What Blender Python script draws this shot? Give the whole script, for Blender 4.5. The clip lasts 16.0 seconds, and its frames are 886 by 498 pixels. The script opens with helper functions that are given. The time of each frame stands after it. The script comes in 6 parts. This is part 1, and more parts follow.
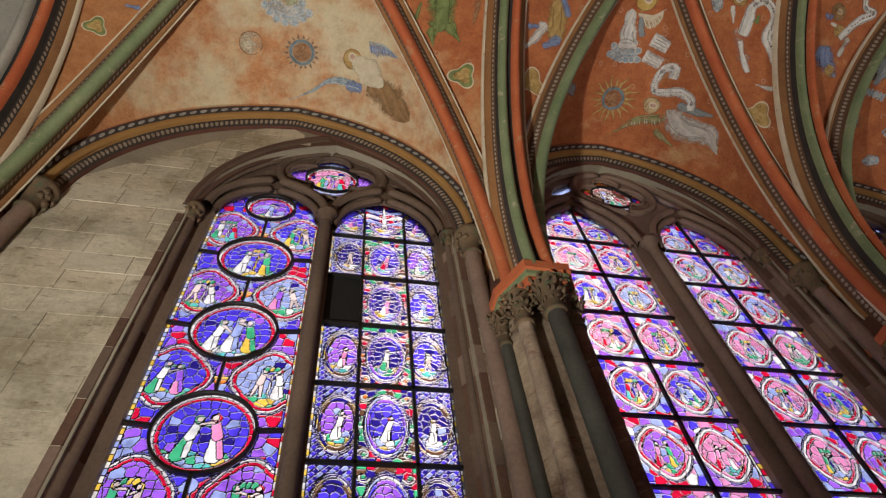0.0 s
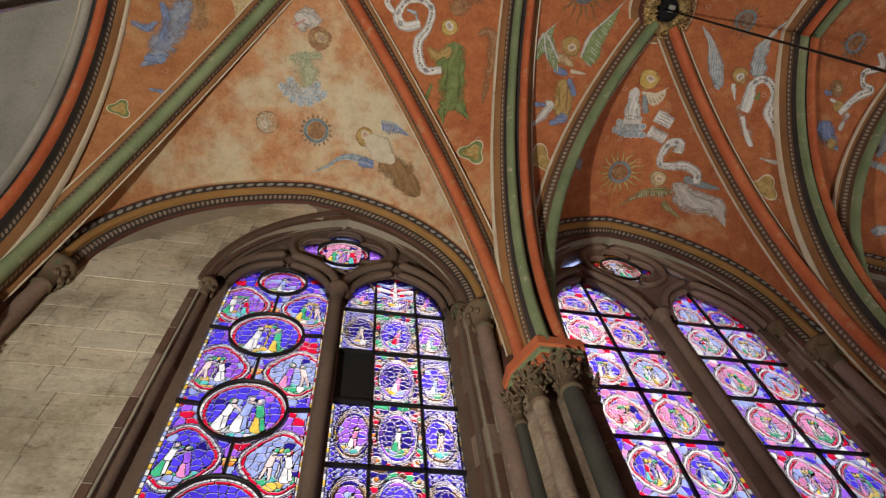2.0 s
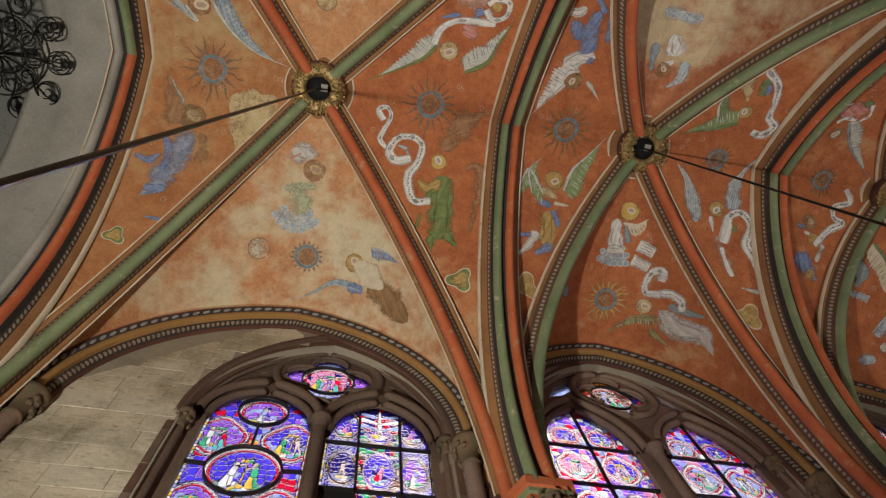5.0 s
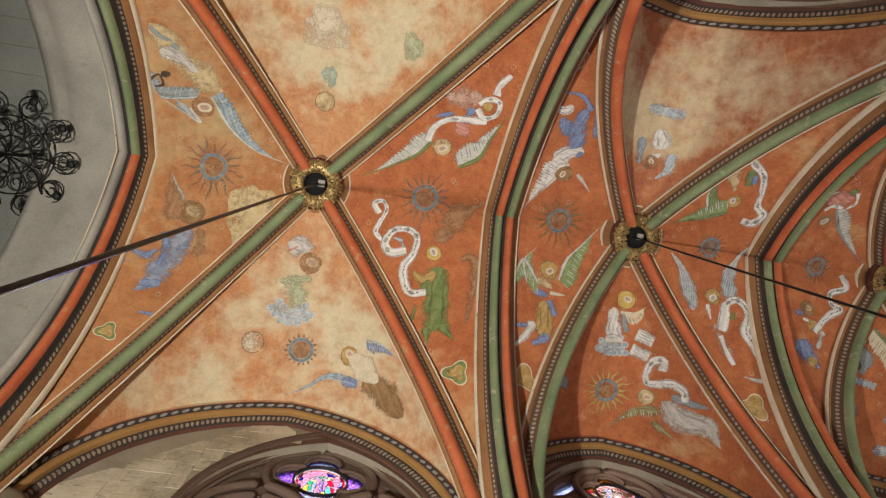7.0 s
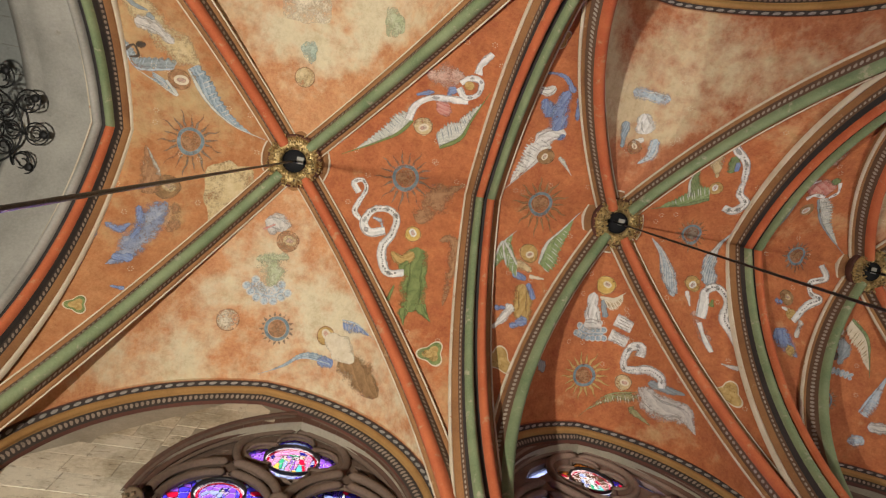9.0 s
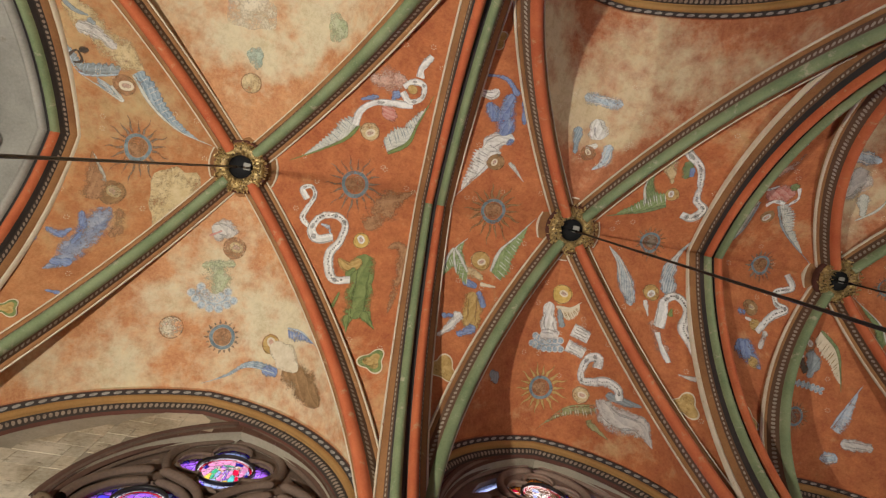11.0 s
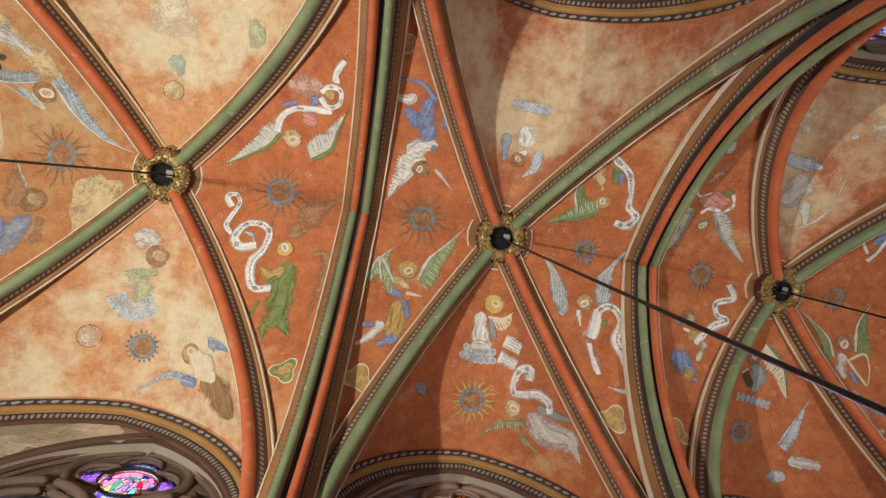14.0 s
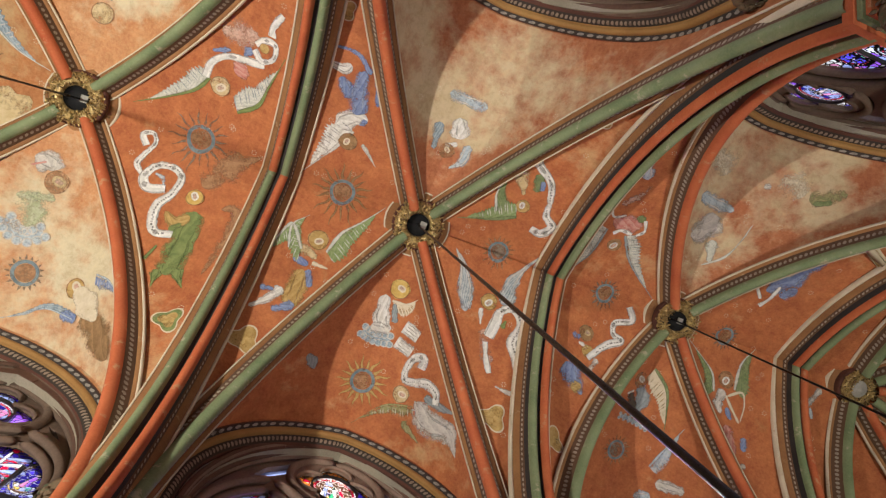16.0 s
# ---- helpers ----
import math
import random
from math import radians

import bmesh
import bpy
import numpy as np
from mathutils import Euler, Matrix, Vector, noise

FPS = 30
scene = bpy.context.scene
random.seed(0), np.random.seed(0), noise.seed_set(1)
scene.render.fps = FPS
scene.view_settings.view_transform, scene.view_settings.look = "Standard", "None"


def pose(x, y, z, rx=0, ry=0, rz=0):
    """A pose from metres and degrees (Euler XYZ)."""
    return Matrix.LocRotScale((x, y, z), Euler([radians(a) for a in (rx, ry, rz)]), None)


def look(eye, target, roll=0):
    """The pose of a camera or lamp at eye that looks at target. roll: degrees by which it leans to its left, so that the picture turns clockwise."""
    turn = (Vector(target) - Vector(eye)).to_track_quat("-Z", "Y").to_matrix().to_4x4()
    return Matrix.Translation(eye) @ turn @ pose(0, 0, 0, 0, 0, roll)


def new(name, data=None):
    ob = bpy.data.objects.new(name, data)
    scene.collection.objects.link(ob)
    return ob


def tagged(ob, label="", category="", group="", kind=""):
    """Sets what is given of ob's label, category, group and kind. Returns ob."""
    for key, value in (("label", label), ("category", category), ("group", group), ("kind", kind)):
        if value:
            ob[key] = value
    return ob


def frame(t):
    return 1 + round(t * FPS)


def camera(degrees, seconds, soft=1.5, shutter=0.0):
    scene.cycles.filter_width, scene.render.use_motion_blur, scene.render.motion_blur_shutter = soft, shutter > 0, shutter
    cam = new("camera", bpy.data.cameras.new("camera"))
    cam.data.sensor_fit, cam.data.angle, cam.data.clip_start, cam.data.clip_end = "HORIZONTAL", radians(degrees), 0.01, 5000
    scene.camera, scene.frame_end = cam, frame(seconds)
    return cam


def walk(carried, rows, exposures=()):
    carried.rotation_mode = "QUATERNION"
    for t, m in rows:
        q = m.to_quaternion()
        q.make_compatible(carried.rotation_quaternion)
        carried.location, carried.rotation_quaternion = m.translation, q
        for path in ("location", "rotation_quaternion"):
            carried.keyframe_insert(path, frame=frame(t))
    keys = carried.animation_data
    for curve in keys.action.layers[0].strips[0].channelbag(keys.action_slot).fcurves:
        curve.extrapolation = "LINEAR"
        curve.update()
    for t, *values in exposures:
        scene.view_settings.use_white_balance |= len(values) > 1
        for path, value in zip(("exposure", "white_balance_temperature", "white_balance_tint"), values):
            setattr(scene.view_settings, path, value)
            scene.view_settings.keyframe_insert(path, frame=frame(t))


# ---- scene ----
cam = camera(72.1, 16.0, 1.25)
PATH = [
    (0, (0.962, -0.246, 1.462), (1.299, 0.825, 3.118), -8.7),
    (0.5, (0.943, -0.258, 1.478), (1.268, 0.77, 3.162), -8.9),
    (1, (0.939, -0.281, 1.485), (1.247, 0.703, 3.199), -8.9),
    (1.5, (0.909, -0.337, 1.49), (1.209, 0.611, 3.226), -8.8),
    (2, (0.908, -0.319, 1.499), (1.197, 0.569, 3.268), -9.4),
    (2.5, (0.904, -0.343, 1.51), (1.193, 0.491, 3.305), -10.3),
    (3, (0.916, -0.349, 1.504), (1.195, 0.425, 3.326), -10.7),
    (3.5, (0.906, -0.405, 1.51), (1.178, 0.3, 3.361), -11.7),
    (4, (0.903, -0.424, 1.506), (1.168, 0.224, 3.379), -12.5),
    (4.5, (0.904, -0.436, 1.511), (1.175, 0.159, 3.401), -14.4),
    (5, (0.923, -0.46, 1.515), (1.192, 0.07, 3.424), -17.1),
    (7.5, (0.995, -0.539, 1.543), (1.215, -0.301, 3.517), -33.4),
    (8, (1.009, -0.529, 1.573), (1.23, -0.269, 3.544), -31.8),
    (8.5, (1.056, -0.515, 1.566), (1.3, -0.23, 3.53), -31.4),
    (9, (1.224, -0.453, 1.57), (1.475, -0.164, 3.533), -30.3),
    (11.5, (2.501, -0.322, 1.635), (2.691, -0.12, 3.616), -32.5),
    (12, (2.782, -0.34, 1.669), (2.976, -0.103, 3.645), -27.9),
    (12.5, (2.943, -0.4, 1.655), (3.125, -0.214, 3.638), -31.4),
    (13, (3.132, -0.426, 1.65), (3.289, -0.25, 3.636), -28.8),
    (13.5, (3.323, -0.382, 1.674), (3.502, -0.225, 3.66), -34.9),
    (14, (3.482, -0.359, 1.667), (3.63, -0.209, 3.656), -33.9),
    (14.5, (3.603, -0.315, 1.672), (3.758, -0.132, 3.658), -28.8),
    (15, (3.671, -0.392, 1.682), (3.848, -0.189, 3.663), -28.7),
    (15.5, (3.834, -0.417, 1.678), (4.073, -0.219, 3.654), -35.5),
    (16, (4.039, -0.351, 1.63), (4.35, -0.229, 3.602), -48.1),
]
EXPO = [(0, -0.43), (5, -0.43), (7.5, 0.23), (9, 0.23), (11.5, 0.13), (12.5, 0.15), (14, 0.41), (14.5, 0.43), (16, 0.44)]
walk(cam, [(t, look(eye, target, roll)) for t, eye, target, roll in PATH], EXPO)

# ---- light ----
world = bpy.data.worlds.new("sky")
scene.world = world
world.use_nodes = True
wn = world.node_tree.nodes
sky = wn.new("ShaderNodeTexSky")
sky.sky_type, sky.sun_disc = "NISHITA", False
sky.sun_elevation, sky.sun_rotation, sky.dust_density = radians(48), radians(20), 3.0
wn["Background"].inputs[1].default_value = 0.15
world.node_tree.links.new(sky.outputs[0], wn["Background"].inputs[0])

sun = new("sun", bpy.data.lights.new("sun", "SUN"))
sun.data.energy, sun.data.angle, sun.data.color = 5.0, radians(2), (1, 0.96, 0.9)
sun.matrix_world = look((6, 20, 22), (4, 0, 0))

# the first, a floodlamp low in the chapel, throws the ribs' shadows;
# the second is weaker fill, added to brighten the far bays
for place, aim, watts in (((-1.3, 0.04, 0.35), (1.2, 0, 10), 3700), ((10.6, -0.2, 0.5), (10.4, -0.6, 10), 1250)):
    low_lamp = new("floodlight", bpy.data.lights.new("floodlight", "SPOT"))
    low_lamp.data.energy, low_lamp.data.color = watts, (1, 0.95, 0.86)
    low_lamp.data.spot_size, low_lamp.data.spot_blend, low_lamp.data.shadow_soft_size = radians(108), 1.0, 0.1
    low_lamp.matrix_world = look(place, aim)


# the sky's light at the two south windows, which the sun does not reach
for x in (5.07, 9.49):
    day = new("daylight", bpy.data.lights.new("daylight", "AREA"))
    day.data.energy, day.data.shape, day.data.size, day.data.size_y = 110, "RECTANGLE", 3.8, 7.5
    day.matrix_world = look((x, -4.7, 7.2), (x, 0, 7.2))

# ---- materials ----
def nodes_of(m):
    m.use_nodes = True
    nt = m.node_tree
    return nt, nt.nodes, nt.links, nt.nodes["Principled BSDF"]


def ramp(nt, src, stops):
    r = nt.nodes.new("ShaderNodeValToRGB")
    el = r.color_ramp.elements
    while len(el) < len(stops):
        el.new(0.5)
    for e, (p, c) in zip(el, stops):
        e.position, e.color = p, (*c, 1)
    nt.links.new(src, r.inputs[0])
    return r.outputs[0]


def noise_tex(nt, scale, detail=5, rough=0.6, coord="Object", dist=0.0):
    tc = nt.nodes.new("ShaderNodeTexCoord")
    n = nt.nodes.new("ShaderNodeTexNoise")
    n.inputs["Scale"].default_value, n.inputs["Detail"].default_value = scale, detail
    n.inputs["Roughness"].default_value, n.inputs["Distortion"].default_value = rough, dist
    nt.links.new(tc.outputs[coord], n.inputs["Vector"])
    return n.outputs[0]


def mixc(nt, fac, a, b, mode="MIX"):
    m = nt.nodes.new("ShaderNodeMix")
    m.data_type, m.blend_type = "RGBA", mode
    for sock, v in ((m.inputs[0], fac), (m.inputs[6], a), (m.inputs[7], b)):
        if isinstance(v, bpy.types.NodeSocket):
            nt.links.new(v, sock)
        elif isinstance(v, (int, float)):
            sock.default_value = v
        else:
            sock.default_value = (*v, 1)
    return m.outputs[2]


def maths(nt, op, a, b=0.0, clamp=False):
    m = nt.nodes.new("ShaderNodeMath")
    m.operation, m.use_clamp = op, clamp
    for sock, v in zip(m.inputs, (a, b)):
        if isinstance(v, bpy.types.NodeSocket):
            nt.links.new(v, sock)
        else:
            sock.default_value = v
    return m.outputs[0]


def bump(nt, bsdf, height, strength, distance=0.01):
    b = nt.nodes.new("ShaderNodeBump")
    b.inputs["Strength"].default_value, b.inputs["Distance"].default_value = strength, distance
    nt.links.new(height, b.inputs["Height"])
    nt.links.new(b.outputs[0], bsdf.inputs["Normal"])


def plain(name, dark, light, scale=6.0, rough=0.85, relief=0.25, metal=0.0, vary=0.0, worn=None, worn_at=0.62):
    """A worn surface: two colours mixed by large and fine noise, wear patches, relief; vary: from piece to piece."""
    m = bpy.data.materials.new(name)
    nt, n, l, p = nodes_of(m)
    big, fine = noise_tex(nt, scale * 0.3, 4), noise_tex(nt, scale * 7, 8, 0.7)
    col = ramp(nt, maths(nt, "ADD", maths(nt, "MULTIPLY", big, 0.6), maths(nt, "MULTIPLY", fine, 0.4)), [(0.34, dark), (0.66, light)])
    if worn:
        w = ramp(nt, noise_tex(nt, scale * 0.9, 9, 0.72), [(worn_at, (0, 0, 0)), (worn_at + 0.07, (1, 1, 1))])
        col = mixc(nt, w, col, worn)
    if vary:
        oi = n.new("ShaderNodeObjectInfo")
        col = mixc(nt, vary, col, ramp(nt, oi.outputs["Random"], [(0, (0.25, 0.22, 0.18)), (0.5, (0.9, 0.87, 0.8)), (1, (1.0, 0.86, 0.7))]), "MULTIPLY")
    l.new(col, p.inputs["Base Color"])
    p.inputs["Roughness"].default_value, p.inputs["Metallic"].default_value = rough, metal
    bump(nt, p, fine, relief)
    return m


def weathered(name, dark, light, stain):
    """Old dressed stone: cloudy tone, pits in slanting streaks, stains, a slight difference from block to block."""
    m = bpy.data.materials.new(name)
    nt, n, l, p = nodes_of(m)
    cloud, fine = noise_tex(nt, 1.1, 7, 0.68, dist=0.3), noise_tex(nt, 22, 9, 0.75)
    col = ramp(nt, maths(nt, "ADD", maths(nt, "MULTIPLY", cloud, 0.75), maths(nt, "MULTIPLY", fine, 0.25)), [(0.40, dark), (0.58, light)])
    tc, mp, pn = n.new("ShaderNodeTexCoord"), n.new("ShaderNodeMapping"), n.new("ShaderNodeTexNoise")
    mp.inputs["Rotation"].default_value, mp.inputs["Scale"].default_value = (0, 0.5, 0), (1.0, 1.0, 3.2)
    pn.inputs["Scale"].default_value, pn.inputs["Detail"].default_value, pn.inputs["Roughness"].default_value = 5.5, 9, 0.7
    l.new(tc.outputs["Object"], mp.inputs[0]), l.new(mp.outputs[0], pn.inputs["Vector"])
    col = mixc(nt, ramp(nt, pn.outputs[0], [(0.57, (0, 0, 0)), (0.68, (0.8, 0.8, 0.8))]), col, stain)
    oi = n.new("ShaderNodeObjectInfo")
    col = mixc(nt, 0.55, col, ramp(nt, oi.outputs["Random"], [(0, (0.74, 0.72, 0.68)), (0.5, (1, 0.98, 0.95)), (1, (0.92, 0.84, 0.74))]), "MULTIPLY")
    l.new(col, p.inputs["Base Color"])
    p.inputs["Roughness"].default_value = 0.9
    bump(nt, p, maths(nt, "SUBTRACT", fine, pn.outputs[0]), 0.5, 0.015)
    return m


def web_paint(name, deep, mid, pale, fade):
    """Lime paint on a vault: red-orange at the edges of a cell, faded to bare cream plaster in patches, with stains."""
    m = bpy.data.materials.new(name)
    nt, n, l, p = nodes_of(m)
    big, med, fine = noise_tex(nt, 0.75, 5, 0.65, dist=0.2), noise_tex(nt, 2.6, 9, 0.72), noise_tex(nt, 26, 8, 0.75)
    col = ramp(nt, maths(nt, "ADD", maths(nt, "MULTIPLY", med, 0.5), maths(nt, "MULTIPLY", fine, 0.5)), [(0.36, deep), (0.6, mid)])
    uv = n.new("ShaderNodeUVMap")
    sep = n.new("ShaderNodeSeparateXYZ")
    l.new(uv.outputs[0], sep.inputs[0])
    fx, fy = sep.outputs[0], sep.outputs[1]
    worn = maths(nt, "MULTIPLY", maths(nt, "SUBTRACT", fx, 0.02), 1.35, True)
    band = maths(nt, "MULTIPLY", worn, maths(nt, "MULTIPLY", maths(nt, "SUBTRACT", 1.02, fy), 2.6, True))
    level = maths(nt, "ADD", maths(nt, "MULTIPLY", band, fade), maths(nt, "ADD", maths(nt, "MULTIPLY", maths(nt, "SUBTRACT", big, 0.5), 1.7), maths(nt, "MULTIPLY", maths(nt, "SUBTRACT", med, 0.5), 1.0)))
    f = ramp(nt, level, [(0.24, (0, 0, 0)), (0.62, (1, 1, 1))])
    col = mixc(nt, f, col, mixc(nt, med, pale, (pale[0] * 0.82, pale[1] * 0.76, pale[2] * 0.6)))
    blot = ramp(nt, noise_tex(nt, 1.6, 10, 0.78, dist=0.2), [(0.60, (0, 0, 0)), (0.72, (0.55, 0.55, 0.55))])
    col = mixc(nt, blot, col, (pale[0] * 0.62, pale[1] * 0.5, pale[2] * 0.36))
    patch = ramp(nt, noise_tex(nt, 5.5, 10, 0.82, dist=0.15), [(0.36, (0.76, 0.70, 0.62)), (0.50, (1, 1, 1)), (0.66, (1.15, 1.13, 1.08))])
    col = mixc(nt, 0.8, col, patch, "MULTIPLY")
    grime = ramp(nt, noise_tex(nt, 9, 9, 0.8), [(0.64, (0, 0, 0)), (0.74, (0.25, 0.25, 0.25))])
    col = mixc(nt, grime, col, (0.16, 0.09, 0.05))
    l.new(col, p.inputs["Base Color"])
    p.inputs["Roughness"].default_value = 0.9
    bump(nt, p, maths(nt, "ADD", med, maths(nt, "MULTIPLY", fine, 0.5)), 0.3, 0.012)
    return m


def pattern(name, ground, ink, kind, period=0.11, ink2=None):
    """A painted moulding: slanting beads, broad or in a thin line, along its length (u in metres, v 0 to 1 across)."""
    m = bpy.data.materials.new(name)
    nt, n, l, p = nodes_of(m)
    uv = n.new("ShaderNodeUVMap")
    sep = n.new("ShaderNodeSeparateXYZ")
    l.new(uv.outputs[0], sep.inputs[0])
    u, v = sep.outputs[0], sep.outputs[1]
    ph = maths(nt, "FRACT", maths(nt, "DIVIDE", u, period))
    dv = maths(nt, "ABSOLUTE", maths(nt, "SUBTRACT", maths(nt, "MULTIPLY", v, 2.0), 1.0))
    wob = maths(nt, "MULTIPLY", maths(nt, "SUBTRACT", noise_tex(nt, 30, 3), 0.5), 0.35)
    slant = maths(nt, "FRACT", maths(nt, "ADD", ph, maths(nt, "MULTIPLY", v, 0.45)))
    off = maths(nt, "ABSOLUTE", maths(nt, "SUBTRACT", maths(nt, "MULTIPLY", slant, 2.0), 1.0))
    bead = maths(nt, "ADD", maths(nt, "MULTIPLY", maths(nt, "MULTIPLY", off, off), 2.2), maths(nt, "MULTIPLY", maths(nt, "MULTIPLY", dv, dv), 3.0 if kind == "beads" else 7.0))
    sel = maths(nt, "LESS_THAN", maths(nt, "ADD", bead, wob), 0.95)
    worn = ramp(nt, noise_tex(nt, 7, 8, 0.7), [(0.3, (0.25, 0.25, 0.25)), (0.5, (1, 1, 1))])
    g = mixc(nt, noise_tex(nt, 12, 6), ground, tuple(c * 0.55 for c in ground))
    i = mixc(nt, noise_tex(nt, 5, 6), ink, ink2 or tuple(c * 0.6 for c in ink))
    col = mixc(nt, maths(nt, "MULTIPLY", sel, worn), g, i)
    l.new(col, p.inputs["Base Color"])
    p.inputs["Roughness"].default_value = 0.85
    bump(nt, p, noise_tex(nt, 40, 6, 0.7), 0.3)
    return m


def stained(name, tint):
    """Coloured window glass: streaky tint, a little gloss."""
    m = bpy.data.materials.new(name)
    nt, n, l, p = nodes_of(m)
    n.remove(p)
    streak = ramp(nt, noise_tex(nt, 14, 5, 0.6), [(0.3, tuple(c * 0.75 for c in tint)), (0.55, tint)])
    col = mixc(nt, 0.5, streak, ramp(nt, noise_tex(nt, 7, 1), [(0.35, (0.5, 0.5, 0.55)), (0.5, (0.92, 0.92, 0.94)), (0.65, (1, 1, 1))]), "MULTIPLY")
    tr, tl, gl = n.new("ShaderNodeBsdfTransparent"), n.new("ShaderNodeBsdfTranslucent"), n.new("ShaderNodeBsdfGlossy")
    gl.inputs["Roughness"].default_value = 0.2
    l.new(col, tr.inputs[0]), l.new(col, tl.inputs[0])
    a, b = n.new("ShaderNodeMixShader"), n.new("ShaderNodeMixShader")
    a.inputs[0].default_value, b.inputs[0].default_value = 0.72, 0.01
    l.new(tr.outputs[0], a.inputs[1]), l.new(tl.outputs[0], a.inputs[2])
    l.new(a.outputs[0], b.inputs[1]), l.new(gl.outputs[0], b.inputs[2])
    l.new(b.outputs[0], n["Material Output"].inputs[0])
    return m


WEB_PALE = web_paint("faded_orange_plaster", (0.42, 0.165, 0.065), (0.58, 0.31, 0.145), (0.65, 0.575, 0.42), 0.48)
WEB_RED = web_paint("red_orange_plaster", (0.30, 0.075, 0.026), (0.49, 0.172, 0.06), (0.60, 0.41, 0.22), 0.08)
WEB_MID = web_paint("dull_red_plaster", (0.29, 0.085, 0.036), (0.47, 0.185, 0.08), (0.60, 0.49, 0.33), 0.48)
WEB_OCHRE = web_paint("faded_ochre_plaster", (0.32, 0.11, 0.036), (0.46, 0.215, 0.085), (0.50, 0.37, 0.20), 0.40)
GREEN = plain("green_painted_stone", (0.12, 0.17, 0.075), (0.25, 0.29, 0.15), 6, worn=(0.36, 0.34, 0.22), worn_at=0.58)
RED = plain("red_painted_stone", (0.38, 0.075, 0.024), (0.55, 0.155, 0.055), 6, worn=(0.46, 0.23, 0.11), worn_at=0.58)
BLACK = plain("black_painted_stone", (0.015, 0.014, 0.013), (0.05, 0.04, 0.035), 6)
BROWN = plain("dark_brown_painted_stone", (0.06, 0.022, 0.014), (0.13, 0.045, 0.026), 6)
EARTH = plain("earth_brown_painted_edge", (0.20, 0.085, 0.03), (0.34, 0.165, 0.06), 6, worn=(0.42, 0.27, 0.14), worn_at=0.62)
OCHRE = plain("ochre_painted_stone", (0.26, 0.13, 0.035), (0.40, 0.22, 0.07), 6, worn=(0.2, 0.12, 0.06))
CREAM = plain("cream_painted_line", (0.50, 0.41, 0.28), (0.70, 0.61, 0.46), 9, worn=(0.40, 0.22, 0.12), worn_at=0.6)
ZIGZAG = pattern("twisted_ribbon_moulding", (0.05, 0.038, 0.032), (0.38, 0.36, 0.32), "beads", 0.15, (0.20, 0.18, 0.15))
LINKS = pattern("chain_moulding", (0.05, 0.036, 0.026), (0.34, 0.30, 0.24), "beads", 0.075, (0.22, 0.13, 0.08))
LEAFY = pattern("beaded_moulding", (0.15, 0.08, 0.042), (0.46, 0.43, 0.35), "bead_line", 0.075, (0.24, 0.17, 0.11))
ASHLAR = weathered("limestone_ashlar", (0.33, 0.285, 0.195), (0.66, 0.60, 0.465), (0.16, 0.12, 0.075))
PIERSTONE = weathered("patchy_pier_stone", (0.12, 0.075, 0.05), (0.40, 0.31, 0.22), (0.16, 0.045, 0.025))
RUSTSTONE = weathered("rusty_shaft_stone", (0.09, 0.042, 0.028), (0.25, 0.13, 0.085), (0.30, 0.24, 0.17))
MORTAR = plain("lime_mortar", (0.22, 0.19, 0.135), (0.38, 0.335, 0.25), 5, relief=0.5)
REDSTONE = plain("brown_red_sandstone", (0.08, 0.038, 0.025), (0.165, 0.088, 0.058), 4, vary=0.25, worn=(0.3, 0.2, 0.13), worn_at=0.7, relief=0.4)
TRACERY = plain("brown_tracery_stone", (0.085, 0.055, 0.038), (0.18, 0.12, 0.085), 4, vary=0.15, worn=(0.28, 0.2, 0.13), worn_at=0.68, relief=0.4)
PINKSTONE = plain("pinkish_tracery_stone", (0.15, 0.095, 0.07), (0.29, 0.20, 0.15), 4, vary=0.15, worn=(0.36, 0.28, 0.2), worn_at=0.64, relief=0.4)
PALESTONE = plain("pale_grey_stone", (0.24, 0.225, 0.19), (0.40, 0.375, 0.32), 4, worn=(0.26, 0.23, 0.18))
WHITEVAULT = plain("white_plastered_vault", (0.27, 0.275, 0.245), (0.39, 0.39, 0.35), 3, worn=(0.24, 0.23, 0.19), worn_at=0.6)
DARKSHAFT = plain("dark_grey_marble_shaft", (0.03, 0.032, 0.028), (0.085, 0.085, 0.07), 5, rough=0.5, worn=(0.2, 0.18, 0.14), worn_at=0.7)
GILT = plain("worn_gilding", (0.20, 0.12, 0.04), (0.68, 0.50, 0.20), 22, rough=0.32, metal=0.5, worn=(0.05, 0.03, 0.016), worn_at=0.53, relief=0.5)
LEAFSTONE = plain("carved_foliage_stone", (0.06, 0.04, 0.022), (0.20, 0.13, 0.07), 10, worn=(0.07, 0.09, 0.045), worn_at=0.55)
IRON = plain("black_iron", (0.008, 0.008, 0.008), (0.025, 0.023, 0.02), 9, rough=0.55, metal=0.4)
LEAD = plain("lead_came", (0.004, 0.004, 0.004), (0.010, 0.010, 0.010), 9, rough=0.9)
LEAD.node_tree.nodes["Principled BSDF"].inputs["Specular IOR Level"].default_value = 0.05
STEEL = plain("dull_steel_rod", (0.012, 0.011, 0.010), (0.03, 0.028, 0.026), 9, rough=0.4, metal=0.6)
FLOOR = plain("worn_limestone_paving", (0.22, 0.19, 0.15), (0.36, 0.32, 0.26), 3, vary=0.2)
# near-black that paints in the dark of the boss eyes and pane gap
DEPTH_BLACK = plain("black_for_depth", (0.002, 0.002, 0.002), (0.006, 0.005, 0.005), 5)


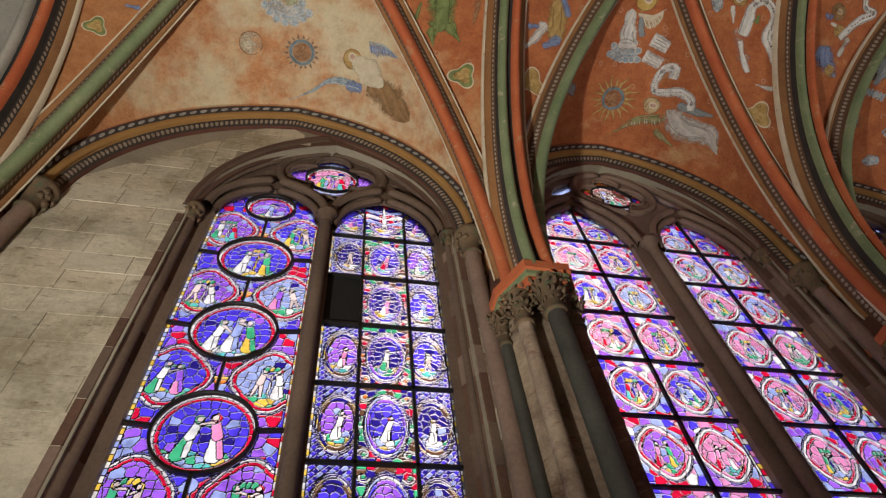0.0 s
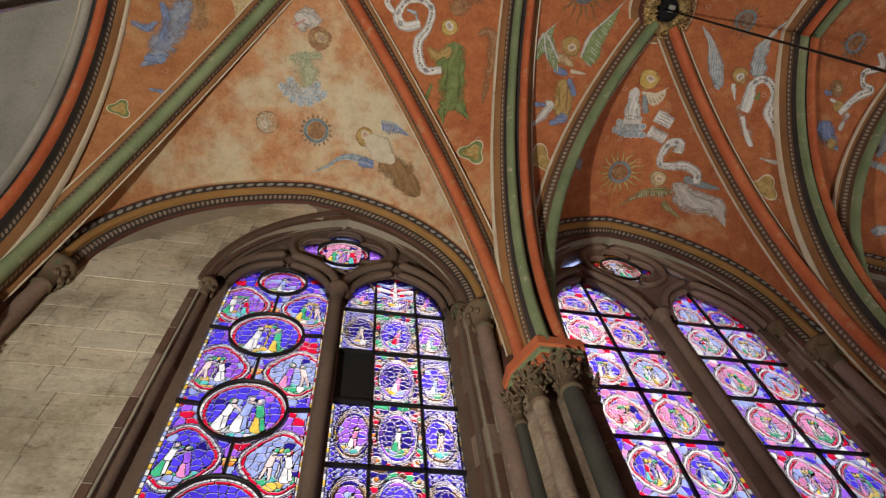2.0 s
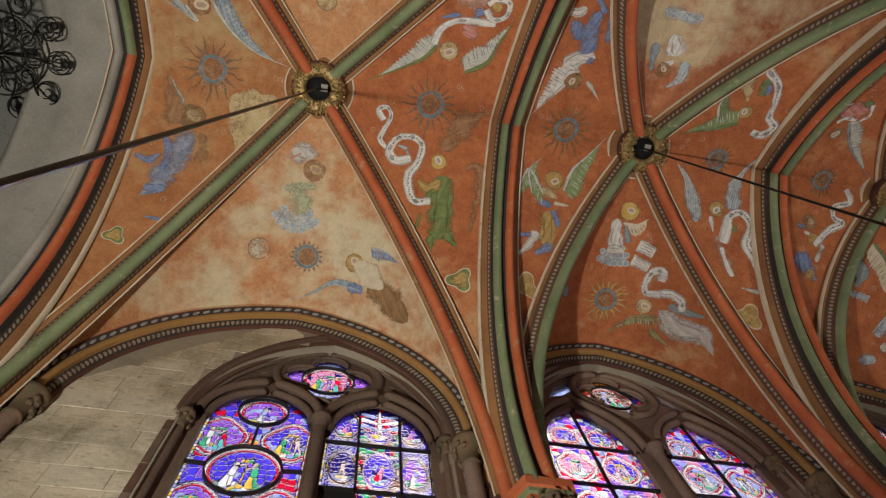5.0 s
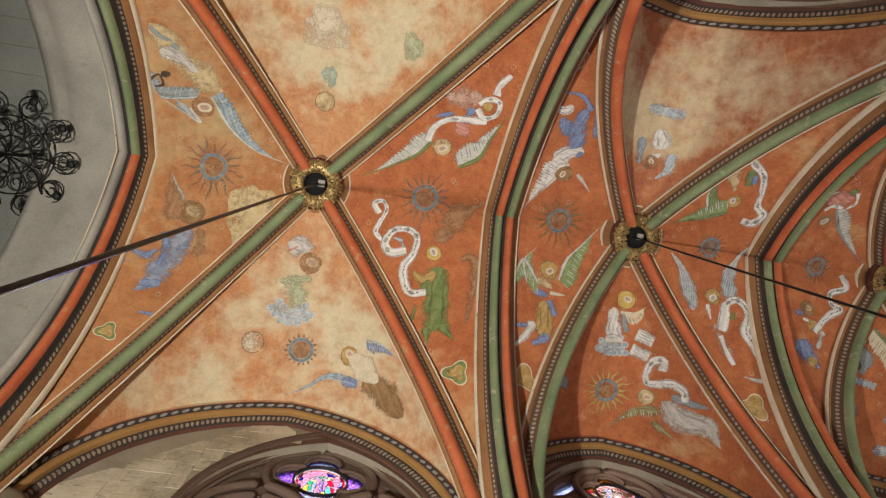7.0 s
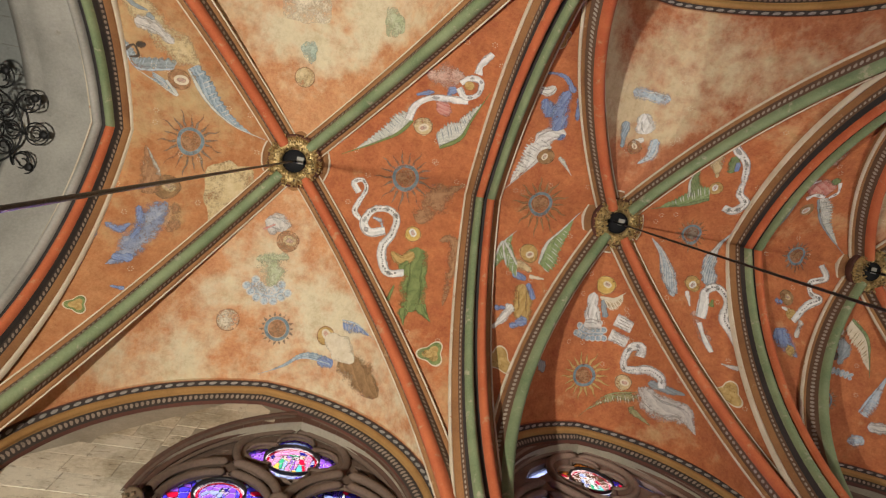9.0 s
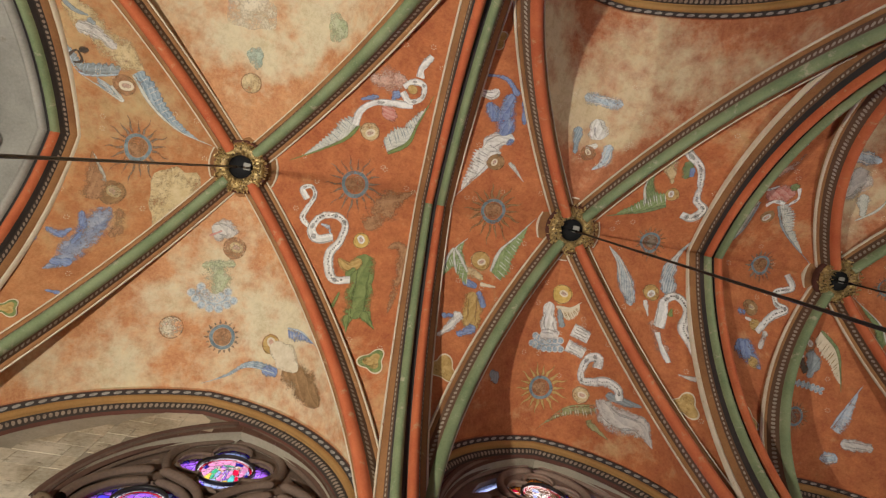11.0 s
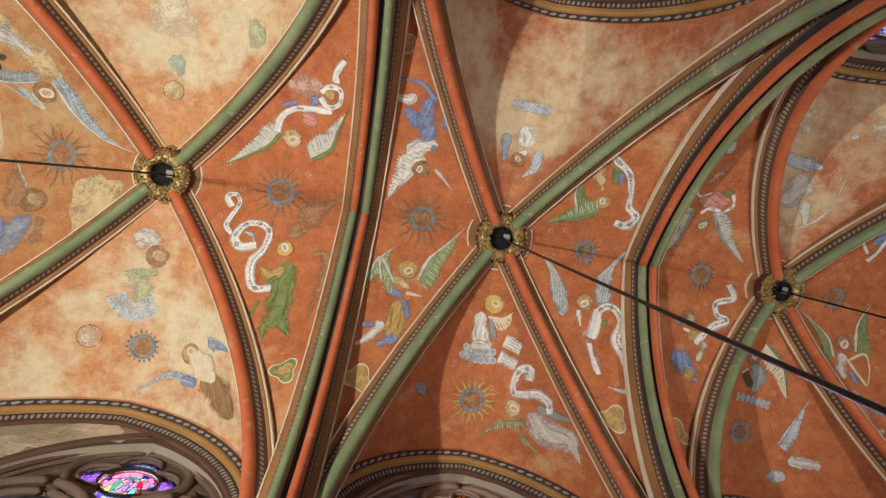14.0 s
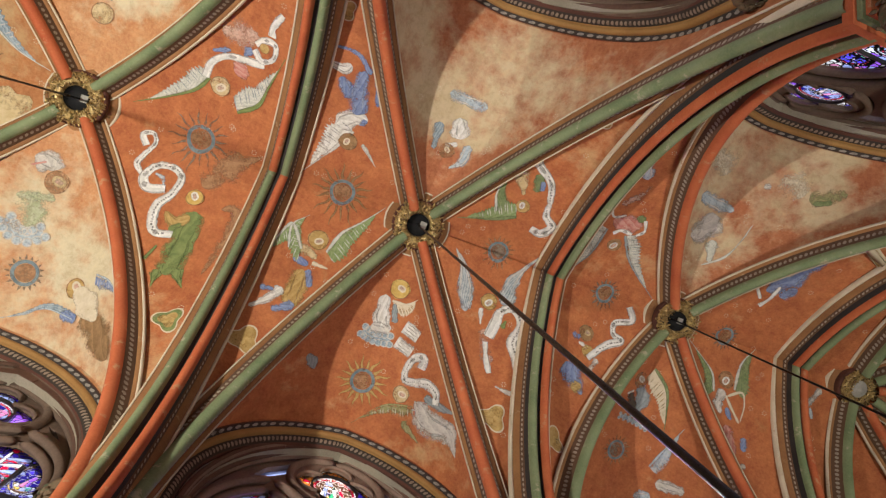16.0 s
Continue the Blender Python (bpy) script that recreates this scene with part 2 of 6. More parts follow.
# ---- mesh helpers ----
def part(name, data, material, parent=None, label=""):
    """Links a bmesh, or (verts, faces[, uvs]), as one mesh object under a thing or a part."""
    me = bpy.data.meshes.new(name)
    if isinstance(data, bmesh.types.BMesh):
        data.to_mesh(me)
        data.free()
    else:
        me.from_pydata([tuple(v) for v in data[0]], [], data[1])
        if len(data) > 2:
            layer = me.uv_layers.new(name="UVMap")
            flat = [c for f in data[1] for i in f for c in data[2][i]]
            layer.data.foreach_set("uv", flat)
        me.polygons.foreach_set("use_smooth", [len(data) > 2] * len(me.polygons))
    for mat in material if isinstance(material, (list, tuple)) else [material]:
        me.materials.append(mat)
    ob = new(name, me)
    if parent:
        ob.parent = parent
    if label:
        ob["label"] = label
    return ob


def thing(name, label, category, group="", kind="", at=(0, 0, 0)):
    ob = tagged(new(name), label, category, group, kind)
    ob.location = at
    return ob


def arc(h, r, n=24):
    """From springing to crown: (distance run, height gained)."""
    if r >= h:
        R = (h * h + r * r) / (2 * h)
        top = math.asin(min(1, r / R))
        return [(R - R * math.cos(a), R * math.sin(a)) for a in np.linspace(0, top, n)]
    return [(h - h * math.cos(a), r * math.sin(a)) for a in np.linspace(0, math.pi / 2, n)]


def rise(a, b, n=24, stilt=0.0):
    """A half arch from its springing a to its crown b, in their upright plane; stilt: an upright foot."""
    a, b = Vector(a), Vector(b)
    flat = Vector((b.x - a.x, b.y - a.y, 0))
    pts = [a + flat.normalized() * s + Vector((0, 0, z + stilt)) for s, z in arc(flat.length, b.z - a.z - stilt, n)]
    if stilt:
        pts = [a + Vector((0, 0, stilt * k / 5)) for k in range(5)] + pts
    return pts


def even(pts, n):
    """The same line in n points, evenly spaced."""
    pts = [Vector(p) for p in pts]
    run = [0]
    for p, q in zip(pts, pts[1:]):
        run.append(run[-1] + (q - p).length)
    out, k = [], 0
    for s in np.linspace(0, run[-1], n):
        while k < len(run) - 2 and run[k + 1] < s:
            k += 1
        f = (s - run[k]) / max(1e-9, run[k + 1] - run[k])
        out.append(pts[k].lerp(pts[k + 1], min(1, f)))
    return out


def sweep(pts, profile, side, closed=False):
    """A moulding: profile rows of (across, out) carried along pts; side: the across direction; out lies square to path and side."""
    pts = [Vector(p) for p in pts]
    verts, faces, uvs = [], [], []
    m, run = len(profile), 0.0
    across = [0.0]
    for p, q in zip(profile, profile[1:]):
        across.append(across[-1] + math.hypot(q[0] - p[0], q[1] - p[1]))
    n = len(pts)
    for i, p in enumerate(pts):
        if closed:
            t = pts[(i + 1) % n] - pts[i - 1]
        else:
            t = pts[min(i + 1, n - 1)] - pts[max(i - 1, 0)]
        t.normalize()
        s = Vector(side)
        s = (s - t * s.dot(t)).normalized()
        out = t.cross(s)
        if i:
            run += (p - pts[i - 1]).length
        for k, (c, d) in enumerate(profile):
            verts.append(p + s * c + out * d)
            uvs.append((run, across[k] / max(1e-6, across[-1])))
    for i in range(n if closed else n - 1):
        j = (i + 1) % n
        for k in range(m - 1):
            faces.append((i * m + k, i * m + k + 1, j * m + k + 1, j * m + k))
    return verts, faces, uvs


def join(*parts):
    verts, faces, uvs = [], [], []
    for d in parts:
        o = len(verts)
        verts += list(d[0])
        faces += [tuple(i + o for i in f) for f in d[1]]
        uvs += list(d[2]) if len(d) > 2 else [(0, 0)] * len(d[0])
    return verts, faces, uvs


def box(x0, x1, y0, y1, z0, z1, chamfer=0.0):
    bm = bmesh.new()
    bmesh.ops.create_cube(bm, size=1)
    for v in bm.verts:
        v.co = Vector(((x0 + x1) / 2 + v.co.x * (x1 - x0), (y0 + y1) / 2 + v.co.y * (y1 - y0), (z0 + z1) / 2 + v.co.z * (z1 - z0)))
    if chamfer:
        bmesh.ops.bevel(bm, geom=bm.edges[:], offset=chamfer, segments=1, affect="EDGES")
    return bm


def turned(profile, n=20, at=(0, 0, 0)):
    """A turned body from rows of (radius, height)."""
    verts, faces, uvs = [], [], []
    for i in range(n):
        a = 2 * math.pi * i / n
        for r, z in profile:
            verts.append((at[0] + r * math.cos(a), at[1] + r * math.sin(a), at[2] + z))
            uvs.append((i / n, z))
    m = len(profile)
    for i in range(n):
        j = (i + 1) % n
        for k in range(m - 1):
            faces.append((i * m + k, j * m + k, j * m + k + 1, i * m + k + 1))
    return verts, faces, uvs


def tube(pts, radius, n=8, closed=False, flat=1.0):
    prof = [(radius * math.cos(a), radius * flat * math.sin(a)) for a in np.linspace(0, 2 * math.pi, n + 1)]
    d = (Vector(pts[1]) - Vector(pts[0])).normalized()
    side = (0, 0, 1) if abs(d.z) < 0.7 else (1, 0, 0)
    return sweep(pts, prof, side, closed)


def half_round(width, depth, base, n=9):
    """The lower half of a roll: across -width/2 to width/2, out from base to base + depth."""
    return [(-width / 2 * math.cos(a), base + depth * math.sin(a)) for a in np.linspace(0, math.pi, n)]


def plate(outer, holes, y0, y1):
    """A stone slab in the plane of x and z, between y0 and y1, cut through by holes."""
    bm = bmesh.new()
    edges = []
    for loop in (outer, *holes):
        vs = [bm.verts.new((x, y0, z)) for x, z in loop]
        edges += [bm.edges.new((vs[i], vs[(i + 1) % len(vs)])) for i in range(len(vs))]
    bmesh.ops.triangle_fill(bm, use_beauty=True, use_dissolve=False, edges=edges)
    ext = bmesh.ops.extrude_face_region(bm, geom=bm.faces[:])
    for v in ext["geom"]:
        if isinstance(v, bmesh.types.BMVert):
            v.co.y = y1
    bmesh.ops.recalc_face_normals(bm, faces=bm.faces[:])
    return bm


def light_outline(x0, x1, z0, zs, za, n=14, sharp=1.0):
    """A window light: upright sides, pointed or round head; a convex ring of (x, z)."""
    c, h = (x0 + x1) / 2, (x1 - x0) / 2
    left = [(x0 + s, zs + z) for s, z in arc(h, za - zs, n)]
    right = [(2 * c - x, z) for x, z in reversed(left[:-1])]
    return [(x0, z0)] + left + right + [(x1, z0)]


# ---- the plan ----
BAYS = [-2.50, 2.85, 7.22, 11.70]
ENTRY = -2.59
CENTRES = [0.0, 4.98, 9.42]
WALL, SPRING, CROWN, WEB_TOP, FOOT = 3.45, 6.2, 10.6, 10.86, 3.06
RIB = 0.27
DROP = 0.2
APSE = Vector((12.96, 0, 0))

setting = thing("vault", "painted Gothic rib vault in faded red and orange lime paint", "vault", kind="structure")


def cell(line_a, line_b, bulge=0.10, n=26, m=14):
    """A vault web between two half arches, from their feet up to the ridge between their crowns."""
    A, B = even(line_a, n), even(line_b, n)
    verts, faces, uvs = [], [], []
    for i, (a, b) in enumerate(zip(A, B)):
        t = i / (n - 1)
        for k in range(m):
            u = k / (m - 1)
            lift = bulge * math.sin(math.pi * u) * math.sin(math.pi * min(1, t * 0.8 + 0.05))
            verts.append(a.lerp(b, u) + Vector((0, 0, lift)))
            uvs.append((t, u))
    for i in range(n - 1):
        for k in range(m - 1):
            faces.append((i * m + k, (i + 1) * m + k, (i + 1) * m + k + 1, i * m + k + 1))
    return verts, faces, uvs


def wall_arch(x0, x1, y, crown, foot=7.35):
    """Half wall arches from both sides to the crown, at the wall y; their feet stand at x0 and x1."""
    c = (x0 + x1) / 2
    left = rise((x0, y, SPRING), (c, y, crown), 24, foot - SPRING)
    right = rise((x1, y, SPRING), (c, y, crown), 24, foot - SPRING)
    return left, right


def diag_foot(x, sx, sy):
    return (x + sx * 0.12, 3.2 if sy > 0 else -3.06, SPRING)


def diagonal_rib(foot, crown, colour, edge, label):
    rib = thing("diagonal_rib", label, "rib", "diagonal ribs", "structure")
    pts = [p for p in even(rise(Vector(foot) - Vector((0, 0, DROP)), crown, 40, DROP), 64) if (p - Vector(crown)).to_2d().length > 0.3]
    d = Vector((crown[0] - foot[0], crown[1] - foot[1], 0)).normalized()
    side = Vector((d.y, -d.x, 0))
    part("roll", sweep(pts, half_round(0.15, 0.10, RIB - 0.10), side), colour, rib)
    for s in (-1, 1):
        o = 1 if s > 0 else -1
        part("hollow", sweep(pts, [(s * 0.118, 0.012), (s * 0.104, 0.06), (s * 0.088, 0.10), (s * 0.075, RIB - 0.10)][::o], side), edge, rib)
        part("fillet", sweep(pts, [(s * 0.172, -0.08), (s * 0.172, 0.006), (s * 0.13, 0.014), (s * 0.118, 0.012)][::o], side), EARTH, rib)
        part("painted_line", sweep(pts, [(s * 0.190, -0.035), (s * 0.190, 0.012), (s * 0.172, 0.012), (s * 0.172, -0.035)][::o], side), CREAM, rib)
    return rib


def transverse_rib(x, crown_z, left, right, label, half=FOOT, edge=LEAFY, entrance=False):
    """A transverse arch: two rolls with a black hollow between, patterned flanks, cream lines on the plaster."""
    rib = thing("transverse_rib", label, "rib", "transverse ribs", "structure")
    for sy in (1, -1):
        pts = even(rise((x, sy * half, SPRING - DROP), (x, 0, crown_z), 40, DROP), 48)
        sd = Vector((1, 0, 0)) * -sy
        flip = -sy
        cl, cr = (left, right) if sy > 0 else (right, left)
        if entrance:
            cl, cr = PALESTONE, (RED if sy > 0 else GREEN)
        for s, col in ((-1, cl), (1, cr)):
            c = s * 0.085 * flip
            part("roll", sweep(pts, [(c + a, b) for a, b in half_round(0.115, 0.085, 0.24)], sd), col, rib)
        part("hollow", sweep(pts, [(-0.03, 0.25), (-0.02, 0.215), (0.02, 0.215), (0.03, 0.25)], sd), BLACK, rib)
        for s in (-1, 1):
            o = 1 if s > 0 else -1
            part("patterned_flank", sweep(pts, [(s * 0.188, 0.085), (s * 0.172, 0.12), (s * 0.155, 0.15)][::o], sd), edge, rib)
            part("fillet", sweep(pts, [(s * 0.155, 0.15), (s * 0.15, 0.20), (s * 0.14, 0.25)][::o], sd), BLACK, rib)
            part("ochre_edge", sweep(pts, [(s * 0.262, -0.06), (s * 0.262, 0.03), (s * 0.188, 0.085)][::o], sd), EARTH, rib)
            part("painted_line", sweep(pts, [(s * 0.284, -0.06), (s * 0.284, 0.032), (s * 0.262, 0.034), (s * 0.262, -0.06)][::o], sd), CREAM, rib)
    return rib


def formeret(left, right, y, label, plaster):
    """The wall arch: zigzag, ochre roll and chain moulding round the top of the wall."""
    rib = thing("wall_arch", label, "wall arch", "wall arches", "structure")
    pts = even(left, 40)[8:] + list(reversed(even(right, 40)[8:]))[1:]
    s = 1 if y > 0 else -1
    # across runs from the wall into the chapel, out runs inward to the arch's centre
    a = (lambda rows: [(r[0], r[1]) for r in rows]) if s > 0 else (lambda rows: [(-r[0], r[1]) for r in reversed(rows)])
    side = (0, -1, 0)
    part("plaster_edge", sweep(pts, a([(0.215, -0.09), (0.205, 0.012)]), side), plaster, rib)
    part("outer_fillet", sweep(pts, a([(0.205, 0.012), (0.20, 0.03)]), side), BROWN, rib)
    part("twisted_ribbon", sweep(pts, a([(0.20, 0.03), (0.19, 0.06), (0.15, 0.085)]), side), ZIGZAG, rib)
    part("ochre_roll", sweep(pts, a([(0.15, 0.085)] + [(0.11 + 0.045 * math.cos(t), 0.10 + 0.055 * math.sin(t)) for t in np.linspace(0.3, 2.6, 7)] + [(0.06, 0.14)]), side), OCHRE, rib)
    part("chain_band", sweep(pts, a([(0.06, 0.14), (0.045, 0.20), (0.0, 0.245)]), side), LINKS, rib)
    part("fillet", sweep(pts, a([(0.0, 0.245), (-0.04, 0.26), (-0.06, 0.25)]), side), BROWN, rib)
    return rib


webs = []
ARCH_SPAN = {0: (-2.27, 2.58), 1: (3.05, 7.0), 2: (7.4, 11.45)}
ARCH_CROWN = {0: 10.32, 1: 10.52, 2: 10.5}
ARCH_FOOT = {0: 7.5, 1: 8.2, 2: 8.2}
for b in range(3):
    x0, x1, c = BAYS[b], BAYS[b + 1], CENTRES[b]
    top = (c, 0, WEB_TOP)
    for sy in (1, -1):
        dl, dr = rise(diag_foot(x0, 1, sy), top), rise(diag_foot(x1, -1, sy), top)
        wl, wr = wall_arch(*ARCH_SPAN[b], sy * WALL, ARCH_CROWN[b], ARCH_FOOT[b])
        verts = join(cell(wl, dl), cell(wr, dr))
        webs.append(part("vault_web", verts, WEB_PALE if b == 0 else WEB_RED if sy > 0 else WEB_MID, setting, "faded cream and orange painted plaster" if b == 0 else "dull red painted plaster"))
        formeret(wl, wr, sy * WALL, "painted wall arch with twisted ribbon, ochre and chain mouldings", WEB_PALE if b == 0 else WEB_RED if sy > 0 else WEB_MID)
        diagonal_rib(diag_foot(x0, 1, sy), top, GREEN if sy > 0 else RED, LEAFY, "painted diagonal rib with patterned hollows on the vault")
        diagonal_rib(diag_foot(x1, -1, sy), top, RED if sy > 0 else GREEN, LEAFY, "painted diagonal rib with patterned hollows on the vault")
    for x, sx in ((x0, 1), (x1, -1)):
        data = []
        for sy in (1, -1):
            half = FOOT
            xt = ENTRY if x == BAYS[0] else x
            tr = rise((xt, sy * half, SPRING), (xt, 0, WEB_TOP - 0.04))
            dg = rise(diag_foot(x, sx, sy), top)
            data.append(cell(tr, dg))
        webs.append(part("vault_web", join(*data), WEB_RED if (b or sx < 0) else WEB_OCHRE, setting, "red-orange painted plaster"))

transverse_rib(BAYS[1], WEB_TOP - 0.04, GREEN, RED, "painted transverse rib with green and red rolls")
transverse_rib(BAYS[2], WEB_TOP - 0.04, GREEN, RED, "painted transverse rib with green and red rolls")
transverse_rib(BAYS[3], WEB_TOP - 0.04, GREEN, RED, "painted transverse rib with green and red rolls")
transverse_rib(ENTRY, WEB_TOP - 0.04, RED, GREEN, "painted entrance arch with red and green rolls", FOOT, LINKS, True)

# the apse: seven ribs fan out from its boss
apse_top = Vector((APSE.x, 0, WEB_TOP))
ring = []
for k in range(6):
    a = radians(-90 + 36 * k)
    ring.append(Vector((APSE.x + 3.1 * math.cos(a), 3.1 * math.sin(a), SPRING)))
ring[0] = Vector((APSE.x - 0.6, -3.06, SPRING))
ring[-1] = Vector((APSE.x - 0.6, 3.06, SPRING))
for k, p in enumerate(ring):
    if 0 < k < 5:
        diagonal_rib(p, apse_top, (RED, GREEN)[k % 2], LEAFY, "painted radiating rib of the apse")
    else:
        diagonal_rib(p + Vector((-0.3, 0, 0)), apse_top, GREEN, LEAFY, "painted radiating rib of the apse")
for p, q in zip(ring, ring[1:]):
    mid = (p + q) / 2
    d = (mid - apse_top)
    d.z = 0
    crown = Vector((mid.x, mid.y, 10.2)) + d.normalized() * 0.15
    pl, ql = rise(p, crown, 24, 1.2), rise(q, crown, 24, 1.2)
    webs.append(part("vault_web", join(cell(pl, rise(p, apse_top)), cell(rise(q, apse_top), ql)), WEB_RED, setting, "red-orange painted plaster"))
data = []
for sy in (1, -1):
    tr = rise((BAYS[3], sy * FOOT, SPRING), (BAYS[3], 0, WEB_TOP - 0.04))
    dg = rise(ring[-1 if sy > 0 else 0], apse_top)
    data.append(cell(tr, dg) if sy > 0 else cell(dg, tr))
webs.append(part("vault_web", join(*data), WEB_RED, setting, "red-orange painted plaster"))


# ---- bosses and their lamp rods ----
def boss(x, scale=1.0, rod_to=1.2, closed=False):
    ob = thing("vault_boss", "carved foliage boss with a pale rosette in its middle" if closed else "gilded carved foliage ring boss round an open eye", "vault boss", "vault bosses", "structure", (x, 0, CROWN))
    r = 0.36 * scale
    part("collar", turned([(r * 1.02, 0.22), (r * 1.08, 0.10), (r * 0.98, 0.05), (r * 0.9, 0.10)], 28), BROWN, ob)
    part("painted_collar", turned([(r * 1.36, 0.30), (r * 1.34, 0.215), (r * 1.0, 0.19)], 32), EARTH, ob)
    part("painted_line", turned([(r * 1.41, 0.30), (r * 1.40, 0.212), (r * 1.34, 0.212)], 32), CREAM, ob)
    part("ring", turned([(r * 0.95, 0.12), (r * 0.98, 0.04), (r * 0.85, 0.0), (r * 0.62, 0.0), (r * 0.5, 0.03), (r * 0.47, 0.3)], 28), GILT, ob)
    if closed:
        part("rosette", turned([(r * 0.47, 0.03), (r * 0.36, -0.015), (r * 0.2, -0.005), (r * 0.12, -0.03), (0.0, -0.035)], 16), PALESTONE, ob)
    else:
        # the eye is capped; its near-black colour stands for unlit depth
        part("eye", turned([(r * 0.465, 0.035), (r * 0.44, 0.15), (0.0, 0.155)], 20), DEPTH_BLACK, ob)
        part("hook_plate", box(0.03, r * 0.36, -r * 0.2, 0.03, 0.08, 0.10, 0.004), PALESTONE, ob, "pale plate beside the rod in the eye")
    rng = random.Random(int(x * 10) + 3)
    bm = bmesh.new()
    for k in range(260):
        a, q = rng.uniform(0, 6.283), rng.uniform(0.52, 1.08)
        m = Matrix.Translation((r * q * math.cos(a), r * q * math.sin(a), -0.02 + 0.12 * max(0, q - 0.85) + rng.uniform(-0.02, 0.012)))
        m = m @ Matrix.Rotation(a, 4, "Z") @ Matrix.Rotation(rng.uniform(-0.9, 0.9), 4, "X") @ Matrix.Rotation(rng.uniform(-0.7, 0.7), 4, "Y") @ Matrix.Diagonal((rng.uniform(0.014, 0.036), rng.uniform(0.008, 0.02), rng.uniform(0.008, 0.024), 1))
        bmesh.ops.create_icosphere(bm, subdivisions=1, radius=1, matrix=m)
    part("foliage", bm, GILT, ob, "crinkled gilded leaves")
    if rod_to:
        rod = thing("lamp_rod", "thin dark steel rod hanging from the boss eye", "hanging rod", "lamp rods", at=(x, 0, 0))
        part("rod", tube([(0, 0, z) for z in np.linspace(CROWN + 0.4, rod_to, 12)], 0.0135, 8), STEEL, rod)
        part("coupling", turned([(0.0, 0.05), (0.02, 0.04), (0.022, 0), (0.02, -0.04), (0, -0.05)], 10, (0, 0, CROWN - 0.2)), STEEL, rod)
    return ob


boss(CENTRES[0])
boss(CENTRES[1])
boss(CENTRES[2], 0.95)
boss(APSE.x, 0.9, 0, True)

# ---- walls and windows ----
def wall(name, x0, x1, sy, opening, label):
    outer = [(x0, 0), (x1, 0), (x1, 11.4), (x0, 11.4)]
    w = tagged(part(name, plate(outer, [opening] if opening else [], sy * (WALL + 0.05), sy * (WALL + 0.29)), MORTAR), label, "wall", kind="structure")
    return w


W1 = dict(lights=[(-0.50, 0.69, 7.85, 8.50), (0.88, 2.10, 7.75, 8.55)], z0=2.4, oculus=(0.78, 9.06, 0.35), open=(-0.70, 2.27, 7.6, 9.70), slits=[[(-0.24, 8.80), (-0.10, 9.0), (0.0, 9.04), (-0.10, 8.9)]])
W2 = dict(lights=[(3.60, 4.86, 8.05, 9.02), (5.29, 6.54, 8.05, 9.02)], z0=2.4, oculus=(5.07, 9.58, 0.32), open=(3.40, 6.74, 8.0, 10.3), slits=[[(3.98, 9.30), (4.12, 9.58), (4.44, 9.86), (4.46, 9.62), (4.2, 9.38)]])


def quatrefoil(cx, cz, r, lobe, n=9):
    pts = []
    for k in range(4):
        a0 = k * math.pi / 2
        for t in np.linspace(-1.9, 1.9, n):
            pts.append((cx + r * math.cos(a0) + lobe * math.cos(a0 + t), cz + r * math.sin(a0) + lobe * math.sin(a0 + t)))
    return pts


def ring_pts(loop, y):
    return [(x, y, z) for x, z in loop]


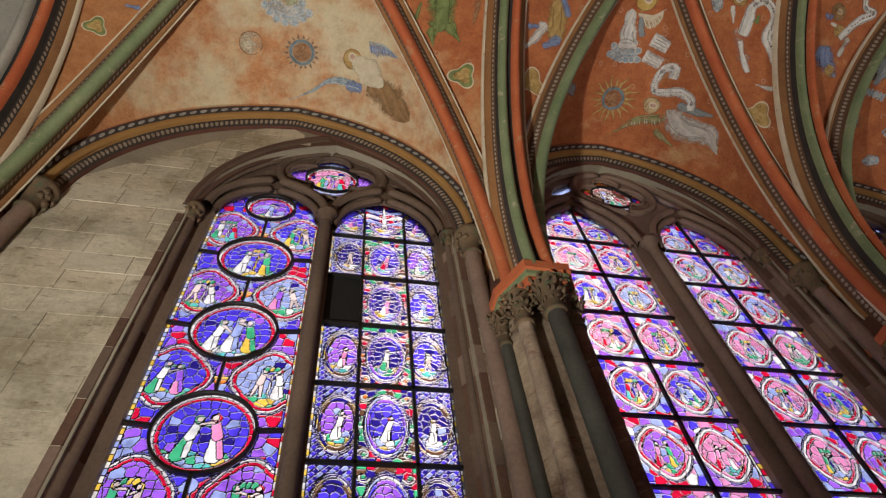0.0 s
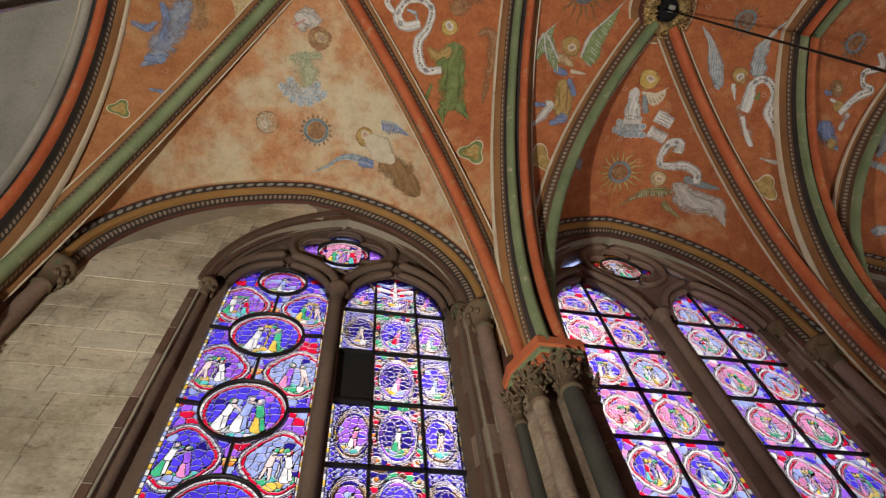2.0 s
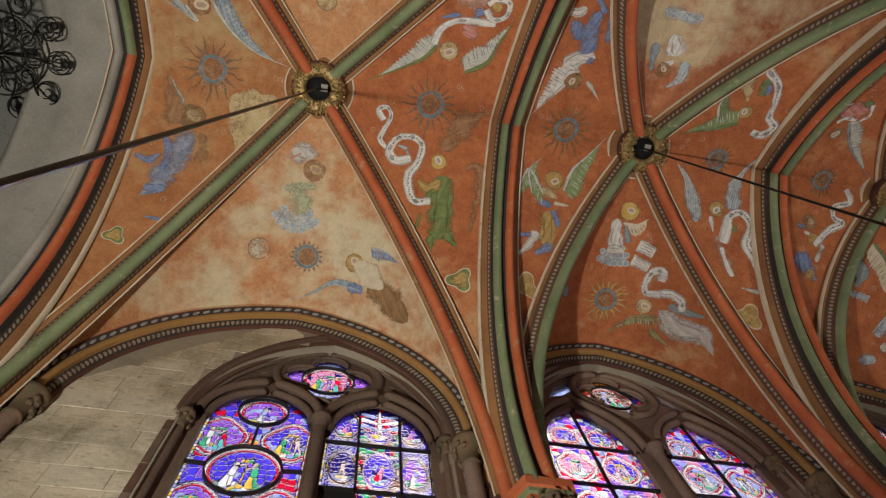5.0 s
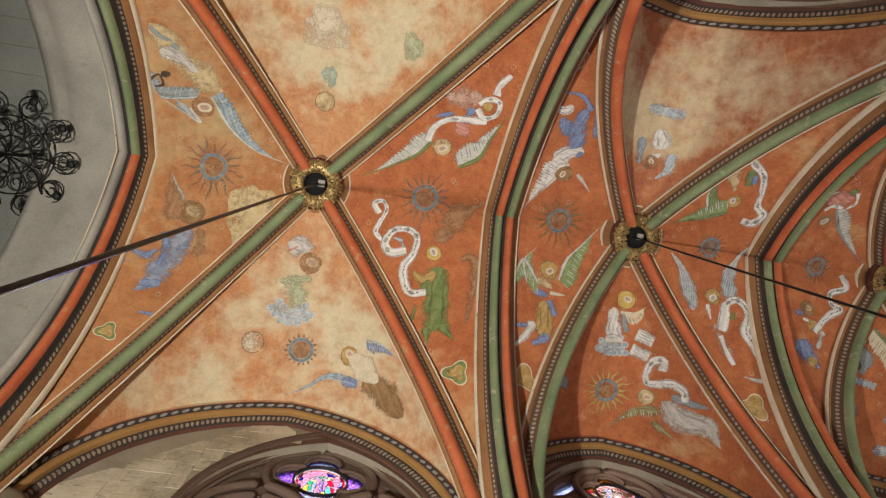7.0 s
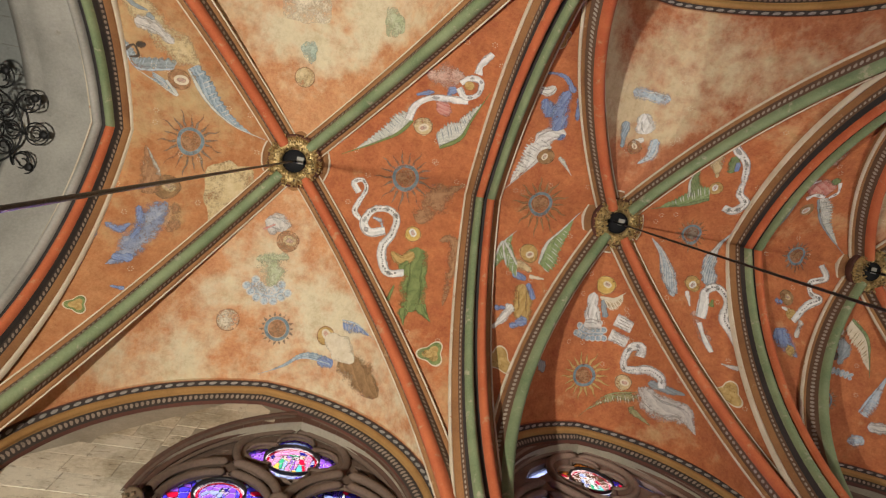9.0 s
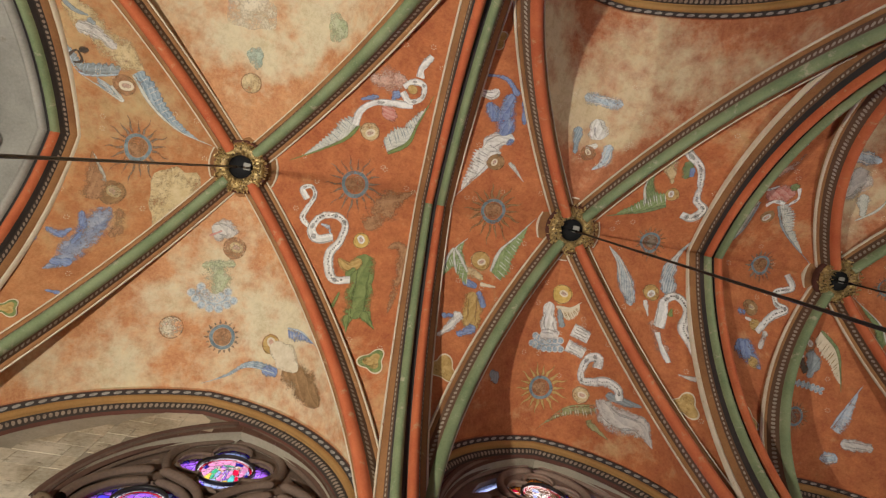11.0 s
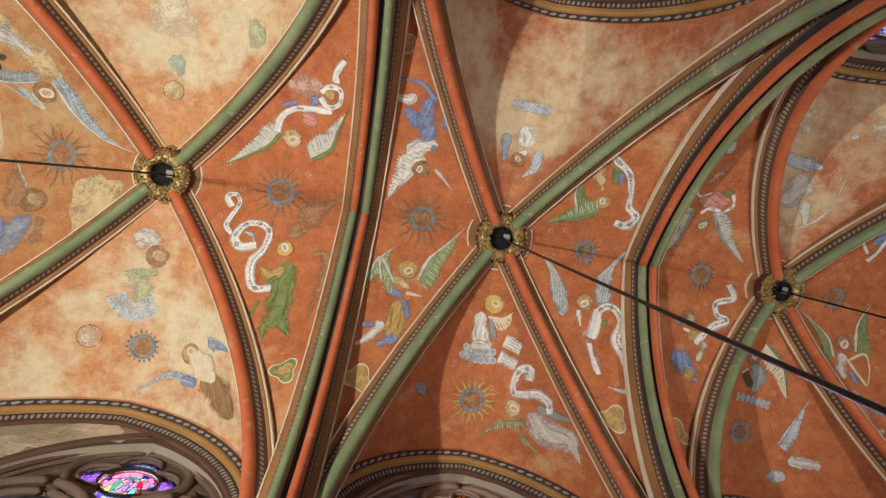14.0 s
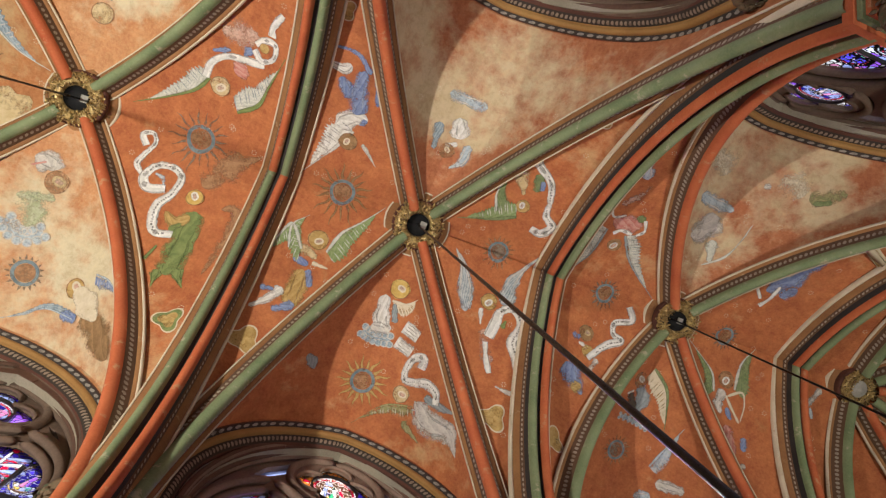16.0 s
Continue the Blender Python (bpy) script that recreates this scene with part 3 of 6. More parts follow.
def window(spec, sy, name, label, TRACERY=TRACERY):
    win = thing(name, label, "window", kind="structure")
    x0, x1, zs, za = spec["open"]
    z0 = spec["z0"]
    outer = light_outline(x0, x1, z0, zs, za, 20)
    holes = [light_outline(a, b, z0 + 0.15, s, t, 14) for a, b, s, t in spec["lights"]]
    cx, cz, r = spec["oculus"]
    quat = quatrefoil(cx, cz, r * 0.95, r * 0.74)
    c = (x0 + x1) / 2
    slits = spec["slits"] + [[(2 * cx - x, z) for x, z in reversed(t)] for t in spec["slits"]]
    part("tracery", plate(outer, holes + [quat] + slits, sy * 3.68, sy * 3.84), TRACERY, win, "brown stone tracery")
    # mouldings round lights and oculus
    for h in holes:
        part("light_moulding", tube(ring_pts(h[1:-1], sy * 3.67), 0.05, 8), TRACERY, win)
        part("inner_moulding", tube(ring_pts(h[1:-1], sy * 3.70), 0.03, 6), REDSTONE, win)
    part("oculus_moulding", tube(ring_pts([(cx + r * 2.0 * math.cos(t), cz + r * 1.85 * math.sin(t)) for t in np.linspace(0, 6.283, 41)[:-1]], sy * 3.66), 0.055, 8, True), TRACERY, win)
    part("quatrefoil_moulding", tube(ring_pts(quat, sy * 3.68), 0.03, 6, True), TRACERY, win)
    for a, b, s, t in spec["lights"]:
        big = light_outline(a - 0.09, b + 0.09, z0, s, t + 0.12, 16)
        part("outer_moulding", tube(ring_pts(big[1:-1], sy * 3.60), 0.055, 8), TRACERY, win)
    mx = (spec["lights"][0][1] + spec["lights"][1][0]) / 2
    part("mullion_shaft", tube([(mx, sy * 3.60, z) for z in np.linspace(z0, spec["lights"][0][2], 10)], 0.065, 10), TRACERY, win)
    part("mullion_capital", turned([(0.065, -0.12), (0.08, -0.1), (0.075, -0.05), (0.12, 0.02), (0.13, 0.06), (0.1, 0.08)], 12, (mx, sy * 3.60, spec["lights"][0][2])), TRACERY, win)
    # the reveal: splayed jamb stones, a shaft with its capital on each side, and moulded orders round the head
    for side, xe in ((-1, x0), (1, x1)):
        z, k = z0, 0
        while z < zs - 0.2:
            h = min((0.42, 0.55, 0.36, 0.6)[k % 4], zs - 0.18 - z)
            vs = [(xe + side * a, sy * y, q) for q in (z + 0.004, z + h - 0.004) for a, y in ((0.03, 3.49), (-0.015, 3.55), (-0.10, 3.69), (0.10, 3.69), (0.10, 3.49))]
            part("jamb_stone", (vs, [(0, 1, 2, 3, 4), (9, 8, 7, 6, 5)] + [(i, (i + 1) % 5, (i + 1) % 5 + 5, i + 5) for i in range(5)]), (REDSTONE, TRACERY, REDSTONE, PINKSTONE)[(k + (side > 0)) % 4], win)
            z, k = z + h, k + 1
        part("jamb_shaft", tube([(xe - side * 0.035, sy * 3.585, q) for q in np.linspace(z0, zs - 0.16, 8)], 0.042, 10), TRACERY, win)
        cap = part("jamb_capital", turned([(0.045, -0.2), (0.062, -0.18), (0.055, -0.14), (0.075, -0.05), (0.105, 0.0), (0.115, 0.02), (0.115, 0.06), (0.08, 0.08)], 14, (xe - side * 0.02, sy * 3.565, zs)), LEAFSTONE, win, "carved leaf capital")
        bm = bmesh.new()
        for i in range(10):
            t = 6.283 * i / 10
            m = Matrix.Translation((xe - side * 0.02 + 0.092 * math.cos(t), sy * 3.565 + 0.092 * math.sin(t), zs - 0.04 - 0.05 * (i % 2))) @ Matrix.Rotation(t, 4, "Z") @ Matrix.Diagonal((0.022, 0.03, 0.045, 1))
            bmesh.ops.create_icosphere(bm, subdivisions=1, radius=1, matrix=m)
        part("leaves", bm, LEAFSTONE, cap)
    for k, (grow, y, rad, mat) in enumerate(((0.02, 3.64, 0.04, TRACERY), (0.09, 3.58, 0.055, REDSTONE), (0.19, 3.52, 0.05, TRACERY), (0.27, 3.485, 0.035, REDSTONE))):
        loop = light_outline(x0 - grow * 0.2, x1 + grow * 0.2, z0, zs, za + grow, 20)[1:-1]
        part("arch_order", tube(ring_pts(loop, sy * y), rad, 8), mat, win)
    return win, outer, holes, quat


window_north, open1, lights1, quat1 = window(W1, 1, "window_1", "two-light traceried window with stained glass medallions")
window_north2, open2, lights2, quat2 = window(W2, 1, "window_2", "two-light traceried window with bright stained glass panels", PINKSTONE)
window_south, *_ = window(W2, -1, "window_3", "two-light traceried stained glass window")
W3 = dict(W2, lights=[(a + 4.42, b + 4.42, s, t) for a, b, s, t in W2["lights"]], oculus=(9.49, 9.58, 0.32), open=(7.82, 11.16, 8.0, 10.3), slits=[[(x + 4.42, z) for x, z in t] for t in W2["slits"]])
window(W3, 1, "window_4", "two-light traceried stained glass window")
window(W3, -1, "window_5", "two-light traceried stained glass window")
shift = lambda loop, dx: [(x + dx, z) for x, z in loop]
wall("wall_north_1", BAYS[0] - 0.5, BAYS[1], 1, open1, "limestone ashlar wall under the vault's wall arch")
wall("wall_north_2", BAYS[1], BAYS[2], 1, open2, "limestone wall round a stained glass window")
wall("wall_north_3", BAYS[2], BAYS[3] + 0.7, 1, shift(open2, 4.42), "limestone wall round a stained glass window")
wall("wall_south_1", BAYS[0] - 0.5, BAYS[1], -1, None, "plain limestone wall")
wall("wall_south_2", BAYS[1], BAYS[2], -1, open2, "limestone wall round a stained glass window")
wall("wall_south_3", BAYS[2], BAYS[3] + 0.7, -1, shift(open2, 4.42), "limestone wall round a stained glass window")
apse_wall = thing("wall_east", "limestone apse wall", "wall", kind="structure")
for p, q in zip(ring, ring[1:]):
    d = ((p + q) / 2 - APSE)
    d.z = 0
    o = d.normalized() * 0.35
    bm = bmesh.new()
    vs = [bm.verts.new(v) for v in (Vector((p.x, p.y, 0)) + o, Vector((q.x, q.y, 0)) + o, Vector((q.x, q.y, 11)) + o, Vector((p.x, p.y, 11)) + o)]
    bm.faces.new(vs)
    g = bmesh.ops.extrude_face_region(bm, geom=bm.faces[:])
    for v in g["geom"]:
        if isinstance(v, bmesh.types.BMVert):
            v.co += o * 1.5
    part("facet", bm, MORTAR, apse_wall)
tagged(part("floor", box(-16, 17, -9, 9, -0.2, 0), FLOOR), "worn limestone paving", "floor", kind="structure")


# ---- piers: capital, abacus and shafts ----
PIER_TOP = SPRING - 0.15


def pier(x, sy, label):
    p = thing("pier", label, "pier", "wall piers", "structure", (x + 0.03, sy * 3.24, 0))
    f = sy
    body = [(-0.32, 0.32), (-0.32, 0.05), (-0.18, -0.14), (0.18, -0.14), (0.32, 0.05), (0.32, 0.32)]
    verts = [(a, f * b, z) for z in (0, PIER_TOP + 0.02) for a, b in body]
    part("core", (verts, [tuple(range(6)), tuple(range(6, 12))] + [(i, (i + 1) % 6, (i + 1) % 6 + 6, i + 6) for i in range(6)]), PIERSTONE, p)
    ab = [(-0.42, 0.25), (-0.42, -0.12), (-0.22, -0.50), (0.22, -0.50), (0.42, -0.12), (0.42, 0.25)]
    for nm, z0, z1, g, mat in (("abacus", PIER_TOP - 0.11, PIER_TOP + 0.0, 1.0, RED), ("abacus_edge", PIER_TOP - 0.16, PIER_TOP - 0.11, 0.93, GREEN), ("abacus_neck", PIER_TOP - 0.21, PIER_TOP - 0.16, 0.86, RED)):
        vs = [(a * g, f * b * g, z) for z in (z0, z1) for a, b in ab]
        part(nm, (vs, [tuple(range(6)), tuple(range(6, 12))] + [(i, (i + 1) % 6, (i + 1) % 6 + 6, i + 6) for i in range(6)]), mat, p)
    # the springer: the ribs' common foot, grown together above the abacus
    foot = [(-0.38, 0.3), (-0.36, 0.02), (-0.22, -0.10), (0.22, -0.10), (0.36, 0.02), (0.38, 0.3)]
    vs = [(a * g, f * (b * g + 0.05 * k), PIER_TOP - 0.01 + 0.3 * k) for k, g in enumerate((1.0, 0.95, 0.85, 0.7)) for a, b in foot]
    part("springer", (vs, [(r * 6 + i, r * 6 + (i + 1) % 6, r * 6 + 6 + (i + 1) % 6, r * 6 + 6 + i) for r in range(3) for i in range(6)]), BROWN, p)
    rng = random.Random(5)
    for k, (a, b, r, mat) in enumerate(((0, -0.36, 0.085, DARKSHAFT), (-0.24, -0.20, 0.07, PIERSTONE), (0.24, -0.20, 0.07, RUSTSTONE), (-0.35, 0.06, 0.055, DARKSHAFT), (0.35, 0.06, 0.055, REDSTONE))):
        at = (a, f * b, 0)
        part("shaft", turned([(r, 0.5), (r * 0.99, 2), (r, 4), (r, PIER_TOP - 0.62)], 18, at), mat, p, "polished dark marble shaft" if mat is DARKSHAFT else "")
        cap = part("capital", turned([(r, -0.62), (r * 1.25, -0.61), (r * 1.25, -0.58), (r * 1.05, -0.56), (r * 1.15, -0.42), (r * 1.5, -0.28), (r * 1.75, -0.21)], 18, (a, f * b, PIER_TOP)), LEAFSTONE, p, "carved stone foliage capital")
        bm = bmesh.new()
        for row, (q, z, size) in enumerate(((1.3, -0.48, 0.035), (1.6, -0.38, 0.045), (2.0, -0.30, 0.05), (2.3, -0.24, 0.04))):
            for i in range(13):
                t = 6.283 * (i + 0.5 * row) / 13 + rng.uniform(-0.15, 0.15)
                m = Matrix.Translation((a + r * q * math.cos(t), f * b + r * q * math.sin(t), PIER_TOP + z + rng.uniform(-0.02, 0.02)))
                m = m @ Matrix.Rotation(t, 4, "Z") @ Matrix.Rotation(0.5, 4, "Y") @ Matrix.Rotation(rng.uniform(-1.1, 1.1), 4, "X") @ Matrix.Diagonal((size * rng.uniform(0.25, 0.6), size * rng.uniform(0.25, 0.5), size * rng.uniform(0.5, 1.2), 1))
                bmesh.ops.create_icosphere(bm, subdivisions=1, radius=1, matrix=m)
        part("leaves", bm, LEAFSTONE, cap)
        part("base", turned([(r * 1.7, 0), (r * 1.7, 0.3), (r * 1.3, 0.38), (r * 1.35, 0.44), (r, 0.5)], 16, at), REDSTONE, p)
    return p


for x in BAYS[1:]:
    for sy in (1, -1):
        pier(x, sy, "clustered pier with dark shafts and a foliage capital")
for sy in (1, -1):
    pier(BAYS[0], sy, "clustered entrance pier with a foliage capital")
for k in range(1, 5):
    pp = ring[k]
    part("wall_shaft", turned([(0.12, 0), (0.12, SPRING)], 14, (pp.x, pp.y, 0)), REDSTONE, apse_wall)


def corbel_shaft(x, y, label):
    """The slim shaft and small capital that carry a wall arch."""
    c = thing("wall_shaft", label, "shaft", "wall arch shafts", "structure", (x, y, 0))
    part("shaft", turned([(0.085, 0.3), (0.085, 4), (0.085, 7.0)], 14), PINKSTONE, c)
    part("capital", turned([(0.085, 7.0), (0.11, 7.02), (0.09, 7.06), (0.10, 7.15), (0.16, 7.33), (0.18, 7.35), (0.18, 7.42), (0.14, 7.45)], 16), LEAFSTONE, c)
    rng = random.Random(8)
    bm = bmesh.new()
    for i in range(22):
        t, z = rng.uniform(0, 6.283), rng.uniform(7.1, 7.36)
        q = 0.11 + (z - 7.1) * 0.3
        m = Matrix.Translation((q * math.cos(t), q * math.sin(t), z)) @ Matrix.Rotation(t, 4, "Z") @ Matrix.Diagonal((0.03, 0.045, 0.05, 1))
        bmesh.ops.create_icosphere(bm, subdivisions=1, radius=1, matrix=m)
    part("leaves", bm, LEAFSTONE, c)
    return c


for b in range(3):
    for x, dx in zip(ARCH_SPAN[b], (0.14, -0.14)):
        for sy in (1, -1):
            corbel_shaft(x + dx, sy * (WALL - 0.06), "slim stone shaft with a leaf capital under the wall arch")

# ---- the ambulatory beyond the entrance arch ----
amb = thing("ambulatory_vault", "pale grey plastered vault beyond the entrance arch", "vault", kind="structure")
outer_arch = []
for sy in (1, -1):
    pts = even(rise((ENTRY - 0.75, sy * 3.5, SPRING), (ENTRY - 0.75, 0, 11.15), 40), 40)
    sd = Vector((1, 0, 0)) * -sy
    part("arch_order", sweep(pts, [(-0.55, -0.35), (-0.55, 0.0), (-0.38, 0.10), (-0.30, 0.05), (-0.2, 0.14), (0.1, 0.16), (0.2, 0.10), (0.45, 0.2), (0.55, 0.16), (0.55, -0.3)], sd), PALESTONE, amb, "pale stone moulded arch order")
bm = bmesh.new()
N = 24
rows = []
for i in range(N + 1):
    x = -14 + i / N * (14 + ENTRY - 0.9)
    row = []
    for k in range(33):
        a = math.pi * k / 32
        row.append(bm.verts.new((x, 4.6 * math.cos(a), 8.0 + (4.6 + 0.5 * math.sin(math.pi * i / N)) * math.sin(a) ** 0.9)))
    rows.append(row)
for i in range(N):
    for k in range(32):
        f = bm.faces.new((rows[i][k], rows[i + 1][k], rows[i + 1][k + 1], rows[i][k + 1]))
        f.smooth = True
part("plaster", bm, WHITEVAULT, amb)
joints = []
for k in range(2, 31):
    a = math.pi * k / 32
    line = [(-14 + i / N * (14 + ENTRY - 0.9), 4.592 * math.cos(a), 7.99 + (4.592 + 0.5 * math.sin(math.pi * i / N)) * math.sin(a) ** 0.9) for i in range(N + 1)]
    joints.append(tube(line, 0.007, 4))
part("course_joint", join(*joints), PALESTONE, amb, "grey joints between the vault's courses")
part("spandrel", plate([(-5.2, 0), (-3.3, 0)] + [(y, z) for y, z in [(-3.5 + s, SPRING + h) for s, h in arc(3.5, 4.95, 20)]] + [(y, z) for y, z in reversed([(3.5 - s, SPRING + h) for s, h in arc(3.5, 4.95, 20)][:-1])] + [(3.3, 0), (5.2, 0), (5.2, 13.5), (-5.2, 13.5)], [], 0, 0.5), PALESTONE, amb)
sp = amb.children[-1]
sp.matrix_basis = Matrix.Translation((ENTRY - 0.35, 0, 0)) @ Matrix.Rotation(radians(90), 4, "Z")
for y in (-5.2, 4.8):
    tagged(part("wall_ambulatory", box(-14, ENTRY - 0.3, y, y + 0.4, 0, 13.5), PALESTONE), "pale stone ambulatory wall", "wall", kind="structure")
tagged(part("wall_west", box(-14.4, -14, -5.2, 5.2, 0, 13.5), PALESTONE), "pale stone wall of the choir", "wall", kind="structure")
tagged(part("roof", box(-14.4, 17, -5.4, 5.4, 13.5, 13.8), PALESTONE), "roof over the vaults", "roof", kind="structure")


# ---- the iron chandelier ----
def chandelier(x, y, z, r):
    ch = thing("chandelier", "black wrought iron crown chandelier with scrolled arms", "chandelier", at=(x, y, z))
    part("hoop", tube([(r * 0.62 * math.cos(t), r * 0.62 * math.sin(t), 0) for t in np.linspace(0, 6.283, 33)[:-1]], 0.014, 6, True), IRON, ch)
    part("inner_hoop", tube([(r * 0.3 * math.cos(t), r * 0.3 * math.sin(t), 0.1) for t in np.linspace(0, 6.283, 25)[:-1]], 0.012, 6, True), IRON, ch)
    part("stem", turned([(0, -0.35), (0.03, -0.3), (0.05, -0.2), (0.02, -0.1), (0.02, 0.6), (0.05, 0.65), (0.015, 0.75), (0.012, 4.2)], 10), IRON, ch)
    for k in range(10):
        a = 2 * math.pi * k / 10
        d, e = Vector((math.cos(a), math.sin(a), 0)), Vector((-math.sin(a), math.cos(a), 0))
        pts = [d * (r * s) + Vector((0, 0, 0.22 * math.sin(s * 5) - 0.05)) for s in np.linspace(0.05, 0.85, 14)]
        part("arm", tube(pts, 0.014, 6), IRON, ch)
        for sgn in (1, -1):
            c = d * (r * 0.8)
            pts = [c + (d * math.cos(t) + e * sgn * math.sin(t)) * (r * 0.2 * (1 - t / 11)) + Vector((0, 0, 0.02)) for t in np.linspace(0, 8.6, 26)]
            part("scroll", tube(pts, 0.011, 5), IRON, ch)
            c = d * (r * 0.45)
            pts = [c + (d * -math.cos(t) + e * sgn * math.sin(t)) * (r * 0.17 * (1 - t / 11)) + Vector((0, 0, 0.02)) for t in np.linspace(0, 8.6, 22)]
            part("scroll", tube(pts, 0.010, 5), IRON, ch)
        part("drip_pan", turned([(0.0, 0.0), (0.05, 0.0), (0.06, 0.03), (0.02, 0.03), (0.015, 0.12), (0, 0.12)], 10, d * (r * 0.92)), IRON, ch)
    return ch


chandelier(-4.2, 0.3, 10.6, 0.88)

# ---- stained glass ----
TINTS = {
    "blue": (0.10, 0.06, 0.95), "deep": (0.03, 0.018, 0.30), "violet": (0.42, 0.14, 1.0), "red": (0.78, 0.01, 0.06),
    "pink": (1.0, 0.34, 0.66), "white": (1.0, 1.0, 1.0), "green": (0.07, 0.55, 0.27), "yellow": (1.0, 0.68, 0.10),
    "sky": (0.42, 0.52, 1.0), "flesh": (1.0, 0.80, 0.76), "teal": (0.14, 0.68, 0.66), "grey": (0.2, 0.2, 0.26),
    "orange": (0.95, 0.28, 0.04), "brown": (0.18, 0.09, 0.05),
}
GLASS = {k: stained("glass_" + k, v) for k, v in TINTS.items()}


def clip(poly, nx, nz, d):
    """The part of a polygon where nx * x + nz * z <= d."""
    out = []
    for i, p in enumerate(poly):
        q = poly[(i + 1) % len(poly)]
        a, b = nx * p[0] + nz * p[1] - d, nx * q[0] + nz * q[1] - d
        if a <= 0:
            out.append(p)
        if (a < 0 < b) or (b < 0 < a):
            f = a / (a - b)
            out.append((p[0] + f * (q[0] - p[0]), p[1] + f * (q[1] - p[1])))
    return out


def inside(poly, x, z):
    hit = False
    for i, (x0, z0) in enumerate(poly):
        x1, z1 = poly[i - 1]
        if (z0 > z) != (z1 > z) and x < (x1 - x0) * (z - z0) / (z1 - z0) + x0:
            hit = not hit
    return hit


class Cartoon:
    """The glazier's plan of one light on a fine raster: each piece of glass has a number and a colour, lead runs where numbers meet."""

    def __init__(self, outline, seed, cell=0.0085, bottom=0.0):
        xs, zs = [p[0] for p in outline], [p[1] for p in outline]
        self.rng, self.cell = random.Random(seed), cell
        self.x0, self.z0 = min(xs), max(min(zs), bottom)
        nx, nz = int((max(xs) - self.x0) / cell) + 1, int((max(zs) - self.z0) / cell) + 1
        self.X, self.Z = np.meshgrid(self.x0 + (np.arange(nx) + 0.5) * cell, self.z0 + (np.arange(nz) + 0.5) * cell)
        self.inside = np.ones_like(self.X, dtype=bool)
        for k in range(len(outline)):
            p, q = outline[k], outline[(k + 1) % len(outline)]
            self.inside &= -(q[1] - p[1]) * (self.X - p[0]) + (q[0] - p[0]) * (self.Z - p[1]) <= 1e-6
        self.piece = np.zeros(self.X.shape, dtype=int)
        self.colours = ["deep"]

    def draw(self, mask, colour):
        if mask.any():
            self.colours.append(colour)
            self.piece[mask] = len(self.colours) - 1

    def shatter(self, mask, colours, pitch, main=None):
        """Fills a field with uneven pieces; main: the colour that most of them take."""
        if not mask.any():
            return
        r = self.rng
        x, z = self.X[mask], self.Z[mask]
        seeds = [(px + r.uniform(-0.35, 0.35) * pitch, pz + r.uniform(-0.35, 0.35) * pitch) for px in np.arange(x.min(), x.max() + pitch, pitch) for pz in np.arange(z.min(), z.max() + pitch, pitch)]
        best, who = np.full(x.shape, 1e9), np.zeros(x.shape, dtype=int)
        for k, (px, pz) in enumerate(seeds):
            d = (x - px) ** 2 + (z - pz) ** 2
            near = d < best
            best[near], who[near] = d[near], k
        first = len(self.colours)
        self.colours += [main if main and r.random() < 0.8 else r.choice(colours) for _ in seeds]
        self.piece[mask] = first + who

    def sectors(self, mask, cx, cz, colours, count):
        a = ((np.arctan2(self.Z - cz, self.X - cx) / (2 * math.pi) + 1) % 1 * count).astype(int)
        first = len(self.colours)
        self.colours += [colours[k % len(colours)] for k in range(count)]
        self.piece[mask] = first + a[mask]

    def limb(self, ax, az, bx, bz, wa, wb, colour, field):
        """A tapered stroke of one colour from a to b, kept within the field."""
        dx, dz = bx - ax, bz - az
        t = np.clip(((self.X - ax) * dx + (self.Z - az) * dz) / max(dx * dx + dz * dz, 1e-6), 0, 1)
        d = np.hypot(self.X - ax - t * dx, self.Z - az - t * dz)
        self.draw(field & (d < (wa + (wb - wa) * t) / 2), colour)

    def figure(self, x, z, h, cloth, turn, field):
        """A plain standing shape of a few coloured pieces with a pale round top."""
        r = self.rng
        lean = turn * h * r.uniform(0.02, 0.16)
        hip, neck = (x + lean * 0.4, z + h * 0.45), (x + lean, z + h * 0.78)
        if cloth[0] == "flesh":
            for sd in (-1, 1):
                self.limb(x + sd * h * 0.11, z, hip[0] + sd * h * 0.03, hip[1], h * 0.07, h * 0.12, "flesh", field)
        else:
            self.limb(x - h * 0.05, z + h * 0.03, hip[0], hip[1], h * 0.30, h * 0.20, cloth[0], field)
            self.limb(x + h * 0.07, z + h * 0.02, hip[0] + h * 0.03, hip[1], h * 0.12, h * 0.10, cloth[1], field)
        self.limb(*hip, *neck, h * 0.20, h * 0.17, cloth[1], field)
        self.limb(*neck, neck[0] + turn * h * 0.25, neck[1] - h * r.uniform(-0.1, 0.25), h * 0.09, h * 0.06, "flesh" if r.random() < 0.6 else cloth[0], field)
        self.limb(neck[0], neck[1] + h * 0.09, neck[0] + 0.001, neck[1] + h * 0.095, h * 0.20, h * 0.20, r.choice(("yellow", "red", "green", "sky")), field)
        self.limb(neck[0] + turn * 0.006, neck[1] + h * 0.08, neck[0] + turn * 0.006, neck[1] + h * 0.095, h * 0.12, h * 0.13, "flesh", field)

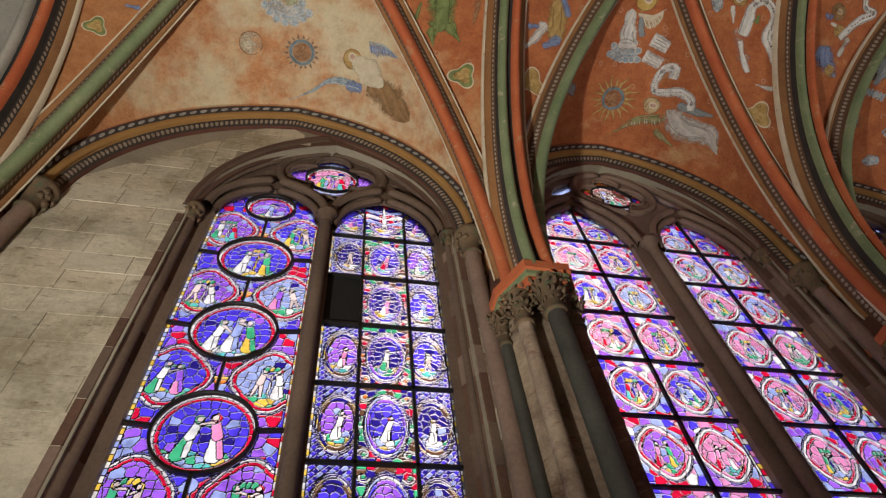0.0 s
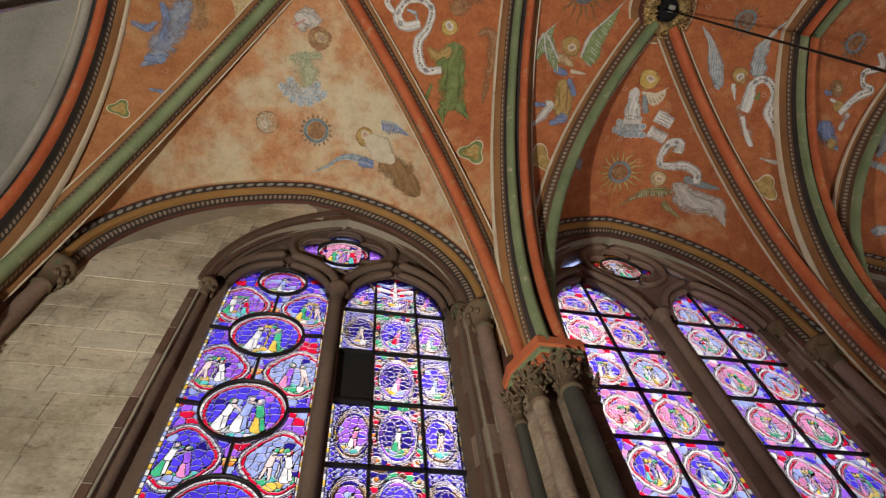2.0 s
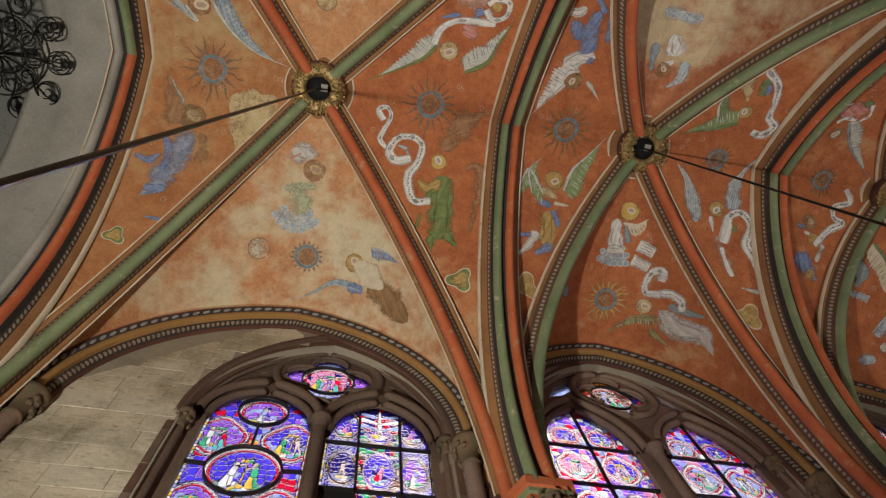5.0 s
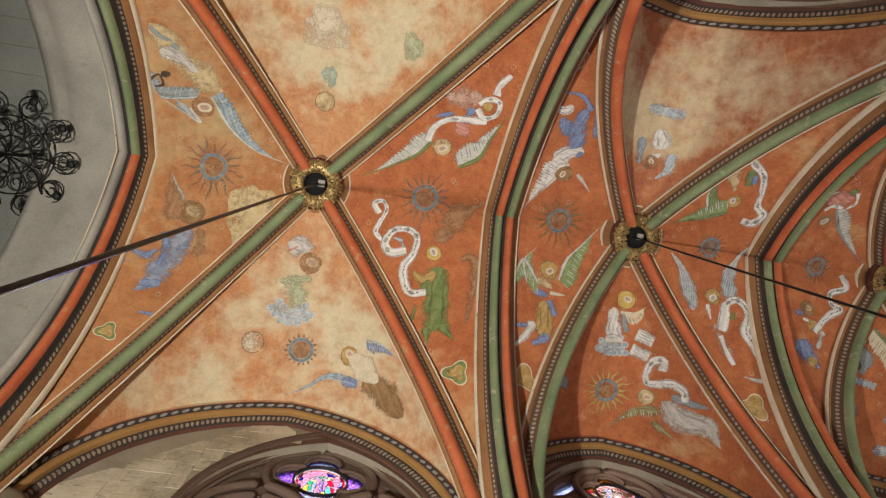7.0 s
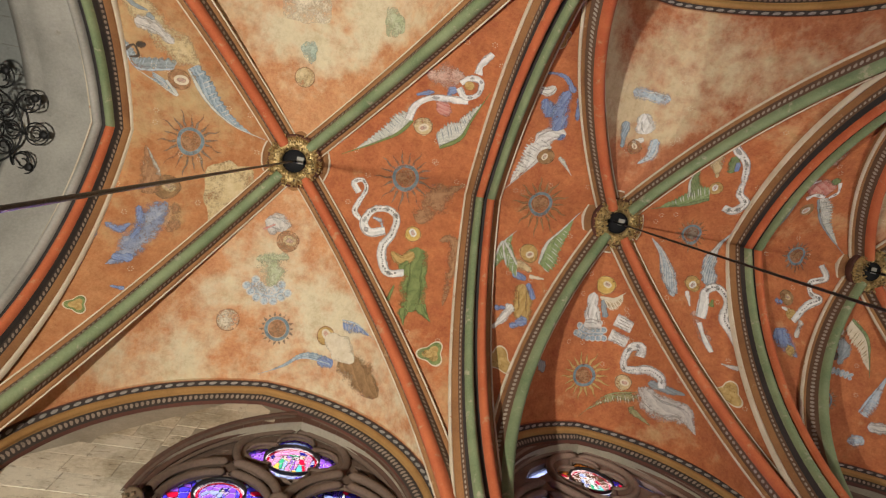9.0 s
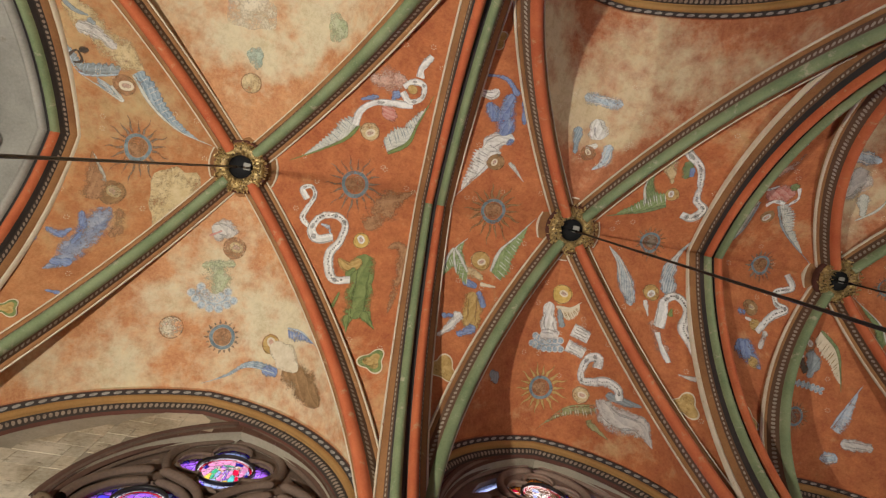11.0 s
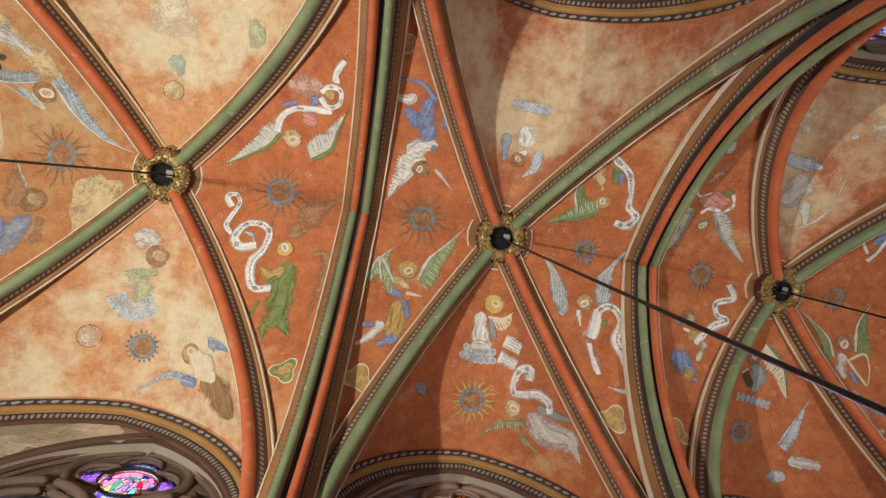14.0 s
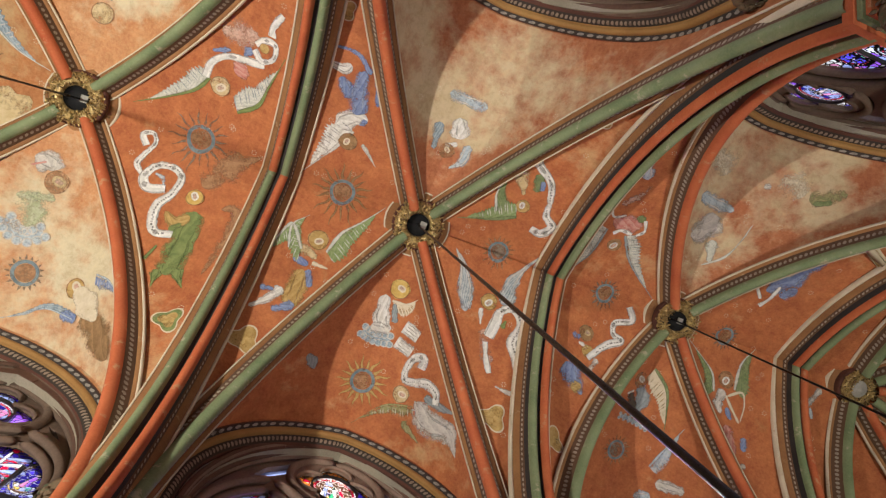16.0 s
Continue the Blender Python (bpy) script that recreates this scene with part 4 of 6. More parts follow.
    def medallion(self, cx, cz, r, squash=1.0, lobes=0, wave=0.0, edge=("white",), band=("red",), ground=("blue", "violet"), people=2, pitch=0.085, rim=0.024, bead=0.06):
        """A round or lobed frame: pale beads, a red band, and shapes on a dark ground."""
        X, Z = self.X - cx, (self.Z - cz) / squash
        dist = np.hypot(X, Z)
        if lobes:
            for k in range(lobes):
                a = 2 * math.pi * k / lobes
                dist = np.minimum(dist, np.hypot(X - r * wave * math.cos(a), Z - r * wave * math.sin(a)) + r * 0.40)
        sd = (dist - r) * (0.5 + 0.5 * squash)
        ok = self.inside
        self.draw(ok & (sd < 0.026) & (sd > 0.010), "deep")
        self.sectors(ok & (sd <= 0.010) & (sd > 0.010 - rim), cx, cz, edge, int(2 * math.pi * r / bead))
        self.sectors(ok & (sd <= 0.010 - rim) & (sd > -0.022 - rim), cx, cz, band, int(2 * math.pi * r / 0.16) + 4)
        field = ok & (sd <= -0.022 - rim)
        self.shatter(field, list(ground) + ["sky", "deep"], pitch, self.rng.choice(ground))
        inner = (r - 0.03 - rim) * squash
        low = field & (self.Z < cz - inner * (0.62 + 0.08 * np.sin((self.X - cx) * 30)))
        self.shatter(low, ("green", "teal", "sky", "white", "yellow"), 0.07)
        cloths = [("white", "pink"), ("green", "white"), ("red", "pink"), ("yellow", "green"), ("flesh", "flesh"), ("pink", "violet"), ("white", "sky"), ("teal", "red"), ("flesh", "flesh"), ("white", "white")]
        self.rng.shuffle(cloths)
        wide = r - 0.05
        for k in range(people):
            f = (k + 0.5) / people * 2 - 1
            self.figure(cx + f * wide * 0.78, cz - 0.70 * inner, 1.38 * inner * self.rng.uniform(0.85, 1.0), cloths[k], -1 if f > 0 else 1, field)
        if people > 1 and self.rng.random() < 0.6:
            self.limb(cx, cz - 0.6 * inner, cx + 0.02, cz + 0.3 * inner, 0.02, 0.012, self.rng.choice(("white", "yellow")), field)
            for k in range(3):
                self.limb(cx - 0.04 + 0.04 * k, cz + 0.5 * inner, cx - 0.03 + 0.04 * k, cz + 0.55 * inner, 0.04, 0.05, self.rng.choice(("green", "yellow", "green")), field)

    def strip(self, xa, xb, colours, step):
        k = ((self.Z - self.z0) / step).astype(int)
        mask = self.inside & (self.X >= xa) & (self.X < xb)
        first = len(self.colours)
        self.colours += [colours[i % len(colours)] for i in range(int(k.max()) + 1)]
        self.piece[mask] = first + k[mask]

    def curl(self, cx, cz, r, turn, colour, field, start=0.0):
        """A leaf scroll: a pale spiral with a coloured bud."""
        t = np.linspace(0, 4.2, 9)
        pts = [(cx + turn * r * (1 - q / 7) * math.cos(start + q), cz + r * (1 - q / 7) * math.sin(start + q)) for q in t]
        for (ax, az), (bx, bz) in zip(pts, pts[1:]):
            d = self.segment(ax, az, bx, bz)
            mask = field & (d < 0.011)
            self.piece[mask] = self.scroll_id
        self.limb(cx, cz, cx + 0.002, cz + 0.01, r * 0.7, r * 0.7, colour, field)

    def segment(self, ax, az, bx, bz):
        dx, dz = bx - ax, bz - az
        t = np.clip(((self.X - ax) * dx + (self.Z - az) * dz) / max(dx * dx + dz * dz, 1e-6), 0, 1)
        return np.hypot(self.X - ax - t * dx, self.Z - az - t * dz)

    def new_scroll(self, colour="white"):
        self.colours.append(colour)
        self.scroll_id = len(self.colours) - 1


def shrink(poly, w):
    cx, cz = sum(p[0] for p in poly) / len(poly), sum(p[1] for p in poly) / len(poly)
    out = []
    for x, z in poly:
        d = math.hypot(x - cx, z - cz)
        f = max(0.25, 1 - 1.25 * w / max(d, 1e-6))
        out.append((cx + (x - cx) * f, cz + (z - cz) * f))
    return out


def area(poly):
    return abs(sum(p[0] * q[1] - q[0] * p[1] for p, q in zip(poly, poly[1:] + poly[:1]))) / 2


def runs(mask):
    """Rows of a raster as (row, first, last + 1)."""
    for k in np.nonzero(mask.any(axis=1))[0]:
        edge = np.diff(np.concatenate(([0], mask[k].astype(np.int8), [0])))
        for i, j in zip(np.nonzero(edge == 1)[0], np.nonzero(edge == -1)[0]):
            yield k, i, j


def glaze(win, cartoon, sy, y=3.75, singles=150, skip=None, label="leaded stained glass light"):
    """The glass of a light: pieces between lead cames; the largest are objects of their own, the rest joined by colour."""
    c, h = cartoon, cartoon.cell
    piece = np.where(c.inside, c.piece, -1)
    if skip:
        piece[skip(c.X, c.Z)] = -1
    lead = np.zeros(piece.shape, dtype=bool)
    lead[:, 1:] |= piece[:, 1:] != piece[:, :-1]
    lead[1:, :] |= piece[1:, :] != piece[:-1, :]
    lead &= piece >= 0
    live = (piece >= 0) & ~lead

    def sheet(rows, depth):
        vs, fs = [], []
        for k, i, j in rows:
            o = len(vs)
            xa, xb, za, zb = c.x0 + i * h, c.x0 + j * h, c.z0 + k * h, c.z0 + (k + 1) * h
            vs += [(xa, sy * depth, za), (xb, sy * depth, za), (xb, sy * depth, zb), (xa, sy * depth, zb)]
            fs.append((o, o + 1, o + 2, o + 3))
        return vs, fs

    panel = part("leaded_panel", sheet(runs(lead), y - 0.003), LEAD, win, label)
    count = np.bincount(piece[live], minlength=len(c.colours))
    low = np.zeros(len(c.colours))
    np.maximum.at(low, piece[live], c.Z[live])
    ranked = sorted((k for k in range(len(c.colours)) if count[k]), key=lambda k: -count[k] * (1 if low[k] > 4.3 else 0.01))
    big = set(ranked[:singles])
    rows_of, rest = {}, {}
    code = np.where(live, piece, -1)
    for k in range(code.shape[0]):
        row = code[k]
        cuts = np.concatenate(([0], np.nonzero(np.diff(row))[0] + 1, [len(row)]))
        for i, j in zip(cuts[:-1], cuts[1:]):
            p = row[i]
            if p >= 0:
                (rows_of if p in big else rest).setdefault(p if p in big else c.colours[p], []).append((k, i, j))
    for p, rows in rows_of.items():
        part("glass_piece", sheet(rows, y), GLASS[c.colours[p]], panel)
    for colour, rows in rest.items():
        tagged(part("small_glass", sheet(rows, y), GLASS[colour], panel), kind="stuff")


def bars(win, sy, spans, w=0.028):
    """Iron armature: rows of (x0, z0, x1, z1)."""
    for x0, z0, x1, z1 in spans:
        d = Vector((x1 - x0, 0, z1 - z0)).normalized()
        nrm = Vector((-d.z, 0, d.x)) * (w / 2)
        a, b = Vector((x0, sy * 3.715, z0)), Vector((x1, sy * 3.715, z1))
        t = Vector((0, sy * 0.02, 0))
        vs = [a + nrm - t, a - nrm - t, a - nrm + t, a + nrm + t, b + nrm - t, b - nrm - t, b - nrm + t, b + nrm + t]
        part("iron_bar", (vs, [(0, 1, 2, 3), (4, 7, 6, 5), (0, 4, 5, 1), (1, 5, 6, 2), (2, 6, 7, 3), (3, 7, 4, 0)]), IRON, win)


def hoop(win, sy, cx, cz, r):
    pts = [(cx + r * math.cos(t), sy * 3.715, cz + r * math.sin(t)) for t in np.linspace(0, 6.283, 37)[:-1]]
    prof = [(-0.02, -0.012), (0.02, -0.012), (0.02, 0.012), (-0.02, 0.012), (-0.02, -0.012)]
    part("iron_hoop", sweep(pts, prof, (0, 1, 0), True), IRON, win)


# the medallion light
LX, MED = 0.095, (3.55, 4.70, 5.86, 7.03)
ct = Cartoon(lights1[0], 11, bottom=2.0)
ct.shatter(ct.inside, ("blue", "blue", "violet", "sky", "red"), 0.10)
for z in MED + (8.13,):
    for sx in (-1, 1):
        ct.new_scroll()
        for zz in (z - 0.50, z + 0.50):
            ct.curl(LX + sx * 0.14, zz, 0.055, sx, "green", ct.inside, 0.6)
    ct.limb(LX, z - 0.60, LX, z - 0.56, 0.11, 0.05, "orange", ct.inside)
    ct.limb(LX - 0.06, z - 0.58, LX + 0.06, z - 0.58, 0.03, 0.03, "yellow", ct.inside)
for z in (3.0, 4.12, 5.28, 6.44, 7.60):
    for sx in (-1, 1):
        ct.medallion(LX + sx * 0.40, z, 0.285, 1.1, 4, 0.52, ground=("blue", "violet", "sky"))
for z in MED:
    ct.medallion(LX, z, 0.372, people=3 if z == 5.86 else 2)
ct.medallion(LX, 8.13, 0.27, ground=("blue", "violet"), people=1)
for xa, xb, cols, step in ((-0.50, -0.475, ("white", "sky", "white", "yellow"), 0.06), (0.665, 0.69, ("white", "yellow", "white", "red"), 0.06)):
    ct.strip(xa, xb, cols, step)
glaze(window_north, ct, 1, label="medallion light of blue, red and white stained glass")
for z in MED:
    hoop(window_north, 1, LX, z, 0.385)
    bars(window_north, 1, [(-0.52, z + 0.04, LX - 0.385, z + 0.02), (LX + 0.385, z + 0.02, 0.71, z + 0.04)])
for za, zb in zip(MED, MED[1:] + (7.84,)):
    bars(window_north, 1, [(LX, za + 0.385, LX, zb - (0.385 if zb < 7.8 else 0))])
hoop(window_north, 1, LX, 8.13, 0.29)

# the panelled light of darker glass, with one pane gone
COLS, ROWS = (0.89, 1.25, 1.74, 2.10), (3.66, 4.46, 5.27, 6.07, 6.86, 7.66)
ct = Cartoon(lights1[1], 12, bottom=2.0)
ct.shatter(ct.inside, ("deep", "brown", "red", "deep", "green"), 0.07)
diaper = ((np.floor((ct.X + ct.Z) / 0.062) + np.floor((ct.X - ct.Z) / 0.062)) % 3).astype(int)
for k, (z0, z1) in enumerate(zip((2.86,) + ROWS, ROWS + (8.5,))):
    zc = (z0 + z1) / 2
    for x in (1.065, 1.92):
        field = ct.inside & (abs(ct.X - x) < 0.185) & (ct.Z > z0) & (ct.Z < z1)
        for n, colour in enumerate(("deep", "sky", "blue")):
            ct.draw(field & (diaper == n), colour)
        ct.medallion(x + (0.03 if x < 1.4 else -0.03), zc, 0.165, 1.75, edge=("white", "grey", "yellow"), band=("deep", "brown"), ground=("deep", "violet", "blue"), people=1, pitch=0.07, rim=0.018)
    field = ct.inside & (abs(ct.X - 1.495) < 0.245) & (ct.Z > z0) & (ct.Z < z1)
    ct.new_scroll()
    for sx in (-1, 1):
        for dz, start in ((-0.30, 0.5), (0.30, 3.4), (0.0, 2.0)):
            ct.curl(1.495 + sx * (0.18 if dz else 0.215), zc + dz, 0.055, sx, ("red", "yellow", "green", "orange")[(k + int(dz > 0)) % 4], field, start)
    ct.medallion(1.495, zc, 0.175, 1.75, edge=("white", "white", "sky"), band=("violet", "blue"), ground=("blue", "violet", "deep"), people=1, pitch=0.07)
top = ct.inside & (ct.Z > 8.0) & (abs(ct.X - 1.495) < 0.25)
ct.shatter(top, ("deep", "red", "deep"), 0.07)
ct.limb(1.495, 8.0, 1.495, 8.45, 0.07, 0.03, "white", top)
for k in range(3):
    for sx in (-1, 1):
        ct.limb(1.495 + sx * 0.03, 8.05 + 0.13 * k, 1.495 + sx * 0.20, 8.11 + 0.13 * k, 0.035, 0.085, ("sky", "white")[k % 2], top)
ct.strip(0.88, 0.90, ("yellow", "white", "grey"), 0.06)
ct.strip(2.08, 2.10, ("yellow", "white", "grey"), 0.06)
gone = lambda x, z: (x < 1.245) & (z > 6.06) & (z < 6.90)
glaze(window_north, ct, 1, skip=gone, label="panelled light of dark blue and grey stained glass")
# a solid near-black board stands for the dark behind the gap
part("missing_pane", box(0.87, 1.26, 3.735, 3.765, 6.06, 6.88), DEPTH_BLACK, window_north, "black board in the gap of a missing glass panel")
bars(window_north, 1, [(0.86, z, 2.12, z) for z in ROWS] + [(x, 2.5, x, 8.2) for x in COLS[1:3]])


# the paired lights, their overexposed glow painted into paler glass colours
def pair_light(win, outline, x0, x1, sy, seed, cell, singles, bottom):
    ct = Cartoon(outline, seed, cell, bottom)
    c = (x0 + x1) / 2
    rows = [8.13 - 0.755 * k for k in range(8)]
    # glass picked pale for the glare, whitest on the sunless south side
    ct.shatter(ct.inside, ("blue", "violet", "sky", "pink", "red", "white", "violet") if sy > 0 else ("white", "white", "sky", "pink", "white", "violet"), 0.10)
    for z in rows:
        for sx in (-1, 1):
            ct.medallion(c + sx * 0.29, z - 0.375, 0.225, 1.12, 4, 0.50, ground=("sky", "violet", "blue", "pink") if sy > 0 else ("white", "sky", "pink"), band=("red", "red", "pink"), pitch=0.10, rim=0.03, bead=0.22)
        for zz in (z - 0.375, z):
            for dx, dz in ((0.045, 0), (-0.045, 0), (0, 0.05), (0, -0.05)):
                ct.limb(c + dx, zz + dz, c + dx * 1.5, zz + dz * 1.5, 0.05, 0.03, "pink" if dx else "white", ct.inside)
            ct.limb(c, zz, c, zz + 0.002, 0.05, 0.05, "red", ct.inside)
    for sx in (-1, 1):
        ct.medallion(c + sx * 0.25, 8.40, 0.19, 1.05, ground=("blue", "sky"), people=1)
    for xa, xb in ((x0, x0 + 0.052), (x1 - 0.052, x1)):
        ct.strip(xa, xb, ("red", "yellow", "violet", "pink", "blue", "white"), 0.066)
    for xa in (x0 + 0.052, x1 - 0.078):
        ct.strip(xa, xa + 0.026, ("white", "white", "sky"), 0.11)
    glaze(win, ct, sy, singles=singles, label="light of bright violet, pink and white stained glass")
    bars(win, sy, [(x0 - 0.02, z, x1 + 0.02, z) for z in rows] + [(c, 2.5, c, 8.98)])


for k, (a, b, s, t) in enumerate(W2["lights"]):
    pair_light(window_north2, lights2[k], a, b, 1, 21 + k, 0.0085, 150, 2.0)
for k, (a, b, s, t) in enumerate(W2["lights"]):
    pair_light(window_south, lights2[k], a, b, -1, 31 + k, 0.012, 0, 2.0)
for nm, sy in (("window_4", 1), ("window_5", -1)):
    for k, (a, b, s, t) in enumerate(W3["lights"]):
        pair_light(bpy.data.objects[nm], shift(lights2[k], 4.42), a, b, sy, 41 + k, 0.018, 0, 2.0)


def oculus_glass(win, spec, sy, seed, colours, core, edge=("white",)):
    cx, cz, r = spec["oculus"]
    box_ring = [(cx - r * 1.9, cz - r * 1.9), (cx - r * 1.9, cz + r * 1.9), (cx + r * 1.9, cz + r * 1.9), (cx + r * 1.9, cz - r * 1.9)]
    ct = Cartoon(box_ring, seed)
    ct.shatter(ct.inside, colours, 0.07)
    for k in range(4):
        a = k * math.pi / 2
        ct.medallion(cx + r * 0.95 * math.cos(a), cz + r * 0.95 * math.sin(a), r * 0.72, ground=colours, edge=edge, band=colours[:2], people=0, rim=0.024)
    ct.medallion(cx, cz, r * 0.96, ground=core, edge=edge, people=3)
    glaze(win, ct, sy, singles=0, label="stained glass of the quatrefoil")
    hoop(win, sy, cx, cz, r)


oculus_glass(window_north, W1, 1, 51, ("violet", "blue", "violet", "sky"), ("violet", "sky", "pink"))
oculus_glass(window_north2, W2, 1, 52, ("brown", "orange", "deep", "red"), ("orange", "brown", "brown"), ("white", "white", "orange"))
oculus_glass(window_south, W2, -1, 53, ("violet", "white", "white", "sky"), ("sky", "white", "white"))
oculus_glass(bpy.data.objects["window_4"], W3, 1, 54, ("blue", "violet"), ("sky", "red"))
oculus_glass(bpy.data.objects["window_5"], W3, -1, 55, ("blue", "white", "violet"), ("sky", "white"))


def slit_glass(win, spec, sy, colour):
    cx = spec["oculus"][0]
    for t in spec["slits"]:
        for loop in (t, [(2 * cx - x, z) for x, z in t]):
            part("glass_piece", ([(x, sy * 3.76, z) for x, z in loop], [tuple(range(len(loop)))]), GLASS[colour], win)


slit_glass(window_north, W1, 1, "white")
slit_glass(window_north2, W2, 1, "sky")
slit_glass(window_south, W2, -1, "violet")
slit_glass(bpy.data.objects["window_4"], W3, 1, "sky")
slit_glass(bpy.data.objects["window_5"], W3, -1, "sky")


# ---- paintings on the vault ----
from mathutils.bvhtree import BVHTree

web_verts, web_faces = [], []
for ob in webs:
    o = len(web_verts)
    web_verts += [v.co.copy() for v in ob.data.vertices]
    web_faces += [tuple(i + o for i in p.vertices) for p in ob.data.polygons]
WEB = BVHTree.FromPolygons(web_verts, web_faces)


def pigment(name, a, b, stripes=0.0, cover=0.8):
    """Old paint, rubbed through in places: two tones, in streaks along the shape, with bare plaster showing between."""
    m = bpy.data.materials.new("paint_" + name)
    nt, n, l, p = nodes_of(m)
    uv = n.new("ShaderNodeUVMap")
    sep = n.new("ShaderNodeSeparateXYZ")
    l.new(uv.outputs[0], sep.inputs[0])
    blur = noise_tex(nt, 11, 7, 0.7)
    if stripes:
        wave = maths(nt, "FRACT", maths(nt, "ADD", maths(nt, "MULTIPLY", sep.outputs[1], stripes), maths(nt, "ADD", maths(nt, "MULTIPLY", sep.outputs[0], stripes * 0.9), blur)))
        f = maths(nt, "ADD", maths(nt, "MULTIPLY", wave, 0.26), maths(nt, "MULTIPLY", blur, 0.74))
    else:
        f = blur
    col = ramp(nt, f, [(0.3, a), (0.68, b)])
    l.new(col, p.inputs["Base Color"])
    p.inputs["Roughness"].default_value = 0.9
    rub = maths(nt, "ADD", maths(nt, "MULTIPLY", noise_tex(nt, 3.5, 8, 0.75), 0.65), maths(nt, "MULTIPLY", noise_tex(nt, 38, 5, 0.7), 0.35))
    edge = maths(nt, "ABSOLUTE", maths(nt, "SUBTRACT", maths(nt, "MULTIPLY", sep.outputs[1], 2.0), 1.0))
    rub = maths(nt, "ADD", rub, maths(nt, "MULTIPLY", maths(nt, "MULTIPLY", edge, edge), 0.2))
    bare = ramp(nt, rub, [(0.30 + 0.28 * cover, (0, 0, 0)), (0.45 + 0.32 * cover, (1, 1, 1))])
    tr, mix = n.new("ShaderNodeBsdfTransparent"), n.new("ShaderNodeMixShader")
    l.new(bare, mix.inputs[0]), l.new(p.outputs[0], mix.inputs[1]), l.new(tr.outputs[0], mix.inputs[2])
    l.new(mix.outputs[0], n["Material Output"].inputs[0])
    return m


PAINT = {
    "blue": pigment("blue", (0.10, 0.14, 0.28), (0.25, 0.31, 0.45), 3, 0.78), "paleblue": pigment("pale_blue", (0.30, 0.38, 0.44), (0.50, 0.55, 0.56), 3, 0.7),
    "white": pigment("white", (0.46, 0.43, 0.37), (0.74, 0.72, 0.66), 3, 0.95), "palewhite": pigment("dull_white", (0.40, 0.37, 0.33), (0.62, 0.58, 0.51), 3, 0.8),
    "green": pigment("green", (0.11, 0.15, 0.045), (0.22, 0.26, 0.09), 2, 0.9), "greenpale": pigment("rubbed_green", (0.2, 0.22, 0.09), (0.36, 0.30, 0.15), 2, 0.6),
    "palegreen": pigment("pale_green", (0.32, 0.36, 0.20), (0.50, 0.50, 0.34), 2, 0.6), "leaf": pigment("feather_green", (0.12, 0.18, 0.055), (0.30, 0.36, 0.17), 5, 1.0),
    "leafdark": pigment("dark_feather_green", (0.08, 0.12, 0.04), (0.24, 0.28, 0.13), 6, 0.9), "feather": pigment("grey_feather", (0.12, 0.17, 0.20), (0.58, 0.60, 0.58), 7, 0.92),
    "featherpale": pigment("pale_feather", (0.34, 0.36, 0.30), (0.64, 0.62, 0.54), 7, 0.8), "brown": pigment("brown", (0.18, 0.10, 0.04), (0.34, 0.20, 0.09), 3, 0.8),
    "brownpale": pigment("rubbed_brown", (0.26, 0.13, 0.06), (0.40, 0.22, 0.11), 3, 0.6), "ochre": pigment("ochre", (0.32, 0.19, 0.05), (0.52, 0.36, 0.14), 3, 0.85),
    "ochrepale": pigment("pale_ochre", (0.44, 0.32, 0.15), (0.60, 0.48, 0.28), 0, 0.7), "gold": pigment("gold", (0.40, 0.25, 0.05), (0.62, 0.44, 0.14), 0, 0.9),
    "cream": pigment("cream", (0.52, 0.43, 0.29), (0.66, 0.58, 0.43), 0, 1.05), "pale": pigment("pale_plaster", (0.56, 0.47, 0.32), (0.66, 0.59, 0.45), 0, 0.5),
    "pinkish": pigment("dusty_pink", (0.46, 0.24, 0.17), (0.58, 0.42, 0.33), 0, 0.5), "rose": pigment("rose", (0.42, 0.12, 0.09), (0.56, 0.32, 0.26), 3, 0.8),
    "slate": pigment("slate", (0.15, 0.11, 0.075), (0.28, 0.21, 0.15), 0, 0.58), "slatepale": pigment("pale_slate", (0.16, 0.19, 0.20), (0.32, 0.35, 0.34), 3, 0.85),
    "ring": pigment("ring_teal", (0.09, 0.13, 0.15), (0.24, 0.30, 0.31), 0, 0.8),
    "fadedblue": pigment("faded_blue", (0.15, 0.18, 0.27), (0.33, 0.36, 0.42), 2, 0.62),
    "lettering": pigment("letter_grey", (0.09, 0.08, 0.07), (0.22, 0.20, 0.18), 0, 0.6),
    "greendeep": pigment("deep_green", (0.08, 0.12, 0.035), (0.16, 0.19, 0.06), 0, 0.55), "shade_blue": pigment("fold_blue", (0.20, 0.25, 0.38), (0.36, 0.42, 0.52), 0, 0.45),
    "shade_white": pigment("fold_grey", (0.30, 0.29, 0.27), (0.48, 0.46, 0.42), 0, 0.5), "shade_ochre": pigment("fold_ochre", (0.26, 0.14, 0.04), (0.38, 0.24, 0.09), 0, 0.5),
    "dark": pigment("dark_brown", (0.04, 0.03, 0.02), (0.10, 0.07, 0.05), 0, 0.85), "cloudblue": pigment("cloud_blue", (0.12, 0.18, 0.22), (0.40, 0.46, 0.48), 4, 0.9),
    "teal": pigment("teal", (0.26, 0.34, 0.28), (0.44, 0.48, 0.38), 0, 0.5), "scroll": pigment("scroll_white", (0.50, 0.49, 0.45), (0.78, 0.76, 0.70), 1, 1.0),
}


def surface(x, y):
    p, n, *_ = WEB.ray_cast(Vector((x, y, 5)), Vector((0, 0, 1)))
    if p is None:
        p, n, *_ = WEB.find_nearest(Vector((x, y, 10)))
    return p, (n if n.z < 0 else -n)


